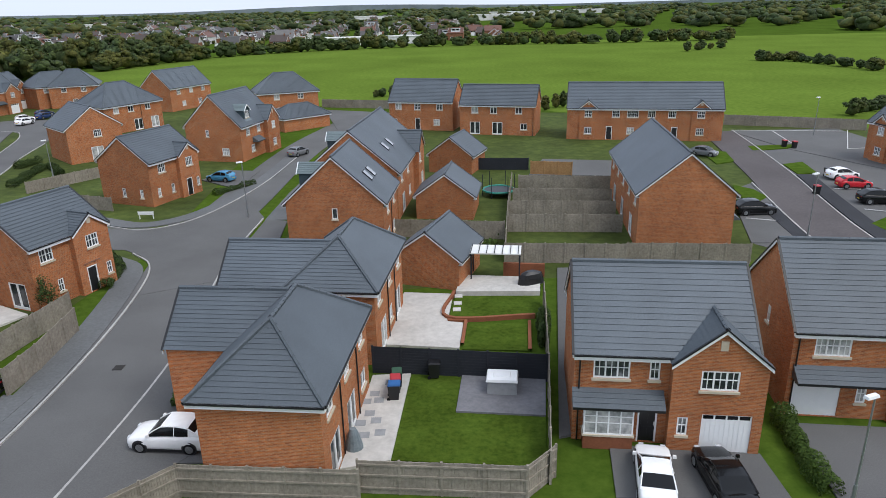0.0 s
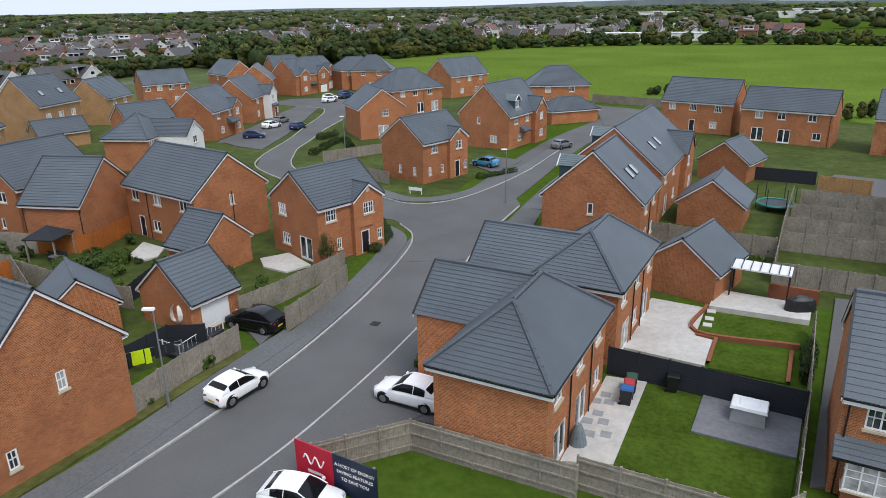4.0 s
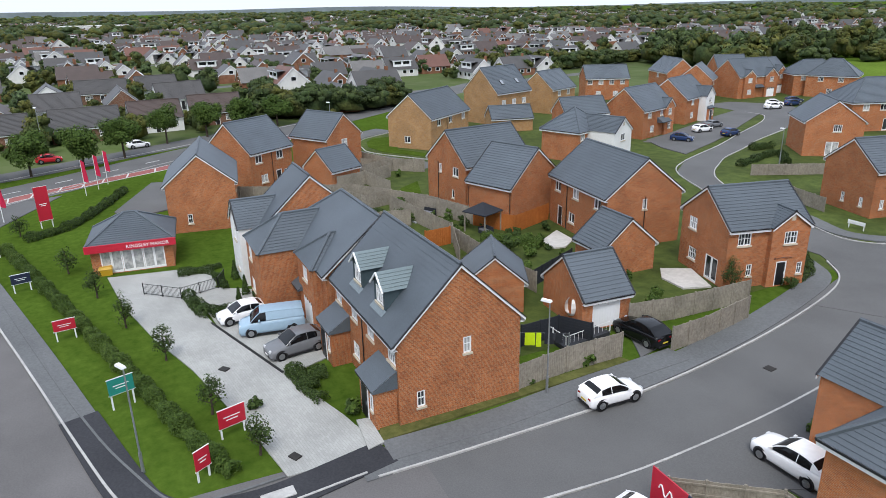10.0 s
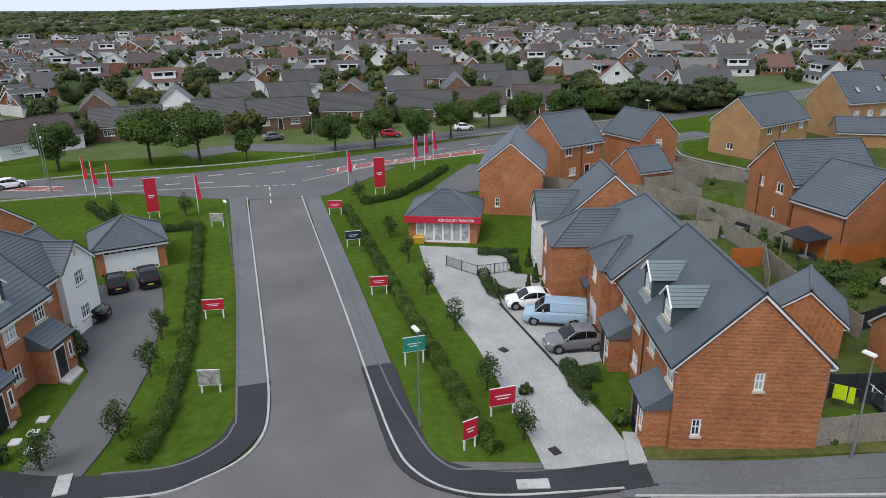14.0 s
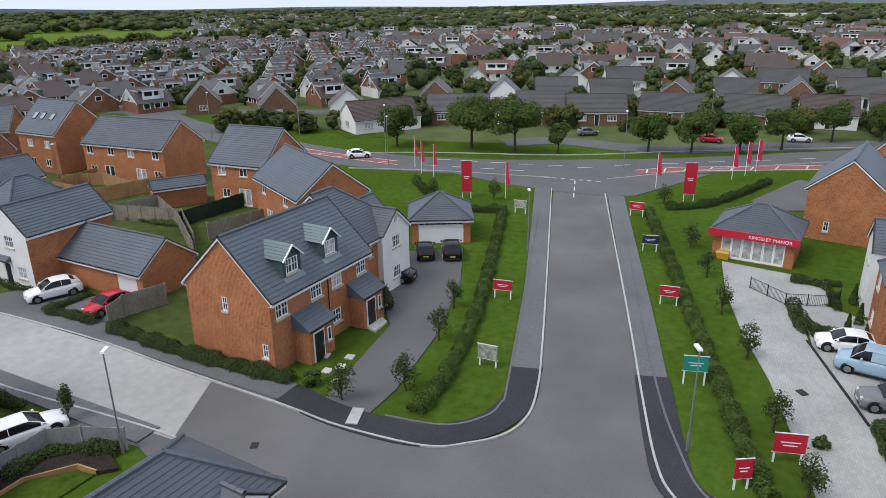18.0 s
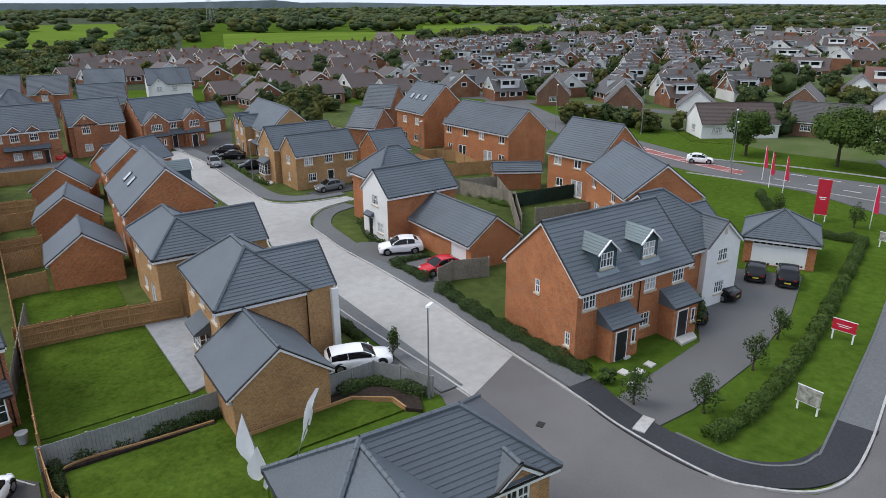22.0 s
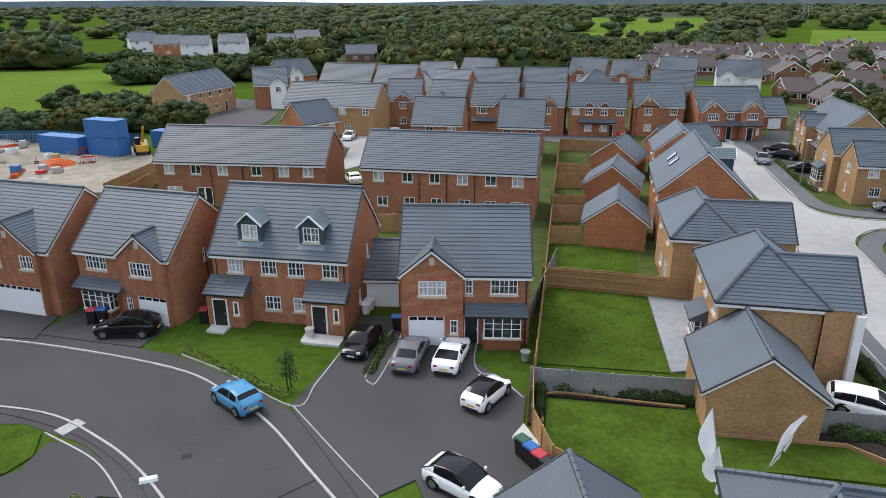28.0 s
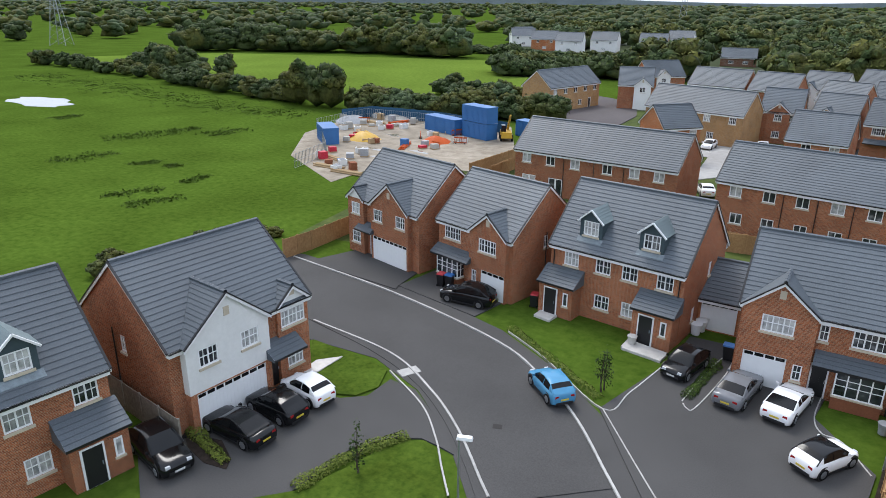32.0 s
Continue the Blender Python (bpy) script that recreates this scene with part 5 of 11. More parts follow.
house("red brick garage with hipped roof", -26.2, 128.2, 42.3, 10.3, 6.2, z=2.4, ends='hh', pitch=34, category='garage', name='garage', group='garages')
house("pair of tall red brick houses with dormers and porches", -38.9, -24.6, 169.4, 10.8, 8.0, pitch=43, dormers=[('S', 0.27), ('S', 0.64)], canopies=[('S', 0.3, 2.8, 1.5, 2.5), ('S', 0.86, 2.8, 1.5, 2.5)], S='wu.1 wu.42 wu.63 wu.9 w.6', Wt='nu.47 n.9', pipes=[('S', 0.53)])
house("house with white rendered gable front", -48.0, -24.6, 170.0, 7.0, 8.6, pitch=40, ends='gh', wings=[('S', 0.72, 4.2, 0.5, 'wu.5 w.5', 'white'), ('E', 0.5, 4.2, 1.4, 'wu.5 w.5', 'white')], S='wu.2')
house("red brick double garage with hipped roof", -62.7, -21.0, 110.6, 6.4, 6.2, z=2.5, ends='hh', pitch=33, S='G.5', category='garage', name='garage', group='garages')
house("red brick house with a grey tiled roof", -60.7, -34.6, 52.6, 12.1, 7.9, S='wu.2 wu.7 p.3 p.75', E='nu.4', pitch=38, bars=False)
house("red brick house with a grey tiled roof", -70.0, -46.6, 85.3, 8.0, 8.9, S='wu.2 wu.6 w.25 p.6', E='nu.5', bars=False)
house("red brick garage with a grey tiled roof", -64.6, -54.6, 139.4, 6.2, 2.8, z=2.4, pitch=32, category='garage', name='garage', group='garages')
house("pair of red brick houses with patio doors", -75.0, -68.3, 85.5, 14.4, 8.0, S='wu.08 wu.35 wu.6 wu.9 p.3 w.1 p.7 w.9', pitch=38, bars=False)
house("tall red brick house with rooflights", -77.4, -84.8, 81.3, 8.6, 9.0, z=5.6, pitch=43, S='wu.3 wu.75 w.3 w.7', lights=[('S', 0.25, 0.5), ('S', 0.45, 0.5), ('S', 0.7, 0.5)], E='nu.5', bars=False)
house("house with white rendered gable front and brick side", -43.0, -50.1, 172.1, 8.2, 5.4, z=4.9, Wt='wu.5 w.7 d.3', wall2='W', S='n.8', canopies=[('W', 0.3, 1.4, 0.5)])
house("red brick house with hipped roof behind a white front", -45.4, -55.6, 172.1, 7.6, 6.2, z=5.1, ends='hh', pitch=42, Wt='wu.5 w.5')
house("pair of red brick garages with white doors", -43.2, -42.7, 80.7, 10.5, 6.1, z=2.4, pitch=36, S='g.82', category='garage', name='garage', group='garages')
house("buff brick house beside the concrete street", -48.1, -74.3, 172.0, 8.7, 5.4, z=4.4, S='wu.2 wu.53 wu.86 w.25 d.55 w.88', Wt='wu.5 n.5', brick=BRICK_BUFF)
house("buff brick house with a bay window", -48.4, -79.8, 172.0, 9.2, 5.9, z=4.6, Wt='wu.5 W.45', brick=BRICK_BUFF, bays=[('W', 0.45, 2.0)], canopies=[('W', 0.45, 2.6, 0.9)])
house("large buff brick house with two front gables", -54.0, -95.6, 80.0, 14.6, 7.6, z=4.5, pitch=41, brick=BRICK_BUFF, S='wu.62 wu.9 d.55 n.66', wings=[('S', 0.13, 3.2, 0.9, 'wu.5 w.5'), ('S', 0.4, 3.6, 1.4, 'wu.5 d.5')], bays=[('S', 0.84, 2.0)], canopies=[('S', 0.78, 4.0, 1.2)])
house("buff brick house with hipped roof and bay", -18.9, -39.0, 79.9, 9.0, 6.2, ends='hh', brick=BRICK_BUFF, wings=[('N', 0.27, 5.4, 1.8, '')], S='wu.2 wu.5 wu.85 p.6', canopies=[('S', 0.55, 2.4, 1.1)], bays=[('S', 0.55, 2.0)])
house("buff brick house with hipped roof", -19.0, -50.5, 81.1, 9.3, 5.2, ends='hh', brick=BRICK_BUFF, wings=[('N', 0.27, 5.4, 3.6, '')], S='wu.2 wu.7 w.4 p.7')
house("buff brick double garage with a gable roof", -16.3, -32.0, 80.6, 6.2, 6.2, z=2.5, pitch=36, brick=BRICK_BUFF, category='garage', name='garage', group='garages')
house("tall red brick house with rooflights", -23.4, -64.4, 78.7, 11.6, 8.2, pitch=42, S='wu.2 wu.5 wu.8 p.6', E='', lights=[('S', 0.35, 0.45), ('S', 0.55, 0.45)], dormers=[('N', 0.6)], bars=False)
house("red brick garage with a grey tiled gable roof", -31.4, -94.6, -157.5, 8.6, 6.2, z=2.5, S="g.3 g.7", category="garage", name="garage", group="garages")
house("red brick house with a grey tiled roof", -27.2, -83.0, 79.3, 8.0, 6.4, z=4.4, S='wu.3 wu.7 p.5', E='wu.5')
house("red brick garage with a grey tiled gable roof", -21.0, -87.2, -117.0, 6.0, 6.6, z=2.4, pitch=36, category='garage', name='garage', group='garages')
house("red brick garage with a grey tiled gable roof", -17.7, -74.2, -108.0, 6.0, 6.3, z=2.4, pitch=36, category='garage', name='garage', group='garages')
house("red brick garage with a grey tiled gable roof", -15.1, -60.8, -103.1, 6.0, 6.1, z=2.4, pitch=36, category='garage', name='garage', group='garages')
house("long red brick terrace with rows of windows", 0.3, -71.3, 170.2, 18.4, 8.4, brick=BRICK_RUSSET, S='wu.1 wu.27 wu.43 wu.59 wu.75 wu.9 w.12 w.28 w.44 w.6 w.75 w.9', pipes=[('S', 0.34), ('S', 0.5), ('S', 0.66)], pitch=38, bars=False)
house("long red brick terrace with patio doors", 23.2, -75.0, 174.4, 19.4, 8.4, brick=BRICK_RUSSET, S='wu.08 wu.24 wu.4 wu.6 wu.76 wu.9 p.1 p.28 w.45 p.62', wings=[('W', 0.6, 5.0, 0.3, 'nu.5')], pipes=[('S', 0.33), ('S', 0.52), ('S', 0.7)], pitch=38, bars=False)
house("red brick house with bay window and white garage door", -0.8, -43.0, 178.7, 8.5, 8.2, brick=BRICK_RUSSET, wings=[('S', 0.25, 4.2, 0.4, 'Wu.5 g.4 n.85')], S='nu.53 Wu.8 d.55', bays=[('S', 0.79, 2.4)], canopies=[('S', 0.74, 4.0)], pipes=[('S', 0.97)])
house("small grey roofed brick side garage", 5.2, -47.6, 178.7, 3.2, 6.0, z=2.4, S='g.5', ends='gg', pitch=34, category='garage', name='garage', group='garages')
house("pair of tall red brick houses with dormers and porches", 11.4, -46.1, 171.2, 10.0, 8.4, brick=BRICK_RUSSET, pitch=44, dormers=[('S', 0.28), ('S', 0.73)], canopies=[('S', 0.13, 3.0, 1.5, 2.5), ('S', 0.86, 3.0, 1.5, 2.5)], S='wu.17 wu.42 wu.62 wu.87 w.43 w.64', E='nu.6 n.3', pipes=[('S', 0.03), ('S', 0.97)])
house("red brick house with bay window and front gable", 22.0, -46.4, 164.9, 7.9, 8.4, brick=BRICK_RUSSET, wings=[('S', 0.72, 3.9, 0.4, 'Wu.5 g.66 n.15')], S='Wu.2', E='nu.5', bays=[('S', 0.22, 2.3)], canopies=[('S', 0.25, 4.0)], pipes=[('E', 0.5)])
house("red brick house with wide white garage door", 31.7, -48.2, 164.9, 9.2, 8.6, brick=BRICK_RUSSET, wings=[('S', 0.14, 2.4, 0.4, 'wu.5 w.5', 'apex'), ('S', 0.65, 5.0, 0.5, 'wu.2 wu.8 G.5')], S='d.35', canopies=[('S', 0.3, 2.2)])
house("brick house with white rendered gable and double garage", 30.5, -22.7, -96.9, 9.3, 9.0, brick=BRICK_RUSSET, wings=[('S', 0.36, 5.4, 0.5, 'wu.25 wu.75 G.5', 'white'), ('S', 0.86, 2.5, 0.2, 'Wu.5 w.5', 'apex')], S='d.7 n.62', Wt='nu.5', canopies=[('S', 0.74, 2.4, 1.2)], pipes=[('W', 0.4)])
house("red brick house with a dormer and porch", 32.8, -11.6, -100.2, 9.0, 8.6, brick=BRICK_RUSSET, pitch=44, dormers=[('S', 0.62), ('S', 0.2)], S='wu.25 wu.55 wu.88 w.6 w.3', canopies=[('S', 0.85, 3.0, 1.5, 2.5)])
house("pale house among the trees", 110.8, -297.1, 10.0, 12.0, 8.5, brick=RENDER, S='wu.25 wu.75 w.5', N='wu.25 wu.75 W.5')
house("pale house among the trees", 146.8, -326.7, 30.0, 12.0, 8.5, brick=RENDER, S='wu.25 wu.75 w.5', N='wu.25 wu.75 W.5')
house("pale house among the trees", 100.2, -313.4, 5.0, 12.0, 8.5, brick=RENDER, S='wu.25 wu.75 w.5', N='wu.25 wu.75 W.5')
house("brick house among the trees", 78.3, -312.3, 8.0, 12.0, 8.5, brick=BRICK, S='wu.25 wu.75 w.5', N='wu.25 wu.75 W.5')
house("brick house among the trees", 37.4, -270.6, 8.0, 12.0, 7.5, z=3.0, brick=BRICK_BROWN, S="w.5", N="W.3 W.7")
house("brick house among the trees", 125.8, -304.3, 20.0, 12.0, 8.5, brick=BRICK, S='wu.25 wu.75 w.5', N='wu.25 wu.75 W.5')
house("pale house among the trees", 153.8, -342.3, 60.0, 12.0, 8.5, brick=RENDER, S='wu.25 wu.75 w.5', N='wu.25 wu.75 W.5')
house("pale house among the trees", 75.2, -351.7, 0.0, 12.0, 8.5, brick=RENDER, S='wu.25 wu.75 w.5', N='wu.25 wu.75 W.5')
house("row of buff brick houses", 20.8, -118.4, 165.5, 16.7, 8.0, S='wu.15 wu.4 wu.65 wu.9 w.3 d.5 w.7', brick=BRICK_BUFF)
house("red brick house with a front gable", 9.3, -124.6, 179.2, 6.2, 8.0, S='wu.8', wings=[('S', 0.45, 3.6, 0.3, 'wu.5 w.5')], brick=BRICK_RUSSET)
house("red brick house with a front gable", 1.1, -122.2, 166.8, 6.5, 8.0, S='wu.8', wings=[('S', 0.35, 3.6, 0.3, 'wu.5 w.5')], brick=BRICK_RUSSET)
house("red brick house with a grey tiled roof", 2.4, -99.3, 172.3, 7.3, 8.0, S='wu.35 wu.8 w.5', brick=BRICK_RUSSET, bars=False)
house("red brick house with a grey tiled roof", -9.3, -96.9, 171.7, 6.4, 8.0, S='wu.2 wu.75 w.5', brick=BRICK_RUSSET, bars=False)
house("red brick house with a front gable", -6.7, -118.1, 169.7, 7.9, 8.0, S='Wu.25', wings=[('S', 0.72, 3.6, 0.3, 'wu.5 w.5')], canopies=[('S', 0.3, 4)], brick=BRICK_RUSSET)
house("red brick house with a front gable", -15.1, -118.0, 168.5, 7.0, 8.0, S='wu.25', wings=[('S', 0.6, 3.6, 0.3, 'wu.5 w.5')], brick=BRICK_RUSSET)
house("pair of red brick houses with small gables", -23.6, -116.6, 171.5, 9.3, 8.0, S='wu.12 wu.9 d.3 d.75', wings=[('S', 0.35, 2.2, 0.2, 'wu.5 w.5'), ('S', 0.62, 2.2, 0.2, 'wu.5 w.5')], canopies=[('S', 0.5, 6)], brick=BRICK_RUSSET)
house("red brick house with a front gable", -33.7, -116.8, 170.6, 8.2, 8.0, S='wu.8', wings=[('S', 0.3, 3.8, 0.3, 'wu.5 w.5')], brick=BRICK_RUSSET)
house("red brick house with a grey tiled roof", -8.4, -145.5, 166.6, 9.4, 8.0, brick=BRICK_RUSSET)
house("red brick house with a grey tiled roof", -18.3, -145.3, 166.1, 9.0, 8.0, brick=BRICK_RUSSET)
house("red brick house with a front gable", -31.8, -170.3, 160.3, 8.7, 8.0, wings=[('S', 0.3, 3.6, 0.3, 'wu.5')], brick=BRICK_RUSSET)
house("red brick house with a grey tiled roof", -27.8, -140.4, 179.0, 8.8, 8.0, ends='hh', brick=BRICK_RUSSET)
house("red brick house with a front gable", -39.8, -163.6, 159.9, 7.8, 8.0, wings=[('S', 0.4, 3.4, 0.3, 'wu.5')], brick=BRICK_RUSSET)
house("red brick house with a grey tiled roof", -42.5, -139.2, 166.1, 8.2, 8.0, brick=BRICK_RUSSET)
house("red brick house with a grey tiled roof", -53.9, -172.4, 159.7, 8.7, 8.0, ends='gg', brick=BRICK_RUSSET)
house("red brick house with a grey tiled roof", 24.2, -156.9, 167.6, 12.0, 8.0, brick=BRICK_RUSSET)
house("red brick house with a grey tiled roof", 13.0, -153.2, 164.8, 9.1, 8.0, brick=BRICK_RUSSET)
house("white rendered house with a front gable", 4.6, -161.0, 161.4, 8.2, 8.0, brick=RENDER, S='wu.3 w.3', wings=[('S', 0.25, 3.4, 0.4, 'wu.5 w.5', 'white')])
house("white rendered house with a front gable", -64.8, -163.0, 163.8, 9.7, 8.0, brick=RENDER, S='wu.6', wings=[('S', 0.25, 3.4, 0.4, 'wu.5 w.5', 'white')])
house("red brick house with a grey tiled roof", 0.7, -142.1, 157.1, 7.7, 8.0, brick=BRICK_RUSSET)
house("red brick house with a grey tiled roof", -5.5, -171.0, 159.3, 8.3, 8.0, brick=BRICK_RUSSET)
house("red brick house with a grey tiled roof", 40.6, -169.3, -136.9, 9.6, 8.0, wings=[('S', 0.4, 3.6, 0.4, 'wu.5', 'white')], brick=BRICK_RUSSET)
house("house with white rendered gable end", 40.3, -148.4, -164.4, 7.2, 8.0, wings=[('S', 0.7, 3.6, 0.6, 'wu.5', 'white')], brick=BRICK_RUSSET)
house("long buff brick terrace", 53.1, -138.4, -105.6, 17.4, 7.7, brick=BRICK_BUFF, S='wu.1 wu.3 wu.5 wu.7 wu.9 w.2 d.4 w.6 d.8', bars=False)
house("red brick house with a grey tiled roof", 21.7, -99.5, -134.1, 6.1, 6.7, S='wu.3 wu.8', Wt='')
house("red brick house with twin front gables and a porch roof", -43.8, -114.2, 182.0, 10.6, 8.2, z=4.6, S='d.5 wu.5', wings=[('S', 0.2, 4.0, 0.9, 'Wu.5 W.5'), ('S', 0.8, 3.8, 0.9, 'Wu.5 W.5')], canopies=[('S', 0.5, 3.6, 1.2), ('S', 0.2, 3.0, 1.6), ('S', 0.8, 3.2, 1.6)], brick=BRICK_RUSSET)
house("red brick garage with a white door", -55.0, -122.6, 186.0, 4.6, 6.2, z=2.5, S='g.5', brick=BRICK_RUSSET, category='garage', name='garage', group='garages')
house("red brick house with a grey tiled roof", -78.4, -98.7, 120.1, 5.6, 8.0, S='wu.5', brick=BRICK_RUSSET)
house("red brick garage with a grey tiled gable roof", -62.6, -82.2, 111.5, 4.9, 6.0, brick=BRICK_RUSSET)
house("red brick garage with a grey tiled gable roof", -61.6, -77.5, 171.4, 5.5, 6.0, z=2.4, category='garage', name='garage', group='garages')
house("red brick house with a grey tiled roof", 62.0, 88.0, -83.4, 9.0, 8.0, S='wu.3 w.3', wings=[('S', 0.3, 3, 0.3, 'wu.5 w.5')])
house("red brick house with a grey tiled roof", -102.2, 160.3, 87.1, 14.0, 8.0, S='wu.3 wu.6 w.3', wings=[('S', 0.8, 4, 0.4, 'wu.5 g.5')])
house("red brick house with hipped roof", -87.3, 168.3, 19.9, 11.1, 8.5, ends='hh', S='wu.3 wu.7 w.5')

# ---- kit for fences, plants, cars and street furniture ----
OLDWOOD = speckled("weathered_timber", (0.22, 0.195, 0.155), (0.36, 0.325, 0.27), 5.0, 0.6, 0.9, 0.3, "World", 0.3)
ORANGEWOOD = speckled("orange_stained_timber", (0.36, 0.11, 0.025), (0.5, 0.17, 0.045), 5.0, 0.6, 0.85, 0.3, "World", 0.25)
NEWWOOD = speckled("fresh_timber", (0.32, 0.18, 0.08), (0.46, 0.28, 0.135), 5.0, 0.6, 0.85, 0.3, "World", 0.25)
GREYWOOD = speckled("grey_painted_timber", (0.23, 0.24, 0.235), (0.31, 0.32, 0.31), 5.0, 0.6, 0.8, 0.2)
GREENDARK = speckled("dark_green_boards", (0.02, 0.035, 0.025), (0.035, 0.055, 0.04), 5.0, 0.6, 0.8, 0.2)


def panel_mesh(h, seed):
    """Overlapping upright boards as one panel, one metre long before it is fitted."""
    rnd, k = random.Random(seed), Mesh()
    n = 13
    line = []
    for i in range(n):
        d = 0.012 + rnd.uniform(-0.004, 0.004)
        line += [(i / n, -d), ((i + 0.93) / n, -d + 0.006), ((i + 0.93) / n, 0.012)]
    line.append((1.0, 0.012))
    tops = [h - rnd.uniform(0.0, 0.03) for _ in range(n + 1)]
    for i, (a, b) in enumerate(zip(line, line[1:])):
        za, zb = tops[i // 3], tops[min((i + 1) // 3, n)]
        k.poly([(*a, 0.0), (*b, 0.0), (*b, zb), (*a, za)])
        k.poly([(*b, zb), (b[0], 0.03, zb), (a[0], 0.03, za), (*a, za)][::-1])
        k.poly([(b[0], 0.03, 0.0), (a[0], 0.03, 0.0), (a[0], 0.03, za), (b[0], 0.03, zb)])
    return k


def smooth_panel_mesh(h):
    """A panel of flush horizontal slats with shallow grooves."""
    k, n = Mesh(), int(h / 0.18)
    line = []
    for i in range(n):
        z0, z1 = h * i / n, h * (i + 1) / n
        line += [(-0.012, z0), (-0.02, z0 + 0.008), (-0.02, z1 - 0.008)]
    line.append((-0.012, h))
    for (y0, z0), (y1, z1) in zip(line, line[1:]):
        k.poly([(0, y0, z0), (1, y0, z0), (1, y1, z1), (0, y1, z1)])
        k.poly([(1, -y0, z0), (0, -y0, z0), (0, -y1, z1), (1, -y1, z1)])
    k.poly([(0, -0.012, h), (1, -0.012, h), (1, 0.012, h), (0, 0.012, h)])
    return k


def fence(pts, mat, h, label, rails=False):
    """Posts and boarded panels along straight runs."""
    a0 = Vector((*pts[0], 0))
    root = thing("fence", pose(a0.x, a0.y, 0), label, "fence", "garden fences")
    q = 0
    for a, b in zip(pts, pts[1:]):
        a, b = Vector((*a, 0)) - a0, Vector((*b, 0)) - a0
        n = max(1, round((b - a).length / 1.83))
        d = (b - a) / n
        ang = math.atan2(d.y, d.x)
        for i in range(n):
            key = f"panel:{mat.name}{h:.1f}{q % 4}"
            me = kept_mesh(key, (lambda: smooth_panel_mesh(h)) if mat is ANTHRA else (lambda s=q: panel_mesh(h, s % 4)), mat, "weld")
            p = new("panel", me)
            p.parent = root
            at = Matrix.Translation(a + d * i) @ Matrix.Rotation(ang, 4, "Z") @ Matrix.Diagonal((d.length, 1, 1, 1))
            p.matrix_local = at
            q += 1
            if rails:
                for z in (0.3, h * 0.55, h - 0.25):
                    r = new("rail", kept_mesh(f"rail:{mat.name}", lambda: box_mesh(0, -0.07, 0, 1, 0.07, 0.09), mat))
                    r.parent, r.matrix_local = root, Matrix.Translation(Vector((0, 0, z))) @ at
        for i in range(n + (b == Vector((*pts[-1], 0)) - a0)):
            p = new("post", kept_mesh(f"post:{mat.name}{h:.1f}", lambda: box_mesh(-0.055, -0.055, 0, 0.055, 0.055, h + 0.05), mat))
            p.parent, p.matrix_local = root, Matrix.Translation(a + d * i)
    return root


def leaf_material(name, dark, light, hues=(), scale=0.05, grain=0.0):
    """Leaf colours that vary from leaf to leaf and from tree to tree."""
    m, n, l, b = material(name, 0.75)
    g = n.new("ShaderNodeNewGeometry")
    c = ramp(n, l, g.outputs["Random Per Island"], [(0.0, dark), (0.55, tuple((p + q) / 2 for p, q in zip(dark, light))), (1.0, light)])
    wide = noise_tex(n, l, scale, 3, "World")
    tint = [(0.3 + 0.4 * i / (len(hues) - 1), h) for i, h in enumerate(hues)] if hues else [(0.3, (0.75, 0.8, 0.75)), (0.7, (1.15, 1.1, 1.0))]
    c = mix(n, l, c, ramp(n, l, wide, tint), 1.0, "MULTIPLY")
    if grain:
        fine = noise_tex(n, l, grain, 5, "World", 0.7)
        c = mix(n, l, c, ramp(n, l, fine, [(0.35, (0.62, 0.62, 0.6)), (0.65, (1.45, 1.45, 1.35))]), 1.0, "MULTIPLY")
        bump(n, l, b, fine, 0.8, 0.5)
    l.new(c, b.inputs["Base Color"])
    return m


LEAF = leaf_material("leaf_green", (0.032, 0.06, 0.012), (0.078, 0.122, 0.026))
LEAF_DARK = leaf_material("leaf_dark", (0.02, 0.037, 0.011), (0.055, 0.085, 0.024))
LEAF_BRIGHT = leaf_material("leaf_yellow_green", (0.07, 0.1, 0.02), (0.17, 0.2, 0.04))
# Both greens lifted for distance haze; WOODS kept darker as painted shade between leaves.
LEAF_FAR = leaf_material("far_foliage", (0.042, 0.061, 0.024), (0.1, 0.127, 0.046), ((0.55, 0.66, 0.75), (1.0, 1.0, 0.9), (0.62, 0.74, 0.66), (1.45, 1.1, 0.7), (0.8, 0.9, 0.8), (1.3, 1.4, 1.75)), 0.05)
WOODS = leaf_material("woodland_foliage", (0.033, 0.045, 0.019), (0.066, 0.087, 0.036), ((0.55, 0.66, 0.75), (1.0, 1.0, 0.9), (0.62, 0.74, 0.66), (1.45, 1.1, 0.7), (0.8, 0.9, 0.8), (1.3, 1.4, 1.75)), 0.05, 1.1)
BARK = speckled("bark", (0.05, 0.038, 0.028), (0.1, 0.08, 0.06), 8, 1, 0.95, 0.4)


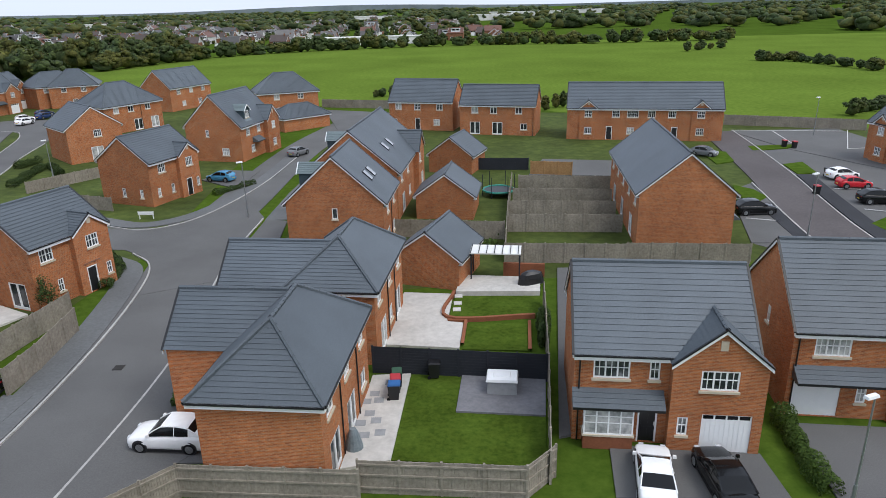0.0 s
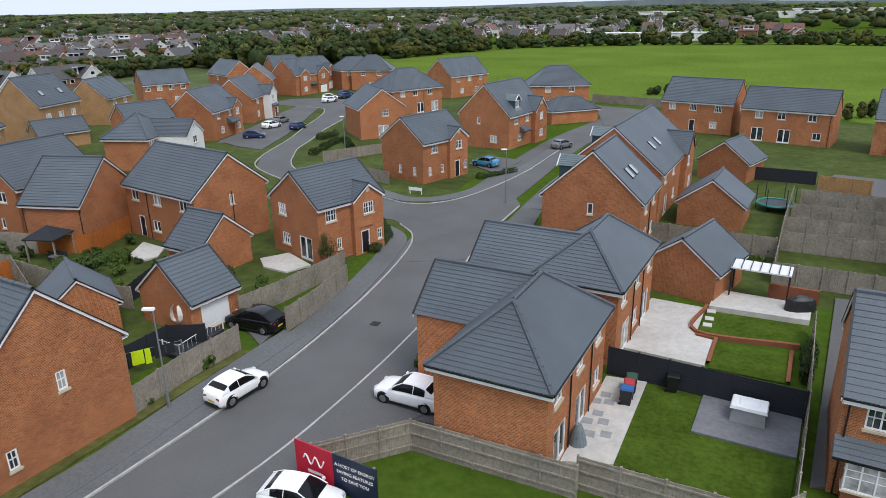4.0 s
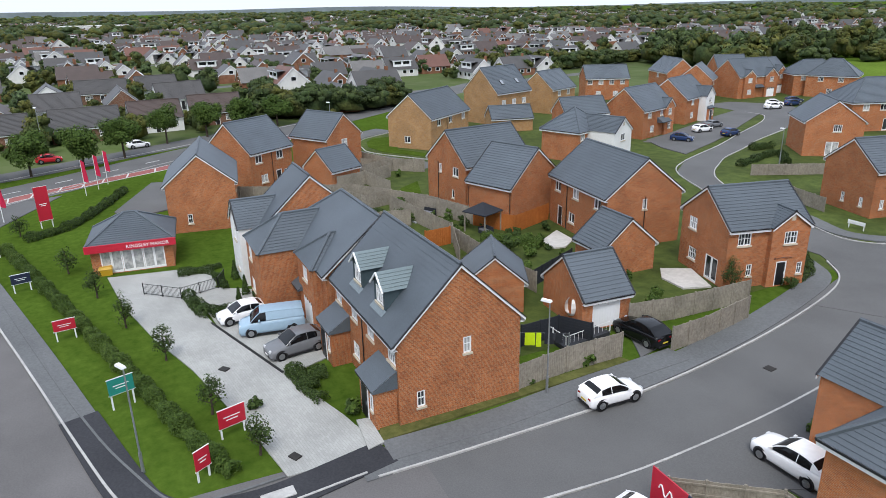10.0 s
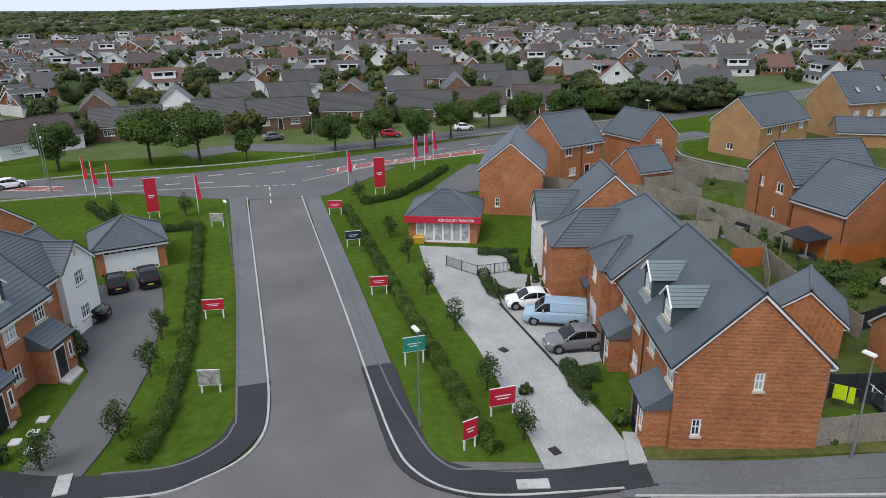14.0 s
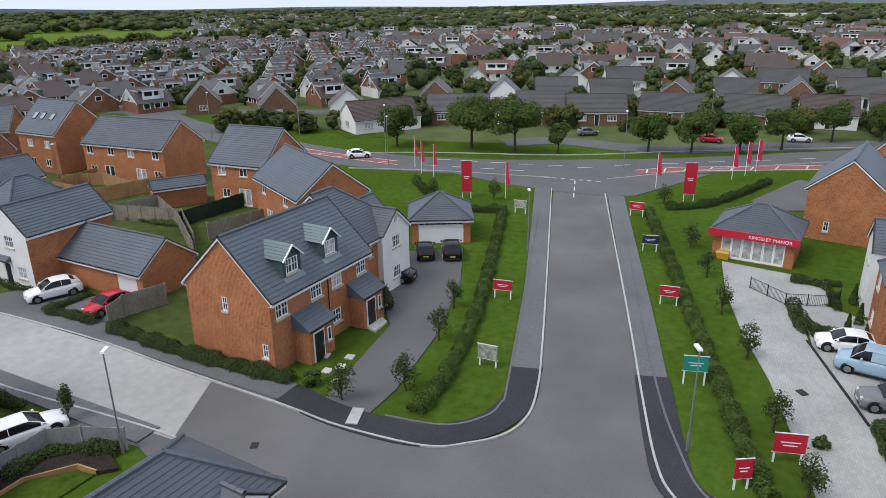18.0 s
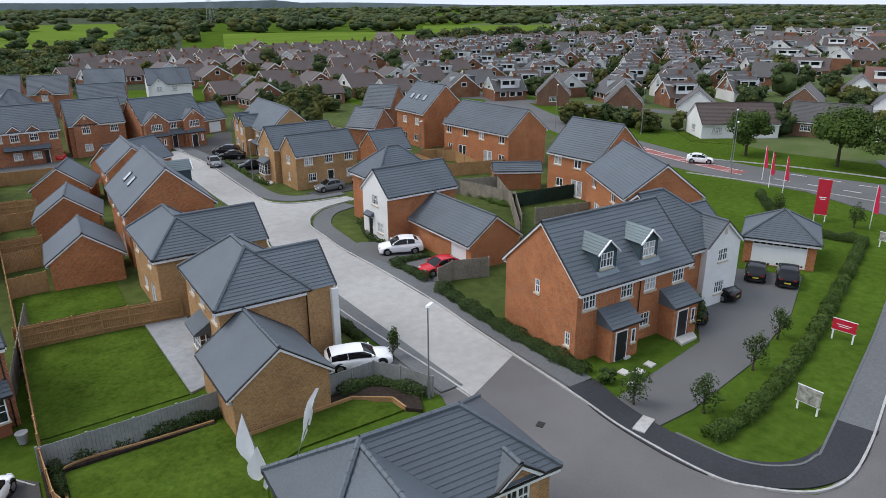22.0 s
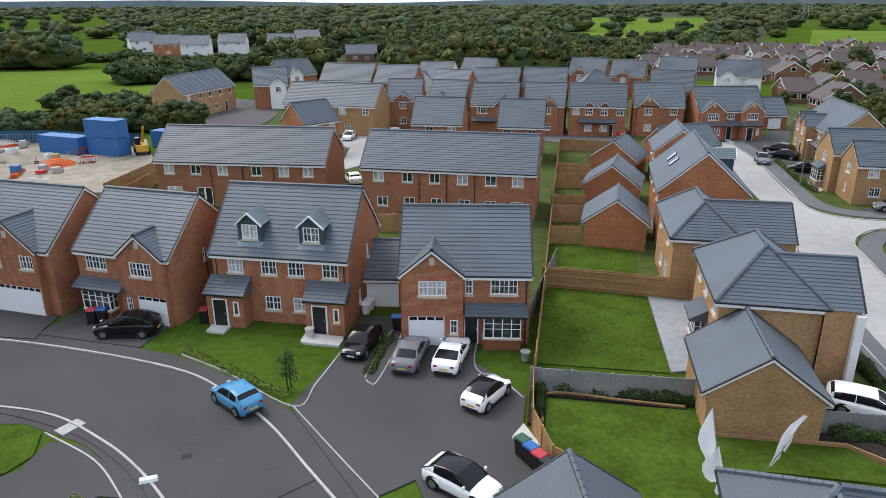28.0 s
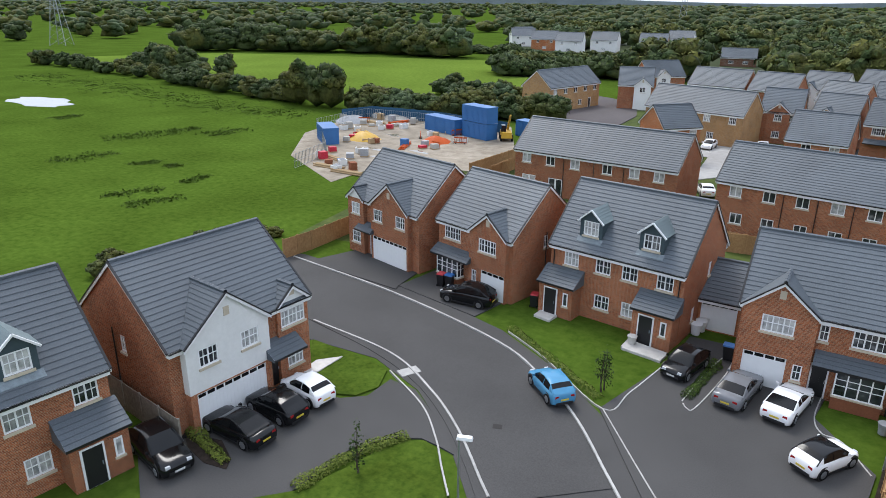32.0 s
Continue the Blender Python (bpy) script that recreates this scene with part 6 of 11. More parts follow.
def quads_data(name, centres, normals, sizes, mat, rng, corners=4):
    """Loose leaf faces as one mesh."""
    n = len(centres)
    r = rng.normal(size=(n, 3))
    u = np.cross(normals, r)
    u /= np.linalg.norm(u, axis=1)[:, None] + 1e-9
    w = np.cross(normals, u)
    s = sizes[:, None]
    if corners == 4:
        co = [centres - u * s - w * s * 0.6, centres + u * s - w * s * 0.6, centres + u * s * 0.7 + w * s * 0.8, centres - u * s * 0.7 + w * s * 0.8]
    else:
        co = [centres - u * s * 1.25 - w * s * 0.7, centres + u * s * 1.25 - w * s * 0.7, centres + w * s * 1.35]
    c = corners
    me = bpy.data.meshes.new(name)
    me.vertices.add(c * n), me.loops.add(c * n), me.polygons.add(n)
    me.vertices.foreach_set("co", np.stack(co, 1).ravel())
    me.loops.foreach_set("vertex_index", np.arange(c * n))
    me.polygons.foreach_set("loop_start", np.arange(0, c * n, c))
    me.materials.append(mat)
    me.update(calc_edges=True)
    return me


CLUMP = {}


def clump_data(name, centres, radii, mat, rng, level):
    """Uneven leafy clumps as one mesh, smooth over their lumps."""
    if level not in CLUMP:
        b = bmesh.new()
        bmesh.ops.create_icosphere(b, subdivisions=level, radius=1.0)
        b.verts.ensure_lookup_table()
        CLUMP[level] = np.array([v.co[:] for v in b.verts]), np.array([[v.index for v in f.verts] for f in b.faces])
        b.free()
    ball, tri = CLUMP[level]
    n, m, q = len(centres), len(ball), len(tri)
    wob = rng.uniform(0.62, 1.3, (n, m, 1))
    co = centres[:, None, :] + ball[None] * wob * radii[:, None, :]
    co[:, :, 2] = np.maximum(co[:, :, 2], 0.05)
    me = bpy.data.meshes.new(name)
    me.vertices.add(n * m), me.loops.add(3 * n * q), me.polygons.add(n * q)
    me.vertices.foreach_set("co", co.ravel())
    me.loops.foreach_set("vertex_index", (tri[None] + (np.arange(n) * m)[:, None, None]).ravel())
    me.polygons.foreach_set("loop_start", np.arange(0, 3 * n * q, 3))
    me.polygons.foreach_set("use_smooth", np.ones(n * q, dtype=bool))
    me.materials.append(mat)
    me.update(calc_edges=True)
    return me


def clump_crown(rng, x, y, h, w, n):
    """Centres and radii of the clumps of one crown."""
    d = rng.normal(size=(n, 3))
    d /= np.linalg.norm(d, axis=1)[:, None]
    d[:, 2] = np.abs(d[:, 2]) * 1.1 - 0.35
    f = min(1.0, (9 / n) ** 0.45)
    c = d * (w * 0.38, w * 0.38, h * 0.36) * rng.uniform(0.75, 1.12, (n, 1)) + (x, y, h * 0.56)
    r = rng.uniform(0.14, 0.29, (n, 1)) * f * np.array((w, w, 0.75 * (w + h) / 2))
    return np.vstack([c, [(x, y, h * 0.34)]]), np.vstack([r, [(w * 0.44, w * 0.44, h * 0.42)]])


def crown_points(rng, n, clumps=9, flat=0.8, ragged=0.28):
    """Leaf centres on uneven clumps inside a unit crown."""
    c = rng.normal(size=(clumps, 3))
    c /= np.linalg.norm(c, axis=1)[:, None]
    c *= rng.uniform(0.25, 0.68, (clumps, 1))
    rad = rng.uniform(0.26, 0.46, clumps)
    pick = rng.integers(0, clumps, n)
    d = rng.normal(size=(n, 3))
    d /= np.linalg.norm(d, axis=1)[:, None]
    p = c[pick] + d * (rad[pick] * rng.uniform(0.55, 1.05, n))[:, None]
    p[:, 2] *= flat
    nr = d * 0.9 + rng.normal(size=(n, 3)) * ragged
    nr[:, 2] += 0.55
    return p, nr / np.linalg.norm(nr, axis=1)[:, None]


def tree(xy, h, r, kind, label):
    rng = np.random.default_rng(int(abs(xy[0] * 13 + xy[1] * 7)) % 9973)
    root = thing("tree", pose(*xy, 0, 0, 0, float(rng.uniform(0, 360))), label, "tree", "roadside trees" if kind else "young trees")
    k = Mesh()
    base = (0.3 if kind else 0.14) * h
    tr = 0.05 * r + 0.03
    k.tube((0, 0, 0), (0.05, 0.03, base), tr, tr * 0.75, 8)
    k.tube((0.05, 0.03, base), (0, 0, h * 0.8), tr * 0.75, tr * 0.2, 6)
    for i in range(7):
        a, z = i * 2.4, base + (h * 0.5 - base) * i / 9 + 0.1
        k.tube((0.03, 0.02, z), (math.cos(a) * r * 0.65, math.sin(a) * r * 0.65, z + h * 0.22), tr * 0.4, tr * 0.1, 5)
    part("trunk", k, BARK, root)
    n = int(6500 * (r / 3.3) ** 2) if kind else 160 if "sapling" in label else 750
    p, nr = crown_points(rng, n, int(5 * r) if kind else 18, 1.0)
    p *= (r * 1.1, r * 1.1, h * (0.4 if kind else 0.52))
    p[:, 2] += h * (0.62 if kind else 0.55)
    if not kind:
        p[:, :2] *= (1.25 - 0.6 * np.clip(p[:, 2:] / h, 0, 1))
    size = rng.uniform(0.10, 0.2, n) * (0.85 if kind else 0.36)
    part("crown", quads_data("crown", p, nr, size, LEAF if kind else LEAF_DARK, rng), None, root)


def shrub(xy, s, label):
    rng = np.random.default_rng(int(abs(xy[0] * 17 + xy[1] * 5)) % 9973)
    p, nr = crown_points(rng, 260, 7, 0.9)
    p *= s * 0.75
    p[:, 2] += s * 0.5
    p[:, 2] = np.maximum(p[:, 2], 0.02)
    ob = new("shrub", quads_data("shrub", p, nr, rng.uniform(0.06, 0.13, 260) * (0.6 + s * 0.4), LEAF if rng.random() < 0.6 else LEAF_DARK, rng))
    ob.matrix_world = pose(*xy, 0)
    tagged(ob, label, "shrub", "garden shrubs")


def hedge(pts, w, h, label):
    """A leafy hedge along a rounded line."""
    line = smooth_line(pts, 4)
    rng = np.random.default_rng(int(abs(pts[0][0] * 31 + pts[0][1])) % 9973)
    seg = [(b - a).length for a, b in zip(line, line[1:])]
    n = int(sum(seg) * w * h * 620) + 300
    cum = np.cumsum([0, *seg])
    s = rng.uniform(0, cum[-1], n)
    idx = np.clip(np.searchsorted(cum, s) - 1, 0, len(seg) - 1)
    f = (s - cum[idx]) / np.array(seg)[idx]
    L = np.array([(v.x, v.y) for v in line])
    d = (L[1:] - L[:-1]) / np.array(seg)[:, None]
    side = np.stack([-d[:, 1], d[:, 0]], 1)[idx]
    ang = rng.uniform(0, math.pi, n)
    lump = 0.8 + 0.25 * np.sin(s * 2.3) * np.sin(s * 0.9 + 1)
    rad = rng.uniform(0.75, 1.05, n) * lump
    off, z = np.cos(ang) * w / 2 * rad, 0.1 + np.sin(ang) ** 0.6 * (h - 0.1) * rad
    z = np.where(rng.random(n) < 0.35, z * rng.uniform(0.1, 1, n), z)
    xy = L[idx] + d[idx] * (f * np.array(seg)[idx])[:, None] + side * off[:, None]
    p = np.column_stack([xy, z])
    nr = np.column_stack([side * np.cos(ang)[:, None], np.sin(ang) + 0.3]) + rng.normal(size=(n, 3)) * 0.45
    nr /= np.linalg.norm(nr, axis=1)[:, None]
    ob = new("hedge", quads_data("hedge", p, nr, rng.uniform(0.025, 0.062, n), LEAF_BRIGHT if "yellow" in label else LEAF_DARK if "dark" in label else LEAF, rng))
    return tagged(ob, label, "hedge", "hedges")


def paint(name, c):
    m, n, l, b = material(name, 0.14)
    fine = noise_tex(n, l, 3.0, 3, "Object")
    l.new(ramp(n, l, fine, [(0.3, tuple(v * 0.93 for v in c)), (0.7, c)]), b.inputs["Base Color"])
    b.inputs["Coat Weight"].default_value, b.inputs["Specular IOR Level"].default_value = 0.12, 0.3
    return m


CAR_WHITE, CAR_BLACK, CAR_GREY = paint("white_paint", (0.82, 0.82, 0.82)), paint("black_paint", (0.006, 0.0065, 0.0075)), paint("grey_paint", (0.16, 0.165, 0.175))
CAR_NAVY, CARGLASS = paint("navy_paint", (0.02, 0.04, 0.11)), plain("car_glass", (0.006, 0.007, 0.008), 0.12)
CARGLASS.node_tree.nodes["Principled BSDF"].inputs["Specular IOR Level"].default_value = 0.3
CAR_BLUE, CAR_RED, CAR_SILVERBLUE, CAR_CREAM = paint("blue_paint", (0.07, 0.25, 0.42)), paint("red_paint", (0.5, 0.02, 0.03)), paint("pale_blue_paint", (0.3, 0.42, 0.52)), paint("cream_paint", (0.6, 0.58, 0.5))
TYRE, RIM = plain("tyre_rubber", (0.015, 0.015, 0.016), 0.85), plain("alloy", (0.35, 0.36, 0.37), 0.35, 0.8)
LAMP_CLEAR, LAMP_RED = plain("clear_lens", (0.6, 0.62, 0.64), 0.1), plain("red_lens", (0.3, 0.01, 0.012), 0.15)
PLATE_Y, PLATE_W = plain("rear_plate", (0.65, 0.5, 0.05), 0.4), plain("front_plate", (0.7, 0.7, 0.68), 0.4)

# length, width, bonnet height, belt height, roof height, then shares of the length from the front: bonnet end, roof start, roof end, tail
SHAPES = {"hatch": (4.0, 1.76, 0.9, 0.98, 1.47, 0.25, 0.45, 0.8, 0.965), "mini": (3.65, 1.68, 0.9, 0.97, 1.47, 0.25, 0.42, 0.81, 0.965), "suv": (4.5, 1.88, 1.0, 1.1, 1.65, 0.27, 0.46, 0.8, 0.965),
          "saloon": (4.65, 1.82, 0.88, 0.97, 1.43, 0.27, 0.46, 0.71, 0.9), "coupe": (4.6, 1.84, 0.85, 0.95, 1.38, 0.29, 0.48, 0.69, 0.91), "estate": (4.7, 1.84, 0.9, 0.98, 1.48, 0.26, 0.44, 0.91, 0.98), "van": (5.0, 1.95, 1.15, 1.25, 1.95, 0.18, 0.33, 0.975, 0.99)}


def car_meshes(typ):
    """Body, glass, painted roof and roof rails of one car shape."""
    ln, wd, hb, hl, hr, s1, s2, s3, s4 = SHAPES[typ]
    body, glass, top, pill, back = Mesh(), Mesh(), Mesh(), (Mesh(), Mesh()), Mesh()
    long_tail = s4 < 0.93
    stations = [(0.0, 0.34, hb * 0.6, 0.6), (0.008, 0.25, hb * 0.7, 0.78), (0.03, 0.2, hb * 0.8, 0.9), (0.07, 0.18, hb * 0.87, 0.96), (0.14, 0.18, hb * 0.94, 0.99), (s1, 0.18, hb + 0.02, 1.0), (0.5, 0.18, hl, 1.0), (0.78, 0.19, hl + 0.02, 1.0), (0.92, 0.2, hl + 0.02, 0.975), (0.965, 0.22, hl + (0.0 if long_tail else 0.02), 0.94), (0.988, 0.27, hl * 0.9, 0.88), (1.0, 0.34, hl * 0.68, 0.76)]
    section = ((-0.8, 0.0), (-0.95, 0.06), (-0.985, 0.3), (-1.0, 0.55), (-0.985, 0.74), (-0.94, 0.9), (-0.84, 0.98), (-0.4, 1.015), (0.0, 1.025), (0.4, 1.015), (0.84, 0.98), (0.94, 0.9), (0.985, 0.74), (1.0, 0.55), (0.985, 0.3), (0.95, 0.06), (0.8, 0.0))
    rings = []
    for s, lo, hi, wf in stations:
        x, w = ln * (0.5 - s), wd / 2 * wf
        rings.append([Vector((x, y * w, lo + (hi - lo) * f)) for y, f in section])
    m = len(section)
    for a, b in zip(rings, rings[1:]):
        for i in range(m):
            j = (i + 1) % m
            body.poly([a[i], b[i], b[j], a[j]])
    body.poly(rings[0]), body.poly(rings[-1][::-1])
    # cabin stations: share of the length, top height, kind of the span that follows
    cut = 0.8 if long_tail else 0.52
    rise = hr - 0.06 - hl
    stn = [(s1, hb + 0.03, "glass"), (s1 + (s2 - s1) * 0.5, hb + (hr - hb) * 0.56, "glass"), (s2, hr - 0.045, "roof"), (s2 + 0.09, hr - 0.008, "roof"), ((s2 + s3) / 2, hr, "roof"), (s3 - 0.09, hr - 0.03, "roof"), (s3, hr - 0.1, "glass"), (s3 + (s4 - s3) * cut, hl + rise * (1 - cut), "tail"), (s4, hl, "")]
    rows = []
    for s, zt, _ in stn:
        zb = hb + 0.01 + (hl - hb) * min(1.0, max(0.0, (s - s1) / 0.25))
        zt = max(zt, zb + 0.015)
        f = (zt - zb) / (hr - zb)
        wb = wd / 2 * (0.93 if s1 + 0.05 < s < 0.8 else 0.9)
        wt = wb - (wb - wd / 2 * 0.72) * f
        half = [(wb, zb), (wb * 0.55 + wt * 0.45 + 0.012, zb + (zt - zb) * 0.45), (wt + 0.015, zt - 0.05 * f), (wt * 0.82, zt - 0.012 * f), (wt * 0.4, zt), (0.0, zt + 0.006 * f)]
        rows.append([Vector((ln * (0.5 - s), -y, z)) for y, z in half] + [Vector((ln * (0.5 - s), y, z)) for y, z in half[-2::-1]])
    van = typ == "van"
    for i, (a, b) in enumerate(zip(rows, rows[1:])):
        kind = stn[i][2]
        for j in range(10):
            side = j < 2 or j > 7
            if side:
                to = back if (i >= (3 if van else 6)) else glass
            else:
                to = glass if kind == "glass" and not (van and i > 3) else back if i > 5 else top
            to.poly([a[j], b[j], b[j + 1], a[j + 1]])
    for side, j in ((0, 2), (1, 8)):
        for a, b in zip(rows, rows[1:]):
            pill[side].tube(a[j], b[j], 0.035, 0.035, 5)
    if not van:
        for side, (lo, hi, up) in enumerate(((0, 1, 2), (10, 9, 8))):
            pill[side].tube(rows[4][lo], rows[4][hi], 0.025, 0.025, 4), pill[side].tube(rows[4][hi], rows[4][up], 0.025, 0.025, 4)
    return body, glass, top, pill, back


def wheel_parts(parent, x, y):
    w = new("wheel", kept_mesh("wheel:t", lambda: tyre_mesh(), TYRE))
    w.parent, w.matrix_local = parent, pose(x, y, 0.34, 0, 0, 0 if y > 0 else 180)
    r = new("rim", kept_mesh("rim:t", lambda: rim_mesh(), RIM))
    r.parent = w
    a = new("wheel_arch", kept_mesh("wheel_arch:t", lambda: arch_mesh(), BLACK))
    a.parent = w


def arch_mesh():
    k = Mesh()
    k.tube((0, -0.25, 0.03), (0, 0.012, 0.03), 0.425, 0.425, 20)
    return k


def tyre_mesh():
    k = Mesh()
    k.tube((0, -0.2, 0), (0, 0.015, 0), 0.34, 0.34, 18), k.tube((0, 0.015, 0), (0, 0.035, 0), 0.34, 0.31, 18)
    return k


def rim_mesh():
    k = Mesh()
    k.tube((0, 0.0, 0), (0, 0.04, 0), 0.24, 0.225, 14)
    for i in range(5):
        a = i * 2 * math.pi / 5
        k.tube((0, 0.045, 0), (math.cos(a) * 0.21, 0.045, math.sin(a) * 0.21), 0.035, 0.026, 4)
    return k


def car(rear, front, typ, mat, label):
    a, b = Vector((*rear, 0)), Vector((*front, 0))
    c, d = (a + b) / 2, (b - a)
    root = thing("car" if typ != "van" else "van", pose(c.x, c.y, 0.07, 0, 0, math.degrees(math.atan2(d.y, d.x))) @ Matrix.Scale(0.93, 4), label, "car" if typ != "van" else "van", "parked cars")
    ln, wd, hb, hl, hr = SHAPES[typ][:5]
    if f"shape:{typ}" not in CACHE:
        CACHE[f"shape:{typ}"] = car_meshes(typ)
    body, glass, top, pill, back = CACHE[f"shape:{typ}"]
    part("body", kept_mesh(f"body:{typ}{mat.name}", lambda: body, mat, True), None, root)
    part("windows", kept_mesh(f"windows:{typ}", lambda: glass, CARGLASS, True), None, root).name = "glasshouse"
    part("roof", kept_mesh(f"roof:{typ}{mat.name}{'black roof' in label}", lambda: top, CAR_BLACK if "black roof" in label else mat, True), None, root)
    part("tailgate", kept_mesh(f"tailgate:{typ}{mat.name}", lambda: back, mat, True), None, root)
    for s in (0, 1):
        part("roof_pillar", kept_mesh(f"roof_pillar:{typ}{mat.name}{'black roof' in label}{s}", lambda: pill[s], CAR_BLACK if "black roof" in label else mat), None, root)
    for x in (ln * 0.32, -ln * 0.3):
        for y in (wd / 2 - 0.02, -wd / 2 + 0.02):
            wheel_parts(root, x, y)
    for y in (1, -1):
        for nm, x0, x1, mt in (("headlight", ln * 0.455, ln * 0.492, LAMP_CLEAR), ("tail_light", -ln * 0.497, -ln * 0.47, LAMP_RED)):
            h0 = hb * 0.68 if x0 > 0 else hl * 0.72
            k = kept_mesh(f"{nm}:{typ}{y}", lambda: box_mesh(x0, y * wd * 0.3 - 0.14, h0, x1, y * wd * 0.3 + 0.14, h0 + 0.14, 0, 0.02), mt)
            part(nm, k, None, root)
        part("mirror", kept_mesh(f"mirror:{typ}{y}{mat.name}", lambda: box_mesh(ln * 0.17, y * (wd / 2 + 0.06) - 0.09, hl + 0.02, ln * 0.2, y * (wd / 2 + 0.06) + 0.09, hl + 0.16, 0, 0.01), mat), None, root)
    for y in (1, -1) if c.length < 80 else ():
        part("side_sill", kept_mesh(f"side_sill:{typ}{y}", lambda: box_mesh(-ln * 0.21, y * wd * 0.485 - 0.02, 0.17, ln * 0.23, y * wd * 0.485 + 0.02, 0.3), BLACK), None, root)
    if c.length < 80:
        part("grille", kept_mesh(f"grille:{typ}", lambda: box_mesh(ln * 0.485, -wd * 0.3, 0.3, ln * 0.502, wd * 0.3, 0.5, 0, 0.01), BLACK), None, root)
    if c.length < 80:
        part("rear_bumper_trim", kept_mesh(f"rear_bumper_trim:{typ}", lambda: box_mesh(-ln * 0.503, -wd * 0.34, 0.25, -ln * 0.48, wd * 0.34, 0.42, 0, 0.01), BLACK), None, root)
    part("number_plate", kept_mesh(f"number_plate:r{typ}", lambda: box_mesh(-ln / 2 - 0.02, -0.26, 0.52, -ln / 2 + 0.01, 0.26, 0.63), PLATE_Y), None, root)
    part("number_plate", kept_mesh(f"number_plate:f{typ}", lambda: box_mesh(ln / 2 - 0.02, -0.26, 0.38, ln / 2 + 0.02, 0.26, 0.49), PLATE_W), None, root)


SIGN_RED, SIGN_NAVY, SIGN_TEAL, SIGN_PHOTO = plain("sign_red", (0.5, 0.012, 0.035), 0.5), plain("sign_navy", (0.012, 0.02, 0.05), 0.5), plain("sign_teal", (0.02, 0.25, 0.2), 0.5), speckled("sign_picture", (0.12, 0.13, 0.11), (0.6, 0.58, 0.52), 3.5, 2.0, 0.5, 0.0)
FLAG_RED, FLAG_WHITE = plain("flag_red", (0.55, 0.03, 0.08), 0.8), plain("flag_white", (0.92, 0.94, 0.96), 0.8)
# thin cloth lets light through
glow = FLAG_WHITE.node_tree.nodes.new("ShaderNodeBsdfTranslucent")
blend = FLAG_WHITE.node_tree.nodes.new("ShaderNodeMixShader")
glow.inputs[0].default_value = (0.92, 0.93, 0.95, 1)
FLAG_WHITE.node_tree.links.new(FLAG_WHITE.node_tree.nodes["Principled BSDF"].outputs[0], blend.inputs[1])
FLAG_WHITE.node_tree.links.new(glow.outputs[0], blend.inputs[2])
FLAG_WHITE.node_tree.links.new(blend.outputs[0], FLAG_WHITE.node_tree.nodes["Material Output"].inputs[0])
STEEL = plain("galvanised_steel", (0.32, 0.34, 0.35), 0.45, 0.6)


def sign_board(l, r, top, h, mat, label):
    """A printed board on two posts, with plain bars for the print."""
    a, b = Vector((*l, 0)), Vector((*r, 0))
    d = b - a
    w = d.length
    root = thing("sign", pose(a.x, a.y, 0, 0, 0, math.degrees(math.atan2(d.y, d.x))), label, "sign", "sales signs")
    k = Mesh()
    k.box(-0.06, -0.03, top - h, w + 0.06, 0.03, top)
    part("board", k, mat, root)
    f = Mesh()
    f.box(-0.1, -0.02, top, w + 0.1, 0.02, top + 0.04), f.box(-0.1, -0.02, top - h - 0.04, w + 0.1, 0.02, top - h)
    part("border", f, WHITE, root)
    for x in (0.05, w - 0.05):
        p = Mesh()
        p.box(x - 0.045, 0.03, 0, x + 0.045, 0.1, top - 0.05)
        part("post", p, WHITE, root)
    if mat is not SIGN_PHOTO:
        tall = h > 3
        for i, (u0, u1) in enumerate(((0.2, 0.8), (0.3, 0.7)) if tall else ((0.16, 0.84), (0.26, 0.74))):
            t = Mesh()
            z = top - h * (0.52 + 0.05 * i) if tall else top - h * (0.48 + 0.17 * i)
            t.box(w * u0, -0.036, z, w * u1, -0.03, z + (0.09 if tall else h * 0.055))
            part("printed_line", t, WHITE, root)


def flag(xy, h, mat, label):
    root = thing("flag", pose(*xy, 0, 0, 0, 60), label, "flag", "sales flags")
    k = Mesh()
    k.tube((0, 0, 0), (0, 0, h), 0.045, 0.03, 8)
    part("pole", k, WHITE, root)
    c = Mesh()
    n = 8
    for i in range(n):
        z0, z1 = h - 2.7 * i / n, h - 2.7 * (i + 1) / n
        f = lambda z, u: (0.04 + u * 0.5, 0.16 * math.sin(u * 4 + z * 1.7) * u, z - 0.25 * u)
        for j in range(4):
            c.poly([f(z1, j / 4), f(z1, (j + 1) / 4), f(z0, (j + 1) / 4), f(z0, j / 4)])
    part("cloth", c, mat, root)


def street_lamp(xy, h, label):
    root = thing("street_lamp", pose(*xy, 0, 0, 0, 200), label, "street lamp", "street lamps")
    k = Mesh()
    k.tube((0, 0, 0), (0, 0, 1.2), 0.09, 0.085, 10), k.tube((0, 0, 1.2), (0, 0, h), 0.055, 0.04, 8)
    part("pole", k, STEEL, root)
    b = Mesh()
    b.box(-0.1, -0.13, h - 0.03, 0.55, 0.13, h + 0.09, 0, 0.03)
    part("lamp_head", b, WHITE, root)
    g = Mesh()
    g.box(0.1, -0.1, h - 0.06, 0.5, 0.1, h - 0.03)
    part("lens", g, LAMP_CLEAR, root)


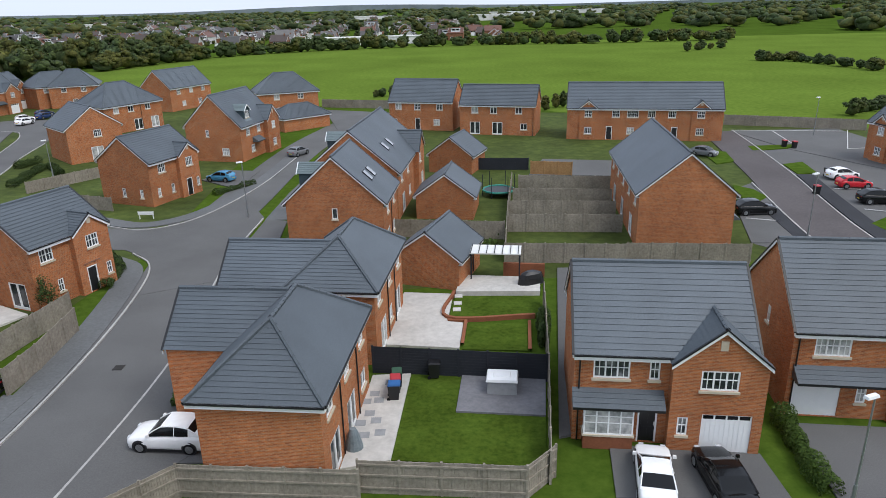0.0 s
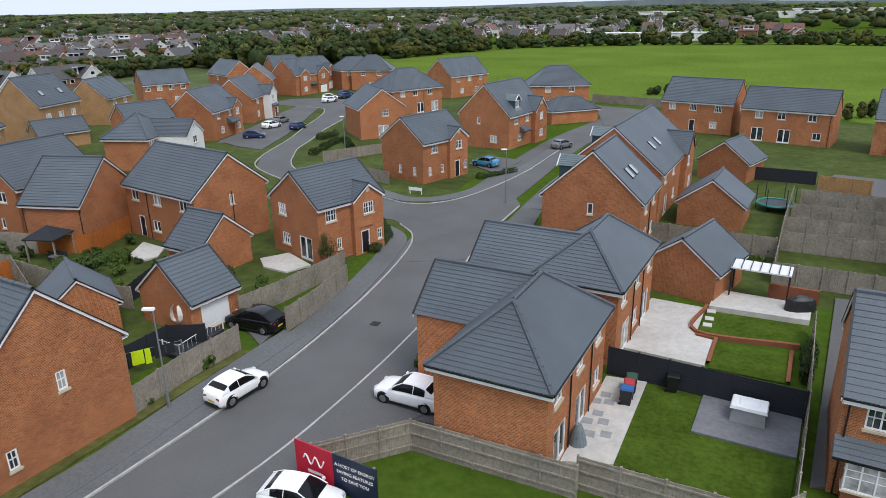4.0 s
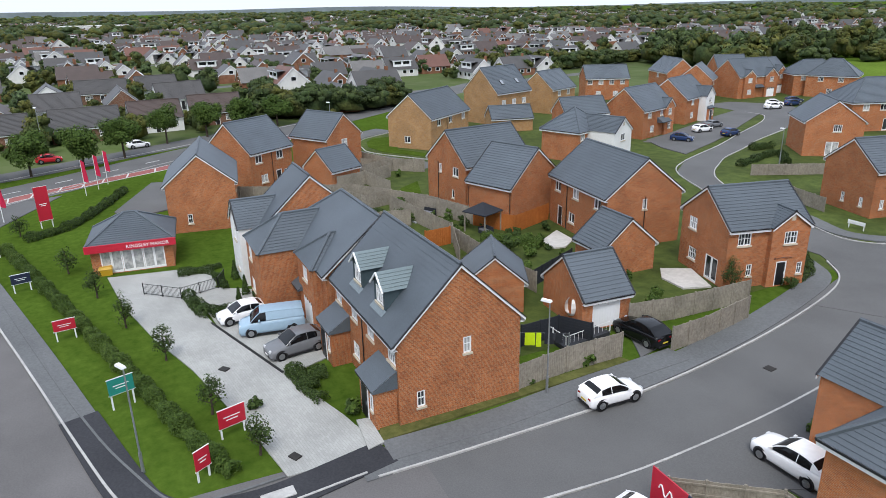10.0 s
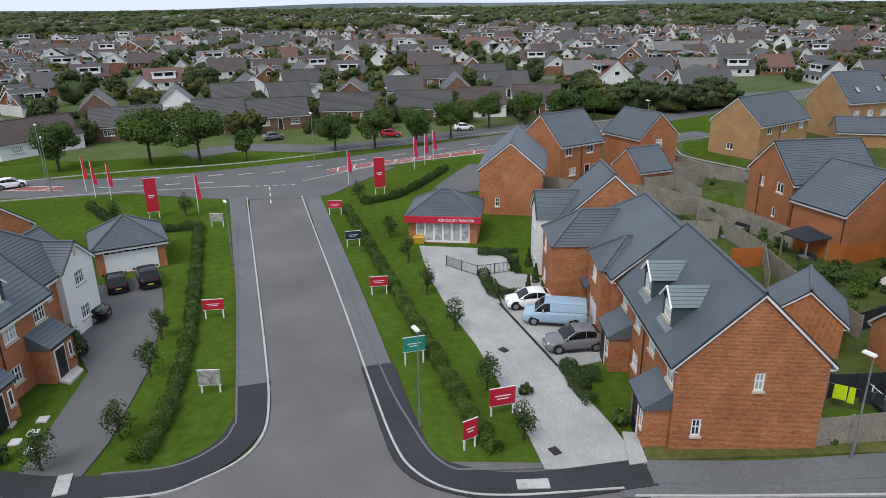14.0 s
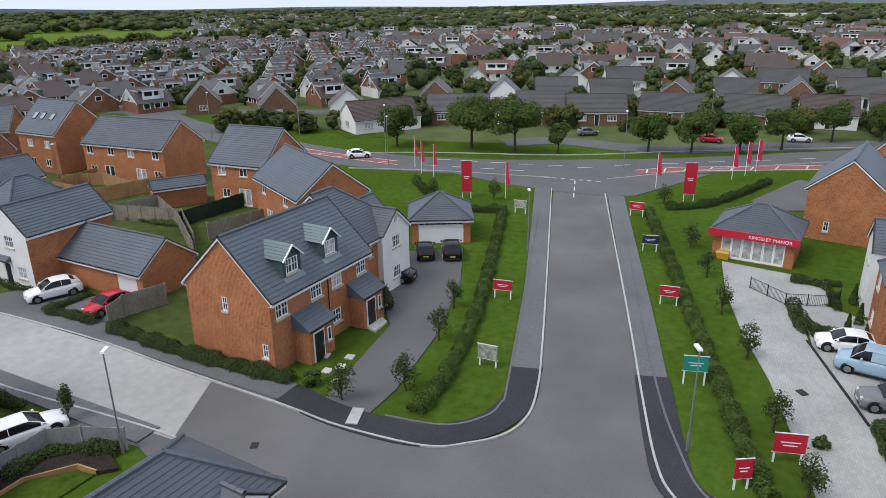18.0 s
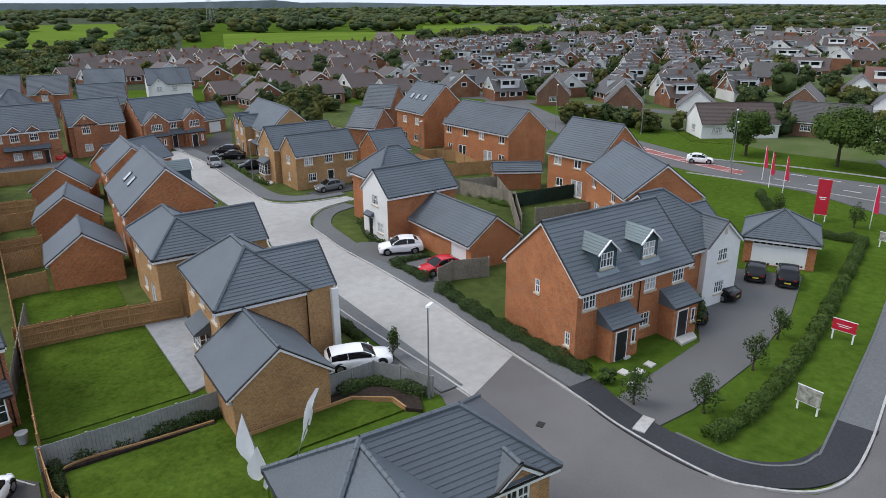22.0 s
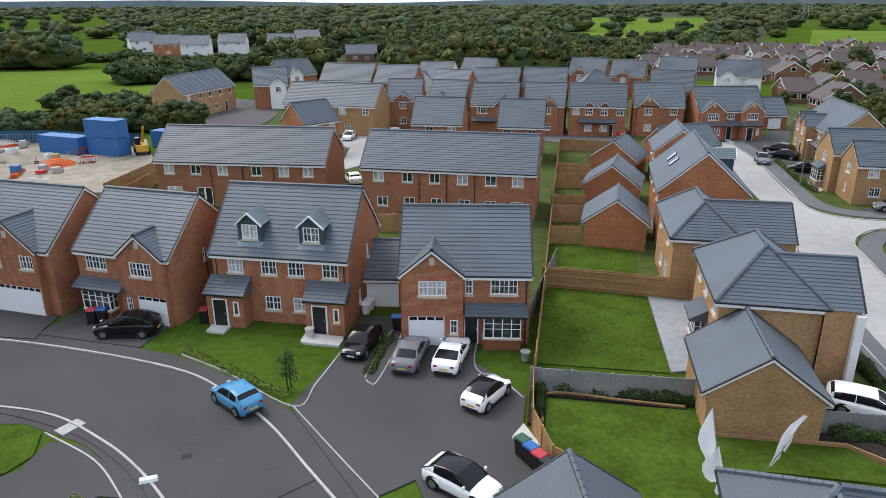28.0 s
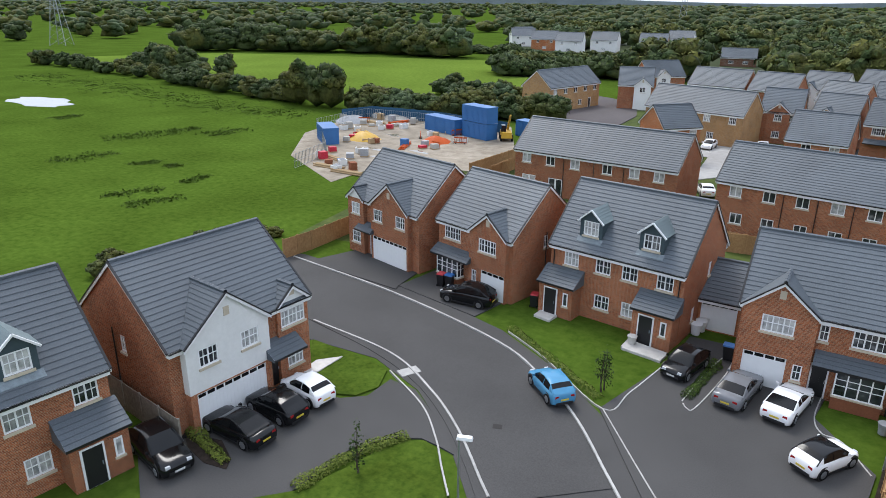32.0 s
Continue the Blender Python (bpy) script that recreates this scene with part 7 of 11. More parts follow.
def wheelie_bin(x, y, rot, lid, label):
    root = thing("wheelie_bin", pose(x, y, 0.07, 0, 0, rot), label, "bin", "wheelie bins")
    b = Mesh()
    p = [(-0.24, -0.26, 0.05), (0.24, -0.26, 0.05), (0.24, 0.26, 0.05), (-0.24, 0.26, 0.05), (-0.29, -0.34, 0.98), (0.29, -0.34, 0.98), (0.29, 0.34, 0.98), (-0.29, 0.34, 0.98)]
    for q in ((3, 2, 1, 0), (4, 5, 6, 7), (0, 1, 5, 4), (1, 2, 6, 5), (2, 3, 7, 6), (3, 0, 4, 7)):
        b.poly([p[i] for i in q])
    part("body", b, BLACK, root)
    t = Mesh()
    t.box(-0.31, -0.38, 0.98, 0.31, 0.34, 1.07, 0, 0.04)
    part("lid", t, lid, root)
    for s in (-0.25, 0.25):
        w = Mesh()
        w.tube((s - 0.03, 0.3, 0.1), (s + 0.03, 0.3, 0.1), 0.1, None, 10)
        part("wheel", w, TYRE, root)

# ---- fences ----
fence([(-15.8, 22.4), (-12.3, 25.8), (-4, 25.1)], OLDWOOD, 1.8, "weathered close-boarded timber fence", rails=True)
fence([(-4.1, 25.8), (3.5, 25.1), (5, 26.6)], OLDWOOD, 1.8, "weathered close-boarded timber fence", rails=True)
fence([(-4.7, 62.6), (5.8, 61.1)], OLDWOOD, 1.8, "weathered close-boarded timber fence")
fence([(5.3, 55), (15.4, 54)], OLDWOOD, 1.8, "weathered close-boarded timber fence")
fence([(15.6, 54.3), (25.6, 53.3)], OLDWOOD, 1.8, "weathered close-boarded timber fence")
fence([(8.5, 80.5), (6.8, 68), (5.3, 55)], OLDWOOD, 1.8, "weathered close-boarded timber fence")
fence([(9.2, 79.3), (19.7, 77.7)], OLDWOOD, 1.8, "weathered close-boarded timber fence")
fence([(7.9, 73.3), (18.4, 71.8)], OLDWOOD, 1.8, "weathered close-boarded timber fence")
fence([(7, 68.2), (17.7, 67.1)], OLDWOOD, 1.8, "weathered close-boarded timber fence")
fence([(6.4, 63.4), (17.2, 62.4)], OLDWOOD, 1.8, "weathered close-boarded timber fence")
fence([(-4.4, 36.7), (5.9, 35.2)], ANTHRA, 1.8, "smooth anthracite garden screen fence")
fence([(7.3, 46), (6, 35.2), (4.7, 26.1)], OLDWOOD, 1.8, "weathered close-boarded timber fence")
fence([(4.9, 90.2), (11.6, 89.5)], ANTHRA, 1.6, "dark grey garden screen fence")
fence([(-29.8, 35.4), (-28.7, 39), (-27.5, 46.2)], OLDWOOD, 1.8, "weathered close-boarded timber fence")
fence([(-27.6, 23.4), (-27.6, 27.3), (-27, 31.6)], OLDWOOD, 1.8, "weathered close-boarded timber fence")
fence([(-31.9, 27.2), (-31.6, 30.3), (-29.4, 31.3)], ANTHRA, 1.6, "dark grey slatted garden fence")
fence([(-51.5, 82.7), (-49, 86.4), (-46, 90.9)], OLDWOOD, 1.5, "weathered close-boarded timber fence")
fence([(-40.9, 52.6), (-42.1, 50)], ANTHRA, 1.7, "dark grey garden gate fence")
fence([(-43.1, 76.2), (-36.9, 73.9)], OLDWOOD, 1.6, "weathered close-boarded timber fence")
fence([(-76.8, 29), (-73.8, 35.1), (-63.7, 39.7), (-57.1, 40.8)], OLDWOOD, 1.8, "weathered close-boarded timber fence")
fence([(-55.9, 40.6), (-51.4, 42.5), (-52.8, 48.2)], ORANGEWOOD, 1.8, "bright orange stained timber fence")
fence([(-52.6, 32.5), (-52.4, 35.2)], ORANGEWOOD, 1.8, "bright orange stained timber fence")
fence([(-58.0, -119.0), (-70, -107.9), (-68.6, -100), (-67.4, -92.8), (-66, -88)], OLDWOOD, 1.8, "orange brown close-boarded timber fence")
fence([(-58.5, -103.5), (-68.6, -100.4)], OLDWOOD, 1.8, "orange brown close-boarded timber fence")
fence([(-53, 35.6), (-46.8, 34.6), (-40.3, 34.1), (-38.4, 34.1)], OLDWOOD, 1.8, "weathered close-boarded timber fence")
fence([(-68, 33.6), (-68.4, 37.7), (-56, 40.7)], OLDWOOD, 1.8, "weathered close-boarded timber fence")
fence([(-63, 27.4), (-61.3, 31.4), (-59.9, 35.2)], OLDWOOD, 1.8, "weathered close-boarded timber fence")
fence([(-70.8, 27.5), (-69.5, 29.7)], OLDWOOD, 1.6, "weathered close-boarded timber fence")
fence([(-78.3, 35.4), (-78.8, 39.6), (-80.4, 44.2)], OLDWOOD, 1.8, "weathered close-boarded timber fence")
fence([(-86.4, 42.9), (-81.3, 44.8)], OLDWOOD, 1.8, "weathered close-boarded timber fence")
fence([(-81.9, 22.3), (-76.8, 29)], OLDWOOD, 1.8, "weathered close-boarded timber fence")
fence([(-41.4, 40.8), (-39.3, 34.3)], ANTHRA, 1.5, "dark grey garden fence")
fence([(-79.8, 39.7), (-72.1, 39.6)], OLDWOOD, 1.8, "weathered close-boarded timber fence")
fence([(-66.3, 36.3), (-53.2, 36), (-46.6, 32.3)], OLDWOOD, 1.8, "weathered close-boarded timber fence")
fence([(-6.9, -48.9), (-12.1, -47.8), (-17.3, -46.2)], NEWWOOD, 1.8, "fresh orange timber panel fence", rails=True)
fence([(-8.7, -59.2), (-11.5, -59)], NEWWOOD, 1.8, "fresh orange timber panel fence")
fence([(-9.8, -66), (-12.7, -65.7)], NEWWOOD, 1.8, "fresh orange timber panel fence")
fence([(-11.9, -79.5), (-15.3, -79.3)], NEWWOOD, 1.8, "fresh orange timber panel fence")
fence([(-15.5, -101.8), (-10.6, -71.4), (-7.2, -49.5), (-4.8, -34.4)], NEWWOOD, 1.8, "fresh orange timber panel fence")
fence([(-4.5, -33.5), (-9, -32.8), (-13.4, -32.3)], GREYWOOD, 1.6, "pale grey painted timber fence")
fence([(-19.2, -29.6), (-22.2, -29.2), (-23, -27.6), (-23.6, -25.3)], GREYWOOD, 1.4, "pale grey painted timber fence")
fence([(-4.6, -33.4), (-4.2, -29.5), (-4.8, -26.3), (-6.7, -24.4)], NEWWOOD, 1.5, "fresh orange timber panel fence")
fence([(-15.5, -101.8), (-25.9, -99.3)], NEWWOOD, 1.8, "fresh orange timber panel fence")
fence([(7.9, -63.5), (4.4, -62.7)], NEWWOOD, 1.7, "fresh orange timber panel fence")
fence([(-63.5, -72.9), (-62.1, -64.9), (-69.6, -61.5), (-73.8, -64.9)], NEWWOOD, 1.8, "fresh orange timber panel fence")
fence([(-66.5, -92.3), (-70.4, -88.5)], NEWWOOD, 1.8, "fresh orange timber panel fence")
fence([(-63.5, -72.9), (-71.3, -73.4)], NEWWOOD, 1.8, "fresh orange timber panel fence")
fence([(-66.7, -75.2), (-69.6, -70.9), (-66.5, -63)], NEWWOOD, 1.7, "fresh orange timber panel fence")
fence([(-57.1, -57.3), (-57.8, -48.8), (-51.6, -42.5)], OLDWOOD, 1.8, "weathered close-boarded timber fence")
fence([(-57.1, -48.6), (-66.8, -46.3)], GREENDARK, 1.7, "dark green boarded garden fence")
fence([(-54.3, -42.9), (-60.8, -40.2)], OLDWOOD, 1.8, "weathered close-boarded timber fence")
fence([(-35, -37.2), (-37.1, -37.7), (-40, -36.2)], OLDWOOD, 1.8, "weathered close-boarded timber fence")
fence([(-56.6, -58), (-61.8, -55.3), (-56.5, -48.2), (-49.1, -40.6)], OLDWOOD, 1.8, "weathered close-boarded timber fence")
fence([(-26.2, 154.8), (-10.7, 150.1)], OLDWOOD, 1.8, "weathered close-boarded timber fence")
fence([(50, 120.6), (59.7, 116.6), (70, 112)], OLDWOOD, 1.8, "weathered close-boarded timber fence")
fence([(11.6, 86.8), (16.7, 85.6)], NEWWOOD, 1.8, "fresh orange timber panel fence")
fence([(40.3, -40), (39.8, -43.1), (39.7, -48.9)], NEWWOOD, 1.8, "weathered close-boarded timber fence")
fence([(33.3, -18.2), (25.9, -17.1)], OLDWOOD, 1.8, "weathered close-boarded timber fence")
fence([(38, -72), (37.2, -79.2)], NEWWOOD, 1.8, "fresh orange timber panel fence")
fence([(39.6, -86.3), (40.7, -74.7)], NEWWOOD, 1.8, "fresh orange timber panel fence", rails=True)
fence([(37.6, -81.7), (37.4, -72.7)], NEWWOOD, 1.8, "fresh orange timber panel fence", rails=True)
fence([(32.6, -78.8), (31.2, -71.4)], NEWWOOD, 1.8, "fresh orange timber panel fence", rails=True)
fence([(28.4, -77.1), (29.7, -70.4)], NEWWOOD, 1.8, "fresh orange timber panel fence", rails=True)
fence([(-13.1, -85.6), (-17.0, -84.4)], NEWWOOD, 1.8, "fresh orange timber panel fence", rails=True)
fence([(-10.3, -70.2), (-13.8, -69.5)], NEWWOOD, 1.8, "fresh orange timber panel fence", rails=True)
fence([(7.6, -62.5), (4.3, -62.9)], NEWWOOD, 1.8, "fresh orange timber panel fence")
fence([(19.5, -45.5), (18.9, -47)], NEWWOOD, 1.8, "fresh orange timber panel fence")
fence([(-5.1, -41.6), (-6.3, -45.6), (-8.5, -52.9)], OLDWOOD, 1.8, "weathered close-boarded timber fence")
fence([(-25.6, 34.9), (-25.4, 38), (-25.7, 43.4)], OLDWOOD, 1.8, "weathered close-boarded timber fence")
fence([(-79.7, 32), (-68.9, 34.1)], OLDWOOD, 1.6, "weathered close-boarded timber fence")
fence([(-81, 37.6), (-82.5, 41.6), (-83.4, 46.4), (-80, 49.5)], OLDWOOD, 1.8, "weathered close-boarded timber fence")
fence([(-83.4, 46.4), (-95.5, 43.8), (-99, 44.2)], OLDWOOD, 1.8, "weathered close-boarded timber fence")

# ---- hedges ----
hedge([(-76.4, -1.2), (-61.1, 1.4), (-48, 3.5), (-37.5, 5.2), (-31.3, 6.2), (-29.5, 6.8)], 1.3, 1.0, "young green hedge on a wire fence")
hedge([(-72.1, -16.8), (-56.6, -14), (-43.9, -12), (-34.5, -11.4), (-31.3, -11.9)], 1.3, 1.0, "young green hedge on a wire fence")
hedge([(-82.6, -31.3), (-75.8, -26.6), (-71.8, -20.9), (-72.4, -16.4)], 1.2, 1.0, "clipped dark green hedge")
hedge([(-78.5, 0.6), (-80.8, 4.8), (-87.1, 8.9), (-94.6, 12.9)], 1.2, 1.0, "clipped dark green hedge")
hedge([(-35, -37), (-33.7, -31.1), (-32.9, -25.9), (-32.4, -20.4)], 1.5, 0.9, "dark green shrub hedge under a brick gable")
hedge([(-52.6, 10.7), (-50.1, 11.5), (-48.7, 13.5), (-49.3, 15.1)], 1.0, 0.7, "clipped dark green hedge")
hedge([(-59.4, 11.1), (-58.4, 13.6), (-53.8, 13.7)], 0.9, 0.6, "clipped dark green hedge")
hedge([(-37.9, 13), (-34.7, 13.4)], 1.2, 0.8, "clipped dark green hedge")
hedge([(-44.5, 12.7), (-44, 15.2)], 1.0, 0.6, "clipped dark green hedge")
hedge([(-5.7, -33.7), (-9, -33.1), (-13.4, -32.2)], 1.0, 0.9, "dark planted border along the fence")
hedge([(-19.5, -29.1), (-21.9, -28.6), (-23.2, -25.5)], 1.0, 0.9, "dark planted border along the fence")
hedge([(-5.1, -34), (-4.7, -30.6)], 0.8, 0.7, "clipped dark green hedge")
hedge([(-25.3, -38), (-24.9, -34.9)], 0.8, 0.5, "clipped dark green hedge")
hedge([(-41.6, -56.6), (-38.7, -50.8), (-39.2, -48.7)], 1.2, 0.6, "clipped dark green hedge")
hedge([(-35.5, -44.1), (-39.5, -43.3)], 1.0, 0.7, "clipped dark green hedge")
hedge([(17.6, -38.1), (14, -35.7), (9.4, -32.5)], 0.8, 0.3, "low yellow green planting strip")
hedge([(5.2, -35.1), (4.3, -39.9)], 0.8, 0.3, "clipped dark green hedge")
hedge([(26.7, -18.4), (23.1, -17.4)], 0.9, 0.5, "low yellow green planting strip")
hedge([(19, -17.7), (18.3, -21), (16.8, -23.8)], 0.9, 0.5, "low yellow green planting strip")
hedge([(21.6, -39.7), (20.2, -42.3)], 0.9, 0.5, "low yellow green planting strip")
hedge([(17.6, 31), (17, 26.8), (17, 24.7)], 1.2, 1.2, "rough green shrubs along a wall")
hedge([(-30.8, 58.8), (-28.2, 55.8), (-27.2, 50.7)], 1.2, 0.9, "clipped dark green hedge")
hedge([(6.8, 42.7), (6.3, 39.1)], 1.0, 1.6, "clipped dark green hedge")
hedge([(-55.5, 86), (-57.1, 97.7), (-52.3, 92.3)], 1.4, 1.0, "clipped dark green hedge")
hedge([(-61.2, 97.2), (-60.3, 101.6)], 1.5, 1.2, "clipped dark green hedge")
hedge([(-27.4, 79.8), (-23.8, 85)], 1.0, 0.8, "clipped dark green hedge")
hedge([(-25.1, -36.8), (-24.8, -34)], 1.0, 0.8, "clipped dark green hedge")
hedge([(4.4, -40.7), (5.1, -35.4)], 0.7, 0.3, "low heather like planting strip")
hedge([(-35.4, -38.7), (-35.9, -43.8)], 1.2, 0.8, "clipped dark green hedge")
hedge([(-37.8, 13), (-35, 12.8), (-33.1, 13.2)], 1.0, 0.7, "clipped dark green hedge")
hedge([(-51.2, 15.4), (-48.3, 15.5), (-46.3, 17.4)], 1.0, 0.8, "clipped dark green hedge")
hedge([(-54.4, 10.7), (-51.4, 10.5), (-49.2, 11.1), (-49.8, 13.1)], 1.1, 0.8, "clipped dark green hedge")
hedge([(-59.8, 11.2), (-59.2, 12.9), (-59.5, 14.9)], 0.9, 0.7, "clipped dark green hedge")
hedge([(-70.3, 26.2), (-69.2, 31.2), (-63.8, 34.8)], 1.0, 1.0, "clipped dark green hedge")
hedge([(-50.9, 37.8), (-49.3, 40), (-46.1, 41.5)], 1.4, 1.2, "mixed garden shrubs in a border")
hedge([(-62.5, 34.8), (-59.5, 38)], 1.4, 1.3, "mixed garden shrubs in a border")
hedge([(-58.4, -56.5), (-57.6, -48.2)], 2.5, 0.6, "rough overgrown garden plants")
hedge([(2.4, 59.6), (4.9, 58.6)], 1.2, 1.0, "mixed garden shrubs in a border")
hedge([(-36.3, 13.5), (-36.1, 14.7)], 1.2, 0.8, "clipped dark green hedge")

# ---- cars ----
car((-12.1, 29.6), (-16.0, 30.0), "suv", CAR_WHITE, "white sport utility car parked beside a house")
car((-24.0, 25.4), (-23.4, 28.8), "hatch", CAR_WHITE, "white hatchback parked at the kerb")
car((-16.6, 20.2), (-13.6, 20.5), "hatch", CAR_WHITE, "white hatchback parked by the fence")
car((-26.5, 34.6), (-29.5, 34.7), "suv", CAR_BLACK, "black sport utility car on a drive")
car((-26.5, 86.3), (-30.7, 87.6), "hatch", CAR_BLUE, "bright blue hatchback on a drive")
car((-43.6, 16.2), (-44.9, 12.1), "van", CAR_SILVERBLUE, "pale blue panel van on block paving")
car((-47.3, 14.7), (-47.4, 11.3), "hatch", CAR_WHITE, "white car on block paving")
car((-40.2, 16.1), (-40.2, 12.6), "suv", CAR_GREY, "grey sport utility car on block paving")
car((-55.1, -19.8), (-57.5, -20.8), "hatch", CAR_BLACK, "black car before a garage door")
car((-55.9, -17.5), (-58.5, -18.5), "suv", CAR_BLACK, "black sport utility car before a garage door")
car((-49.9, -19.4), (-49.9, -22.7), "saloon", CAR_BLACK, "black car on a shared drive")
car((-44.4, -19.6), (-45.7, -20.7), "hatch", CAR_BLACK, "dark hatchback in a bay")
car((-39.9, -45.1), (-36.8, -47.0), "suv", CAR_WHITE, "white sport utility car on a drive")
car((-38.8, -39.5), (-36.4, -40.0), "hatch", CAR_RED, "bright red hatchback on a drive")
car((-21.1, -32.1), (-24.1, -30.6), "estate", CAR_WHITE, "white estate car beside a garage")
car((-48.6, -69.6), (-44.5, -70.2), "hatch", CAR_GREY, "silver grey hatchback parked beside the buff house")
car((-54.0, -68.9), (-50.0, -69.3), "suv", CAR_BLACK, "black car parked beside the buff house")
car((-42.9, -95.4), (-41.8, -91.2), "hatch", CAR_GREY, "dark grey hatchback in the concrete street")
car((-49.1, -98.2), (-45.8, -101.3), "suv", CAR_BLACK, "tall black car parked on a drive")
car((-47.9, -94.8), (-44.9, -97.2), "saloon", CAR_BLACK, "black car parked on a drive")
car((-46.9, -87.0), (-43.6, -88.2), "hatch", CAR_BLACK, "dark car parked in a bay")
car((-93.5, -46.4), (-95.0, -43.8), "hatch", CAR_WHITE, "white car on the main road")
car((5.5, -40.1), (6.4, -36.7), "hatch", CAR_BLACK, "black hatchback on dark tarmac")
car((3.1, -34.9), (2.3, -39.1), "saloon", CAR_GREY, "grey saloon on dark tarmac")
car((0.6, -34.8), (-0.4, -39.0), "coupe", CAR_WHITE, "white coupe on dark tarmac")
car((-1.1, -31.2), (-2.7, -33.6), "mini", CAR_WHITE, "small white hatchback with black roof")
car((0.6, -25.6), (-1.6, -24.0), "hatch", CAR_WHITE, "white hatchback with black roof")
car((10.8, -30.6), (13.3, -32.8), "mini", CAR_BLUE, "bright blue hatchback standing in the street")
car((20.9, -40.4), (23.5, -40.3), "suv", CAR_BLACK, "black sport utility car on a drive")
car((28.5, -16.7), (24.0, -15.6), "suv", CAR_BLACK, "black sport utility car on a drive")
car((22.7, -19.4), (26.2, -19.6), "saloon", CAR_BLACK, "black saloon on a shared drive")
car((22.3, -21.8), (25.9, -22.2), "hatch", CAR_BLACK, "black hatchback on a shared drive")
car((22.1, -23.8), (25.4, -24.4), "mini", CAR_WHITE, "small white hatchback on a shared drive")
car((9.1, 24.3), (9.8, 27.5), "saloon", CAR_WHITE, "white saloon on a front drive")
car((12.5, 24.2), (12.5, 27.1), "saloon", CAR_BLACK, "black saloon on a front drive")
car((30.6, 67.3), (33.6, 67.4), "suv", CAR_BLACK, "black sport utility car in a bay")
car((36.5, 96.2), (38.1, 94.8), "hatch", CAR_GREY, "grey car by the houses")
car((45.7, 76.7), (49.5, 76.4), "hatch", CAR_RED, "red and white car in a parking bay")
car((47.0, 80.7), (50.3, 81.0), "hatch", CAR_WHITE, "white car in a parking bay")
car((45.0, 70.3), (48.2, 70.0), "suv", CAR_BLACK, "black car in a parking bay")
car((-87.6, 142.8), (-85.1, 144.6), "hatch", CAR_WHITE, "car parked before the far houses")
car((-87.4, 149.6), (-85.1, 152.4), "hatch", CAR_NAVY, "car parked before the far houses")
car((-22.3, 100.7), (-20.8, 103.8), "hatch", CAR_GREY, "car parked before the far houses")
car((-74.6, 94.3), (-70.4, 96.3), "hatch", CAR_NAVY, "car parked on the side street")
car((-76.2, 102.4), (-75.2, 107.2), "hatch", CAR_WHITE, "car parked on the side street")
car((-77.5, 108.1), (-77.3, 112.3), "hatch", CAR_GREY, "car parked on the side street")
car((-70.5, 103.3), (-70.5, 107.6), "hatch", CAR_NAVY, "car parked on the side street")
car((-84.4, 137.0), (-83.1, 141.0), "hatch", CAR_WHITE, "car parked on the side street")
car((-84.5, 144.6), (-83.4, 148.6), "hatch", CAR_NAVY, "car parked on the side street")
car((-121.5, 4.6), (-121.3, 8.4), "hatch", CAR_RED, "car on the road past the bungalows")
car((-125.1, 18.4), (-125.6, 22.2), "hatch", CAR_WHITE, "car on the road past the bungalows")
car((-121.7, -15.5), (-123.3, -12.5), "hatch", CAR_GREY, "car on the road past the bungalows")
car((20.7, -125.6), (19.6, -130.8), "hatch", CAR_WHITE, "car parked before the brick houses")
car((12.4, -124.4), (12.4, -130.1), "hatch", CAR_WHITE, "car parked before the brick houses")
car((9.8, -124.3), (9.7, -130.1), "hatch", CAR_WHITE, "car parked before the brick houses")
car((-5.2, -119.6), (-5.8, -124.3), "hatch", CAR_BLACK, "car parked before the brick houses")
car((-20.0, -115.1), (-20.7, -119.5), "hatch", CAR_WHITE, "car parked before the brick houses")
car((-22.2, -114.1), (-22.9, -118.4), "hatch", CAR_BLACK, "car parked before the brick houses")
car((-24.9, -113.1), (-25.6, -117.3), "hatch", CAR_BLUE, "car parked before the brick houses")
car((-27.0, -112.0), (-27.7, -116.2), "hatch", CAR_RED, "car parked before the brick houses")
car((17.6, -112.4), (18.0, -108.6), "hatch", CAR_WHITE, "white car before the buff terrace")
car((10.6, -114.2), (10.2, -110.2), "suv", CAR_WHITE, "white car before the buff terrace")
car((12.3, -80.2), (13.6, -83.6), "hatch", CAR_WHITE, "car parked before the brick houses")

# ---- signs, flags and lamps ----
sign_board((-74.9, -3.1), (-74.7, -1.7), 1.6, 0.8, SIGN_RED, "red sales sign on two white posts")
sign_board((-51.4, 0.9), (-51.4, 2.2), 1.6, 0.8, SIGN_RED, "red sales sign on two white posts")
sign_board((-30.0, 5.1), (-30.3, 5.8), 1.8, 1.1, SIGN_RED, "red sales sign on two white posts")
sign_board((-32.9, 7.1), (-33.1, 8.5), 1.8, 1.1, SIGN_RED, "red sales sign on two white posts")
sign_board((-48.8, -11.7), (-48.8, -10.3), 1.6, 0.8, SIGN_RED, "red sales sign on two white posts")
sign_board((-38.0, -9.9), (-37.9, -8.7), 1.6, 1.0, SIGN_PHOTO, "white framed picture sign on posts")
sign_board((-63.5, -1.1), (-63.6, 0.2), 1.6, 0.8, SIGN_NAVY, "navy blue sign on white posts")
sign_board((-72.4, -15.5), (-72.2, -14.2), 1.5, 0.8, SIGN_PHOTO, "white framed picture sign on posts")
sign_board((-39.5, 2.7), (-39.7, 4.0), 2.0, 1.0, SIGN_TEAL, "teal green sign on white posts")
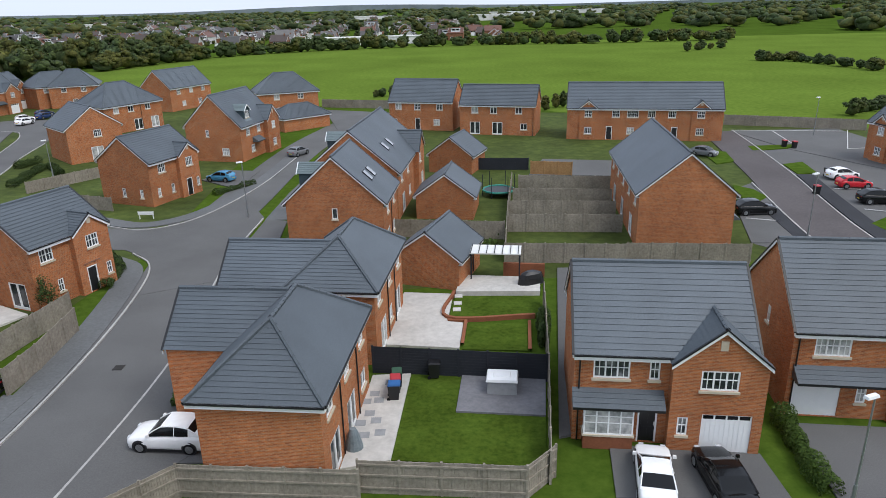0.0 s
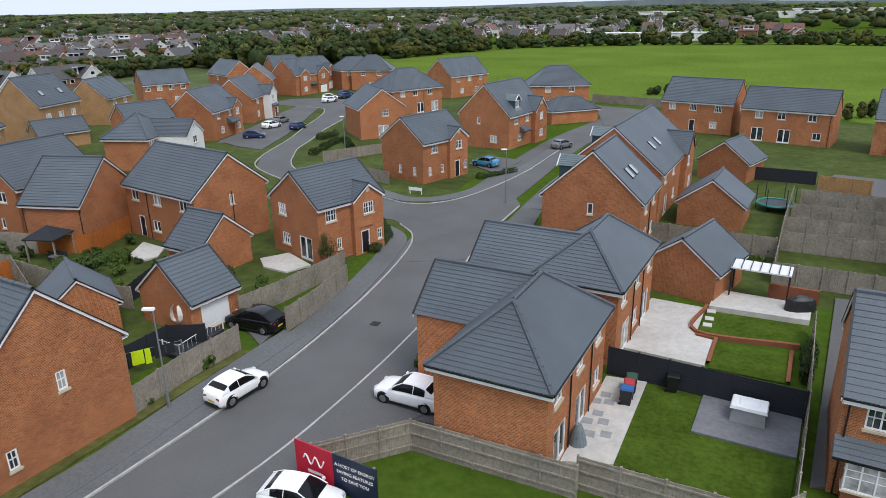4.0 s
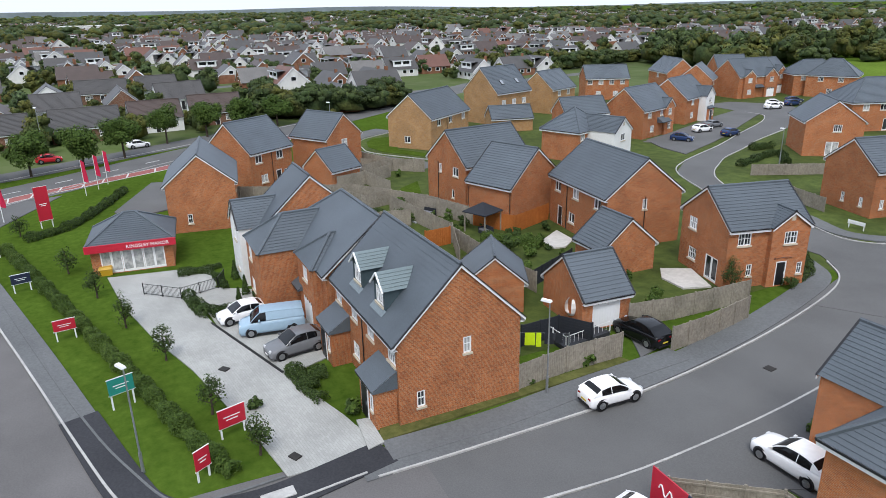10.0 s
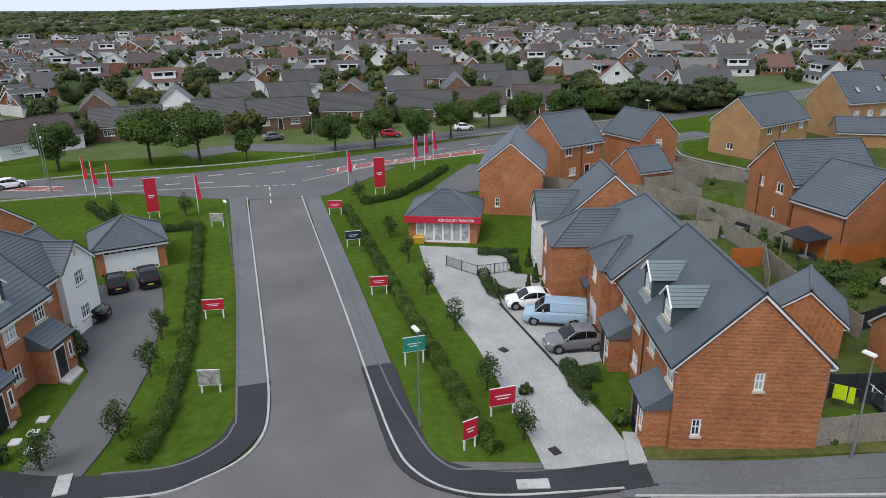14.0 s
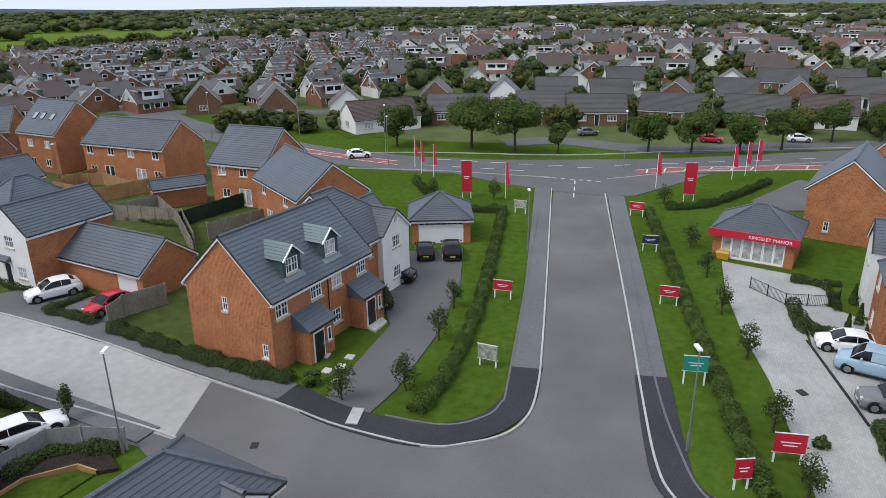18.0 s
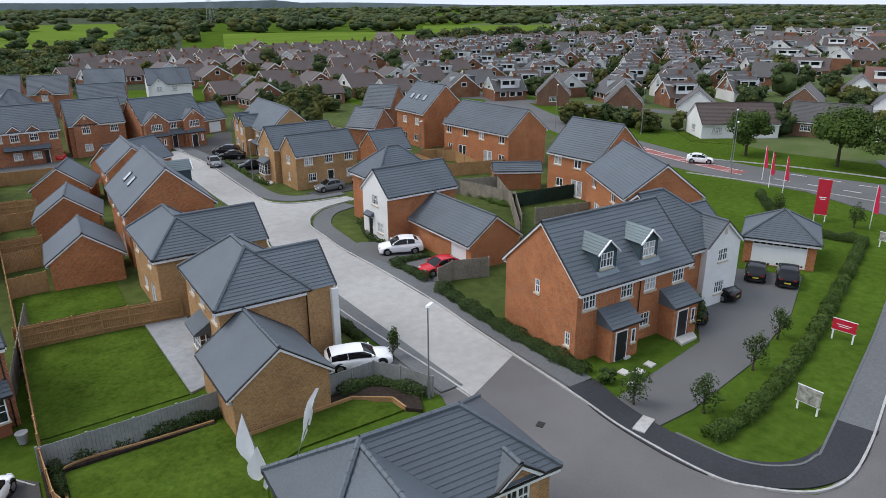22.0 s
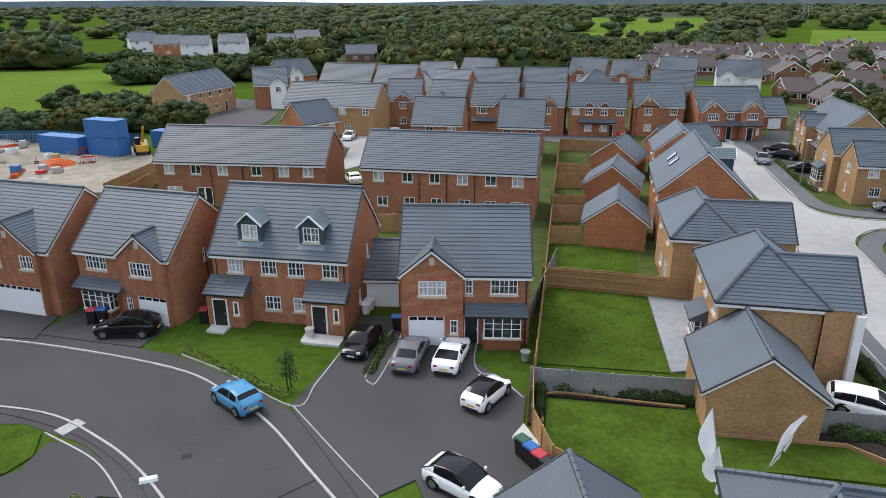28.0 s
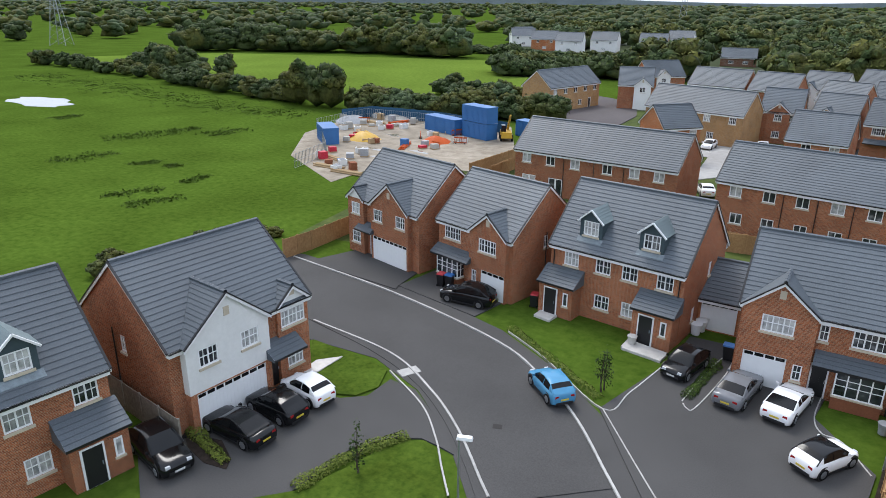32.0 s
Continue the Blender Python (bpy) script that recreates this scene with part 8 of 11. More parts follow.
sign_board((-32.6, 70.6), (-31.0, 70.5), 0.8, 0.3, WHITE, "white street name plate on short posts")
sign_board((-82.6, 2.4), (-82.9, 3.6), 4.6, 3.7, SIGN_RED, "tall red banner board")
sign_board((-76.6, -23.0), (-76.9, -21.9), 4.6, 3.8, SIGN_RED, "tall red banner board")
flag((-90.5, -34.4), 4.6, FLAG_RED, "red flag on a white pole")
flag((-87.3, -32.2), 4.6, FLAG_RED, "red flag on a white pole")
flag((-85.6, -29.8), 4.6, FLAG_RED, "red flag on a white pole")
flag((-77.9, -17.9), 4.6, FLAG_RED, "red flag on a white pole")
flag((-88.0, -0.9), 4.6, FLAG_RED, "red flag on a white pole")
flag((-95.4, 8.4), 4.6, FLAG_RED, "red flag on a white pole")
flag((-98.1, 10.2), 4.6, FLAG_RED, "red flag on a white pole")
flag((-100.5, 11.7), 4.6, FLAG_RED, "red flag on a white pole")
street_lamp((-41.6, -80.4), 5.6, "grey street lamp post")
street_lamp((-32.5, 3.0), 6.0, "grey street lamp post")
street_lamp((-26.4, 24.6), 6.0, "grey street lamp post")
street_lamp((-23.3, -25.3), 6.0, "grey street lamp post")
street_lamp((-60.2, -11.4), 6.0, "grey street lamp post")
street_lamp((-98.0, -5.7), 8.0, "grey street lamp post")
street_lamp((-125.8, 6.3), 8.0, "grey street lamp post")
street_lamp((-95.3, -41.0), 8.0, "grey street lamp post")
street_lamp((-91.2, -38.9), 7.0, "grey street lamp post")
street_lamp((-20.8, 70.3), 6.0, "grey street lamp post")
street_lamp((-53.1, 91.8), 5.0, "grey street lamp post")
street_lamp((-93.0, 41.6), 9.0, "grey street lamp post")
street_lamp((59.8, 108.9), 6.0, "grey street lamp post")
street_lamp((33.8, 59.8), 6.0, "grey street lamp post")
street_lamp((-109.0, -63.9), 8.0, "grey street lamp post")
street_lamp((-102.3, -77.9), 8.0, "grey street lamp post")
street_lamp((-69.6, -78.7), 5.0, "grey street lamp post")
street_lamp((11.0, -18.8), 5.2, "grey street lamp post")
street_lamp((17.5, 24.1), 5.6, "grey street lamp post")

# ---- small trees and shrubs ----
tree((-51.0, 5.4), 2.9, 1.1, 0, "small ornamental tree with thin dark crown")
tree((-44.1, 6.7), 2.9, 1.1, 0, "small ornamental tree with thin dark crown")
tree((-35.8, 7.4), 2.9, 1.1, 0, "small ornamental tree with thin dark crown")
tree((-30.5, 8.4), 2.9, 1.1, 0, "small ornamental tree with thin dark crown")
tree((-58.4, 4.5), 2.9, 1.1, 0, "small ornamental tree with thin dark crown")
tree((-65.9, 3.2), 2.9, 1.1, 0, "small ornamental tree with thin dark crown")
tree((-31.5, -16.5), 2.8, 1.1, 0, "small ornamental tree with thin dark crown")
tree((-33.7, -13.3), 2.8, 1.1, 0, "small ornamental tree with thin dark crown")
tree((-40.5, -13.5), 2.8, 1.1, 0, "small ornamental tree with thin dark crown")
tree((-46.0, -14.2), 2.8, 1.1, 0, "small ornamental tree with thin dark crown")
tree((-43.4, -18.9), 2.8, 1.1, 0, "small ornamental tree with thin dark crown")
tree((-77.0, -19.1), 2.8, 1.1, 0, "small ornamental tree with thin dark crown")
tree((-81.1, 0.3), 2.8, 1.1, 0, "small ornamental tree with thin dark crown")
tree((-75.7, -26.3), 2.8, 1.1, 0, "small ornamental tree with thin dark crown")
tree((-103.8, -42.6), 7.5, 3.8, 1, "roadside tree with broad green crown")
tree((-106.0, -30.4), 9.0, 4.7, 1, "roadside tree with broad green crown")
tree((-104.6, -22.9), 9.0, 4.6, 1, "roadside tree with broad green crown")
tree((-105.7, -16.3), 5.6, 2.1, 1, "roadside tree with broad green crown")
tree((-110.5, -3.0), 7.2, 3.4, 1, "roadside tree with broad green crown")
tree((-112.0, 3.4), 7.2, 3.4, 1, "roadside tree with broad green crown")
tree((-113.6, 10.4), 7.2, 3.4, 1, "roadside tree with broad green crown")
tree((-117.5, 16.8), 7.2, 3.4, 1, "roadside tree with broad green crown")
tree((-126.2, 25.2), 7.2, 3.4, 1, "roadside tree with broad green crown")
tree((-128.5, 32.8), 7.2, 3.4, 1, "roadside tree with broad green crown")
tree((-131.8, 40.0), 7.2, 3.4, 1, "roadside tree with broad green crown")
tree((-132.3, 47.7), 7.2, 3.4, 1, "roadside tree with broad green crown")
tree((-29.3, 46.6), 3.4, 1.0, 0, "small ornamental tree with thin dark crown")
tree((-24.8, -30.5), 2.6, 0.6, 0, "slim conifer beside the drive")
tree((9.6, -33.4), 3.0, 0.7, 0, "young sapling with thin crown")
tree((17.2, -20.2), 3.2, 0.7, 0, "young sapling with sparse crown")
tree((9.5, -33.7), 3.0, 0.6, 0, "young sapling with thin crown")
hedge([(-44.6, -94.0), (-43.6, -87.6), (-42.6, -82.4), (-42.2, -77.6)], 0.8, 0.7, "low clipped hedge round the buff house")
rs = random.Random(11)
for _ in range(44):
    u, v = rs.random(), rs.random()
    if rs.random() < 0.55:
        xy = (-51.8 + 11.5 * u, 35.2 + 0.5 * (1 - u) + rs.choice((0.3, 0.9, 5.8, 6.6)) + 0.6 * v)
    else:
        xy = (-65.4 + 12 * u, 36.6 + rs.choice((0.2, 0.8, 4.2)) + 0.6 * v)
    shrub(xy, rs.uniform(0.45, 0.95), "dark green shrub in a back garden border")
shrub((-41.5, 38.7), 1.0, "rounded green garden shrub")
shrub((-31.3, 39.7), 0.9, "rounded green garden shrub")
shrub((-49.2, 18.7), 0.8, "rounded green garden shrub")
shrub((-31.3, 14.2), 0.9, "rounded green garden shrub")
shrub((-31.1, 14.1), 0.9, "rounded green garden shrub")
shrub((-32.3, -19.1), 1.0, "rounded green garden shrub")
shrub((-36.6, 22.7), 0.8, "rounded green garden shrub")
shrub((-27.5, 29.0), 1.0, "rounded green garden shrub")
shrub((-36.0, 41.8), 0.9, "rounded green garden shrub")
shrub((-48.7, 39.1), 1.2, "rounded green garden shrub")
shrub((-65.6, 37.2), 1.4, "rounded green garden shrub")
shrub((-15.2, 33.5), 0.8, "rounded green garden shrub")
shrub((-15.1, 33.7), 0.9, "rounded green garden shrub")
shrub((4.2, 58.7), 0.9, "rounded green garden shrub")
shrub((5.2, 61.8), 1.2, "rounded green garden shrub")
shrub((-32.6, -19.2), 1.0, "rounded green garden shrub")
shrub((-27.9, 24.5), 0.9, "rounded green garden shrub")
shrub((-47.3, 38.5), 1.5, "rounded green garden shrub")
shrub((-45.0, 39.1), 1.4, "rounded green garden shrub")
shrub((-50.1, 45.4), 1.0, "rounded green garden shrub")
shrub((-56.4, 39.6), 1.2, "rounded green garden shrub")
shrub((-59.6, 40.3), 1.3, "rounded green garden shrub")
shrub((-65.5, 37.3), 1.7, "rounded green garden shrub")
shrub((-62.7, 41.0), 1.2, "rounded green garden shrub")
shrub((-64.9, 38.8), 0.8, "rounded green garden shrub")
shrub((-58.8, 39.0), 1.0, "rounded green garden shrub")
shrub((-32.0, 40.6), 1.2, "rounded green garden shrub")
shrub((-39.3, 32.3), 1.3, "rounded green garden shrub")
shrub((-35.3, 34.2), 1.0, "rounded green garden shrub")
shrub((-38.4, 44.4), 0.8, "rounded green garden shrub")
shrub((-79.9, 45.2), 1.0, "rounded green garden shrub")
shrub((-82.3, 49.1), 0.9, "rounded green garden shrub")
shrub((-66.9, 33.8), 0.8, "rounded green garden shrub")
shrub((-67.0, 32.5), 0.7, "rounded green garden shrub")
shrub((-34.8, 9.6), 0.8, "rounded green garden shrub")
shrub((-42.6, 20.1), 0.6, "rounded green garden shrub")
# ---- near roofs under the camera's sight line ----
house("buff brick house with wide hipped grey roof", -14.22, -16.08, 168.0, 10.2, 5.9, ends="hh", pitch=36, brick=BRICK_BUFF, wings=[("S", 0.27, 5.4, 3.6, "wu.5"), ("S", 0.82, 2.3, 0.2, "wu.5")], S="wu.6", E="nu.5")
house("buff brick garage with grey tiled roof", -4.9, -18.6, 94.0, 6.0, 5.9, z=2.5, pitch=36, brick=BRICK_BUFF, category="garage", name="garage", group="garages")

# ---- sales office ----
office = house("single storey brick sales office with glass front", -66.0, 9.0, 76.0, 7.4, 6.4, z=2.75, pitch=32, ends="hh", category="sales office", name="sales_office", group="", S="p.24 p.5 p.76")
k = Mesh()
k.box(-3.75, -3.42, 2.2, 3.75, -3.22, 2.85)
part("fascia_board", k, SIGN_RED, office, "red fascia board over the glass front")
txt = bpy.data.curves.new("lettering", "FONT")
txt.body, txt.size, txt.extrude, txt.align_x = "KINGSLEY MANOR", 0.42, 0.01, "CENTER"
lt = new("lettering", txt)
lt.parent, lt.matrix_local = office, pose(1.4, -3.44, 2.38, 90, 0, 0)
txt.materials.append(WHITE)

# ---- red and navy hoarding at the fence corner ----
hb = thing("hoarding", pose(-16.3, 21.9, 0, 0, 0, -9), "red and navy sales hoarding on the timber fence", "sign")
for nm, x0, x1, mt in (("red_panel", 0.0, 2.2, SIGN_RED), ("navy_panel", 2.2, 4.6, SIGN_NAVY)):
    k = Mesh()
    k.box(x0, -0.03, 0.3, x1, 0.03, 2.3)
    part(nm, k, mt, hb)
for i, words in enumerate(("A HOST OF ENERGY", "SAVING FEATURES", "TO SAVE YOU")):
    txt = bpy.data.curves.new("lettering", "FONT")
    txt.body, txt.size, txt.extrude, txt.align_x = words, 0.24, 0.006, "CENTER"
    txt.materials.append(WHITE)
    lt = new("lettering", txt)
    lt.parent, lt.matrix_local = hb, pose(3.4, -0.04, 1.75 - i * 0.34, 90, 0, 0)
k = Mesh()
for i in range(14):
    a0, a1 = i / 14 * 7.0, (i + 1) / 14 * 7.0
    k.tube((0.5 + a0 * 0.17, -0.04, 1.5 + 0.24 * math.sin(a0 * 1.9)), (0.5 + a1 * 0.17, -0.04, 1.5 + 0.24 * math.sin(a1 * 1.9)), 0.04, None, 5)
part("emblem", k, WHITE, hb, "white swirl emblem")
k = Mesh()
k.box(0.7, -0.04, 0.8, 1.55, -0.032, 0.95)
part("printed_line", k, WHITE, hb)
for x in (0.2, 2.2, 4.4):
    k = Mesh()
    k.box(x - 0.05, 0.03, 0, x + 0.05, 0.13, 2.3)
    part("post", k, OLDWOOD, hb)

# ---- white flags on the front lawn ----
def cloth_strip(rows):
    """A wind-filled cloth from rows of height, left edge and right edge, bellied out in the middle."""
    c, ring = Mesh(), []
    for z, x0, x1 in rows:
        ring.append([(x0 + (x1 - x0) * u, -0.14 * math.sin(u * math.pi) * (x1 - x0) + 0.04 * math.sin(z * 3 + u * 4), z) for u in (0, 0.25, 0.5, 0.75, 1)])
    for p, q in zip(ring, ring[1:]):
        for i in range(4):
            c.poly([p[i], p[i + 1], q[i + 1], q[i]][::-1])
    return c.data("cloth", FLAG_WHITE, True)


root = thing("feather_flag", pose(-12.0, -23.8, 0, 0, 0, 155), "white feather flags blowing from a thin pole", "flag", "feather flags")
k = Mesh()
k.tube((0.1, 0, 0), (-0.95, 0, 5.0), 0.035, 0.018, 8)
part("pole", k, STEEL, root)
for rows in ([(4.95, -0.96, -0.94), (4.4, -1.14, -0.84), (3.8, -1.32, -0.72), (3.3, -1.36, -0.56), (2.85, -1.22, -0.62), (2.45, -0.98, -0.86), (2.3, -0.92, -0.9)],
             [(3.15, -0.5, -0.46), (2.6, -0.82, -0.3), (2.1, -1.02, -0.16), (1.75, -1.0, -0.1), (1.45, -0.84, -0.26), (1.3, -0.62, -0.42)],
             [(1.62, -0.16, -0.06), (1.2, -0.34, 0.0), (0.85, -0.38, -0.16), (0.7, -0.3, -0.24)],
             [(1.2, 0.02, 0.12), (0.8, -0.06, 0.28), (0.45, 0.02, 0.28), (0.22, 0.1, 0.2)]):
    part("cloth", cloth_strip(rows), None, root)
root = thing("feather_flag", pose(-14.3, -25.3, 0, 0, 0, 155), "tattered white flag drooping from a leaning pole", "flag", "feather flags")
k = Mesh()
k.tube((-0.2, 0, 0), (1.35, 0, 4.3), 0.03, 0.02, 8)
part("pole", k, STEEL, root)
part("cloth", cloth_strip([(4.25, 1.18, 1.34), (3.6, 0.72, 1.06), (3.0, 0.52, 0.9), (2.4, 0.42, 0.62), (1.9, 0.36, 0.6), (1.3, 0.22, 0.34)]), None, root)
part("cloth", cloth_strip([(3.2, 0.78, 0.98), (2.7, 0.66, 0.9), (2.2, 0.66, 0.74)]), None, root)

# ---- bins ----
BIN_BLUE, BIN_RED, BIN_GREEN = plain("blue_lid", (0.02, 0.12, 0.35), 0.5), plain("red_lid", (0.45, 0.03, 0.04), 0.5), plain("green_lid", (0.03, 0.09, 0.05), 0.5)
LIDS = ((BIN_GREEN, "black wheelie bin with dark green lid"), (BIN_BLUE, "black wheelie bin with blue lid"), (BIN_RED, "black wheelie bin with red lid"), (BLACK, "black wheelie bin with black lid"))
for i, (x, y) in enumerate(((-3.5, -27.4), (-3.85, -26.8), (-4.2, -26.2), (-4.55, -25.6))):
    wheelie_bin(x, y, 40, *LIDS[i])
for x, y, i in ((-2.95, 33.6, 1), (-2.9, 34.3, 2), (-2.85, 35.0, 0), (-0.7, 35.9, 3), (8.9, 38.2, 1), (8.9, 37.3, 2), (9.2, 33.5, 3), (25.5, -42.0, 2), (24.8, -42.1, 1), (17.6, -42.2, 2), (3.9, -41.2, 1), (-35.0, 49.0, 3), (50.8, 100.0, 2), (51.8, 99.0, 2), (42.0, 74.0, 2), (47.5, 82.0, 3)):
    wheelie_bin(x, y, 90 if i % 2 else 5, *LIDS[i])

# ---- garden things ----
tub = thing("hot_tub", pose(3.2, 34.2, 0.16, 0, 0, -7), "white covered hot tub on grey decking", "hot tub")
k = Mesh()
k.box(-0.85, -0.6, 0, 0.85, 0.6, 0.8, 0, 0.06)
part("body", k, SLABS_GREY, tub)
k = Mesh()
k.box(-0.9, -0.65, 0.8, 0.9, 0.65, 0.95, 0, 0.05), k.box(-0.5, -0.3, 0.95, 0.5, 0.3, 1.0, 0, 0.05)
part("cover", k, WHITE, tub)
pg = thing("pergola", pose(4.2, 51.2, 0.3, 0, 0, -8), "white roofed garden pergola with dark posts", "pergola")
k = Mesh()
k.box(-2.0, -1.0, 2.2, 2.0, 1.0, 2.3)
part("roof", k, RENDER, pg)
for x in (-1.9, 1.9):
    for y in (-0.9, 0.9):
        k = Mesh()
        k.box(x - 0.05, y - 0.05, 0, x + 0.05, y + 0.05, 2.2)
        part("post", k, ANTHRA, pg)
for i in range(7):
    k = Mesh()
    k.box(-1.95 + i * 0.62, -1.0, 2.3, -1.9 + i * 0.62, 1.0, 2.38)
    part("rafter", k, ANTHRA, pg)
gz = thing("gazebo", pose(-53.8, 40.2, 0, 0, 0, 15), "dark roofed garden gazebo on posts", "gazebo")
k = Mesh()
for i in range(4):
    a, b = math.pi / 4 + i * math.pi / 2, math.pi / 4 + (i + 1) * math.pi / 2
    k.poly([(2.1 * math.cos(a), 2.1 * math.sin(a), 2.2), (2.1 * math.cos(b), 2.1 * math.sin(b), 2.2), (0, 0, 3.1)])
    k.poly([(2.1 * math.cos(b), 2.1 * math.sin(b), 2.1), (2.1 * math.cos(a), 2.1 * math.sin(a), 2.1), (2.1 * math.cos(a), 2.1 * math.sin(a), 2.2), (2.1 * math.cos(b), 2.1 * math.sin(b), 2.2)][::-1])
part("roof", k, ANTHRA, gz)
for i in range(4):
    a = math.pi / 4 + i * math.pi / 2
    k = Mesh()
    k.box(1.85 * math.cos(a) - 0.06, 1.85 * math.sin(a) - 0.06, 0, 1.85 * math.cos(a) + 0.06, 1.85 * math.sin(a) + 0.06, 2.2)
    part("post", k, OLDWOOD, gz)
tp = thing("trampoline", pose(6.6, 77.0, 0, 0, 0, 0), "black round trampoline with safety net", "trampoline")
k = Mesh()
for i in range(20):
    a, b = i * math.pi / 10, (i + 1) * math.pi / 10
    k.tube((1.8 * math.cos(a), 1.8 * math.sin(a), 0.7), (1.8 * math.cos(b), 1.8 * math.sin(b), 0.7), 0.12, None, 5)
part("rim_pad", k, SIGN_TEAL, tp)
k = Mesh()
k.poly([(1.7 * math.cos(i * math.pi / 10), 1.7 * math.sin(i * math.pi / 10), 0.7) for i in range(20)])
part("mat", k, BLACK, tp)
for i in range(6):
    a = i * math.pi / 3
    k = Mesh()
    k.tube((1.85 * math.cos(a), 1.85 * math.sin(a), 0), (1.85 * math.cos(a), 1.85 * math.sin(a), 2.5), 0.04, None, 6)
    part("pole", k, ANTHRA, tp)

# ---- building site ----
SITE_BLUE, SITE_ORANGE, SITE_YELLOW = plain("container_blue", (0.03, 0.14, 0.36), 0.5), plain("site_orange", (0.5, 0.09, 0.02), 0.6), plain("site_yellow", (0.55, 0.32, 0.02), 0.5)


def container(x, y, rot, ln, z, label, mat=None):
    root = thing("site_cabin", pose(x, y, z, 0, 0, rot), label, "site cabin", "site cabins")
    k = Mesh()
    n = int(ln / 0.3)
    k.box(-ln / 2, -1.2, 0.05, ln / 2, 1.2, 2.5)
    for i in range(n):
        u = -ln / 2 + ln * i / n
        k.box(u, -1.23, 0.15, u + 0.15, 1.23, 2.4)
    part("body", k, mat or SITE_BLUE, root)
    k = Mesh()
    k.box(-ln / 2 - 0.03, -1.25, 2.5, ln / 2 + 0.03, 1.25, 2.62)
    part("roof", k, SITE_BLUE, root)
    for u in (-ln / 4, ln / 4):
        k = Mesh()
        k.box(u - 0.45, 1.2, 1.1, u + 0.45, 1.26, 1.9)
        part("window", k, WHITE, root)
        part("shutter", box_mesh(u - 0.38, 1.261, 1.17, u + 0.38, 1.27, 1.83), DARKGLASS, root)


container(59.5, -100.5, 160, 8.0, 0.0, "blue corrugated site cabin")
container(52.0, -99.0, 160, 6.0, 0.0, "blue corrugated site cabin")
container(52.0, -99.0, 160, 6.0, 2.65, "blue site cabin stacked on another")
container(70.8, -83.0, 140, 6.0, 0.0, "dark blue site container")
container(44.6, -104.5, 165, 6.0, 0.0, "dark blue site cabin with a pale roof")
tele = thing("telehandler", pose(47.4, -99.5, 0, 0, 0, 120), "yellow telescopic handler with raised boom", "telehandler")
k = Mesh()
k.box(-1.8, -0.9, 0.6, 1.8, 0.9, 1.5, 0, 0.1)
part("body", k, SITE_YELLOW, tele)
k = Mesh()
k.box(-0.4, -0.85, 1.5, 0.8, -0.05, 2.5, 0, 0.08)
part("cab", k, DARKGLASS, tele)
k = Mesh()
k.tube((-1.6, 0.4, 1.6), (2.6, 0.4, 4.4), 0.22, 0.16, 6)
part("boom", k, SITE_YELLOW, tele)
for x in (-1.2, 1.2):
    for y in (-1.0, 0.75):
        k = Mesh()
        k.tube((x, y, 0.55), (x, y + 0.3, 0.55), 0.55, None, 14)
        part("wheel", k, TYRE, tele)
SITE_TIMBER, SITE_GREY, SITE_BLOCK = plain("pallet_timber", (0.42, 0.3, 0.17), 0.85), plain("grey_wrap", (0.34, 0.35, 0.36), 0.4), plain("pale_block", (0.42, 0.4, 0.36), 0.9)
PUDDLE = plain("muddy_water", (0.2, 0.18, 0.14), 0.06)
rs = random.Random(4)


def pallet_stack(x, y, rot, load, label):
    """A timber pallet with a wrapped load of uneven packs."""
    root = thing("pallet_stack", pose(x, y, 0.04, 0, 0, rot), label, "material stack", "building materials")
    for i in range(3):
        part("bearer", box_mesh(-0.6, -0.5 + i * 0.45, 0, 0.6, -0.4 + i * 0.45, 0.1), SITE_TIMBER, root)
    part("deck", box_mesh(-0.6, -0.5, 0.1, 0.6, 0.5, 0.13), SITE_TIMBER, root)
    z = 0.13
    for i in range(rs.choice((1, 2, 3))):
        d = rs.uniform(-0.05, 0.05)
        part("pack", box_mesh(-0.55 + d, -0.46, z, 0.55 + d, 0.46, z + 0.33, 0, 0.02), load, root)
        z += 0.34


def pipe_bundle(x, y, rot, mat, label):
    root = thing("pipe_bundle", pose(x, y, 0.04, 0, 0, rot), label, "pipe bundle", "building materials")
    for i, (u, z) in enumerate(((-0.36, 0.11), (-0.12, 0.11), (0.12, 0.11), (0.36, 0.11), (-0.24, 0.31), (0.0, 0.31), (0.24, 0.31))):
        k = Mesh()
        k.tube((-2.4 + rs.uniform(-0.2, 0.2), u, z), (2.4 + rs.uniform(-0.2, 0.2), u, z), 0.11, None, 8)
        part("pipe", k, mat, root)


def barrier(x, y, rot, mat):
    """A plastic crowd barrier: frame, infill bars and two feet."""
    root = thing("site_barrier", pose(x, y, 0.04, 0, 0, rot), "plastic barrier standing on bare earth", "barrier", "site barriers")
    k = lattice([-1.0, -0.94, -0.6, -0.54, -0.2, -0.14, 0.14, 0.2, 0.54, 0.6, 0.94, 1.0], [0.15, 0.27, 0.85, 1.05], lambda i, j: i % 2 == 1 and j == 1, -0.03, 0.03)
    part("panel", k.data("panel", mat, "weld"), None, root)
    for u in (-0.7, 0.7):
        part("foot", box_mesh(u - 0.06, -0.3, 0, u + 0.06, 0.3, 0.15, 0, 0.02), BLACK, root)


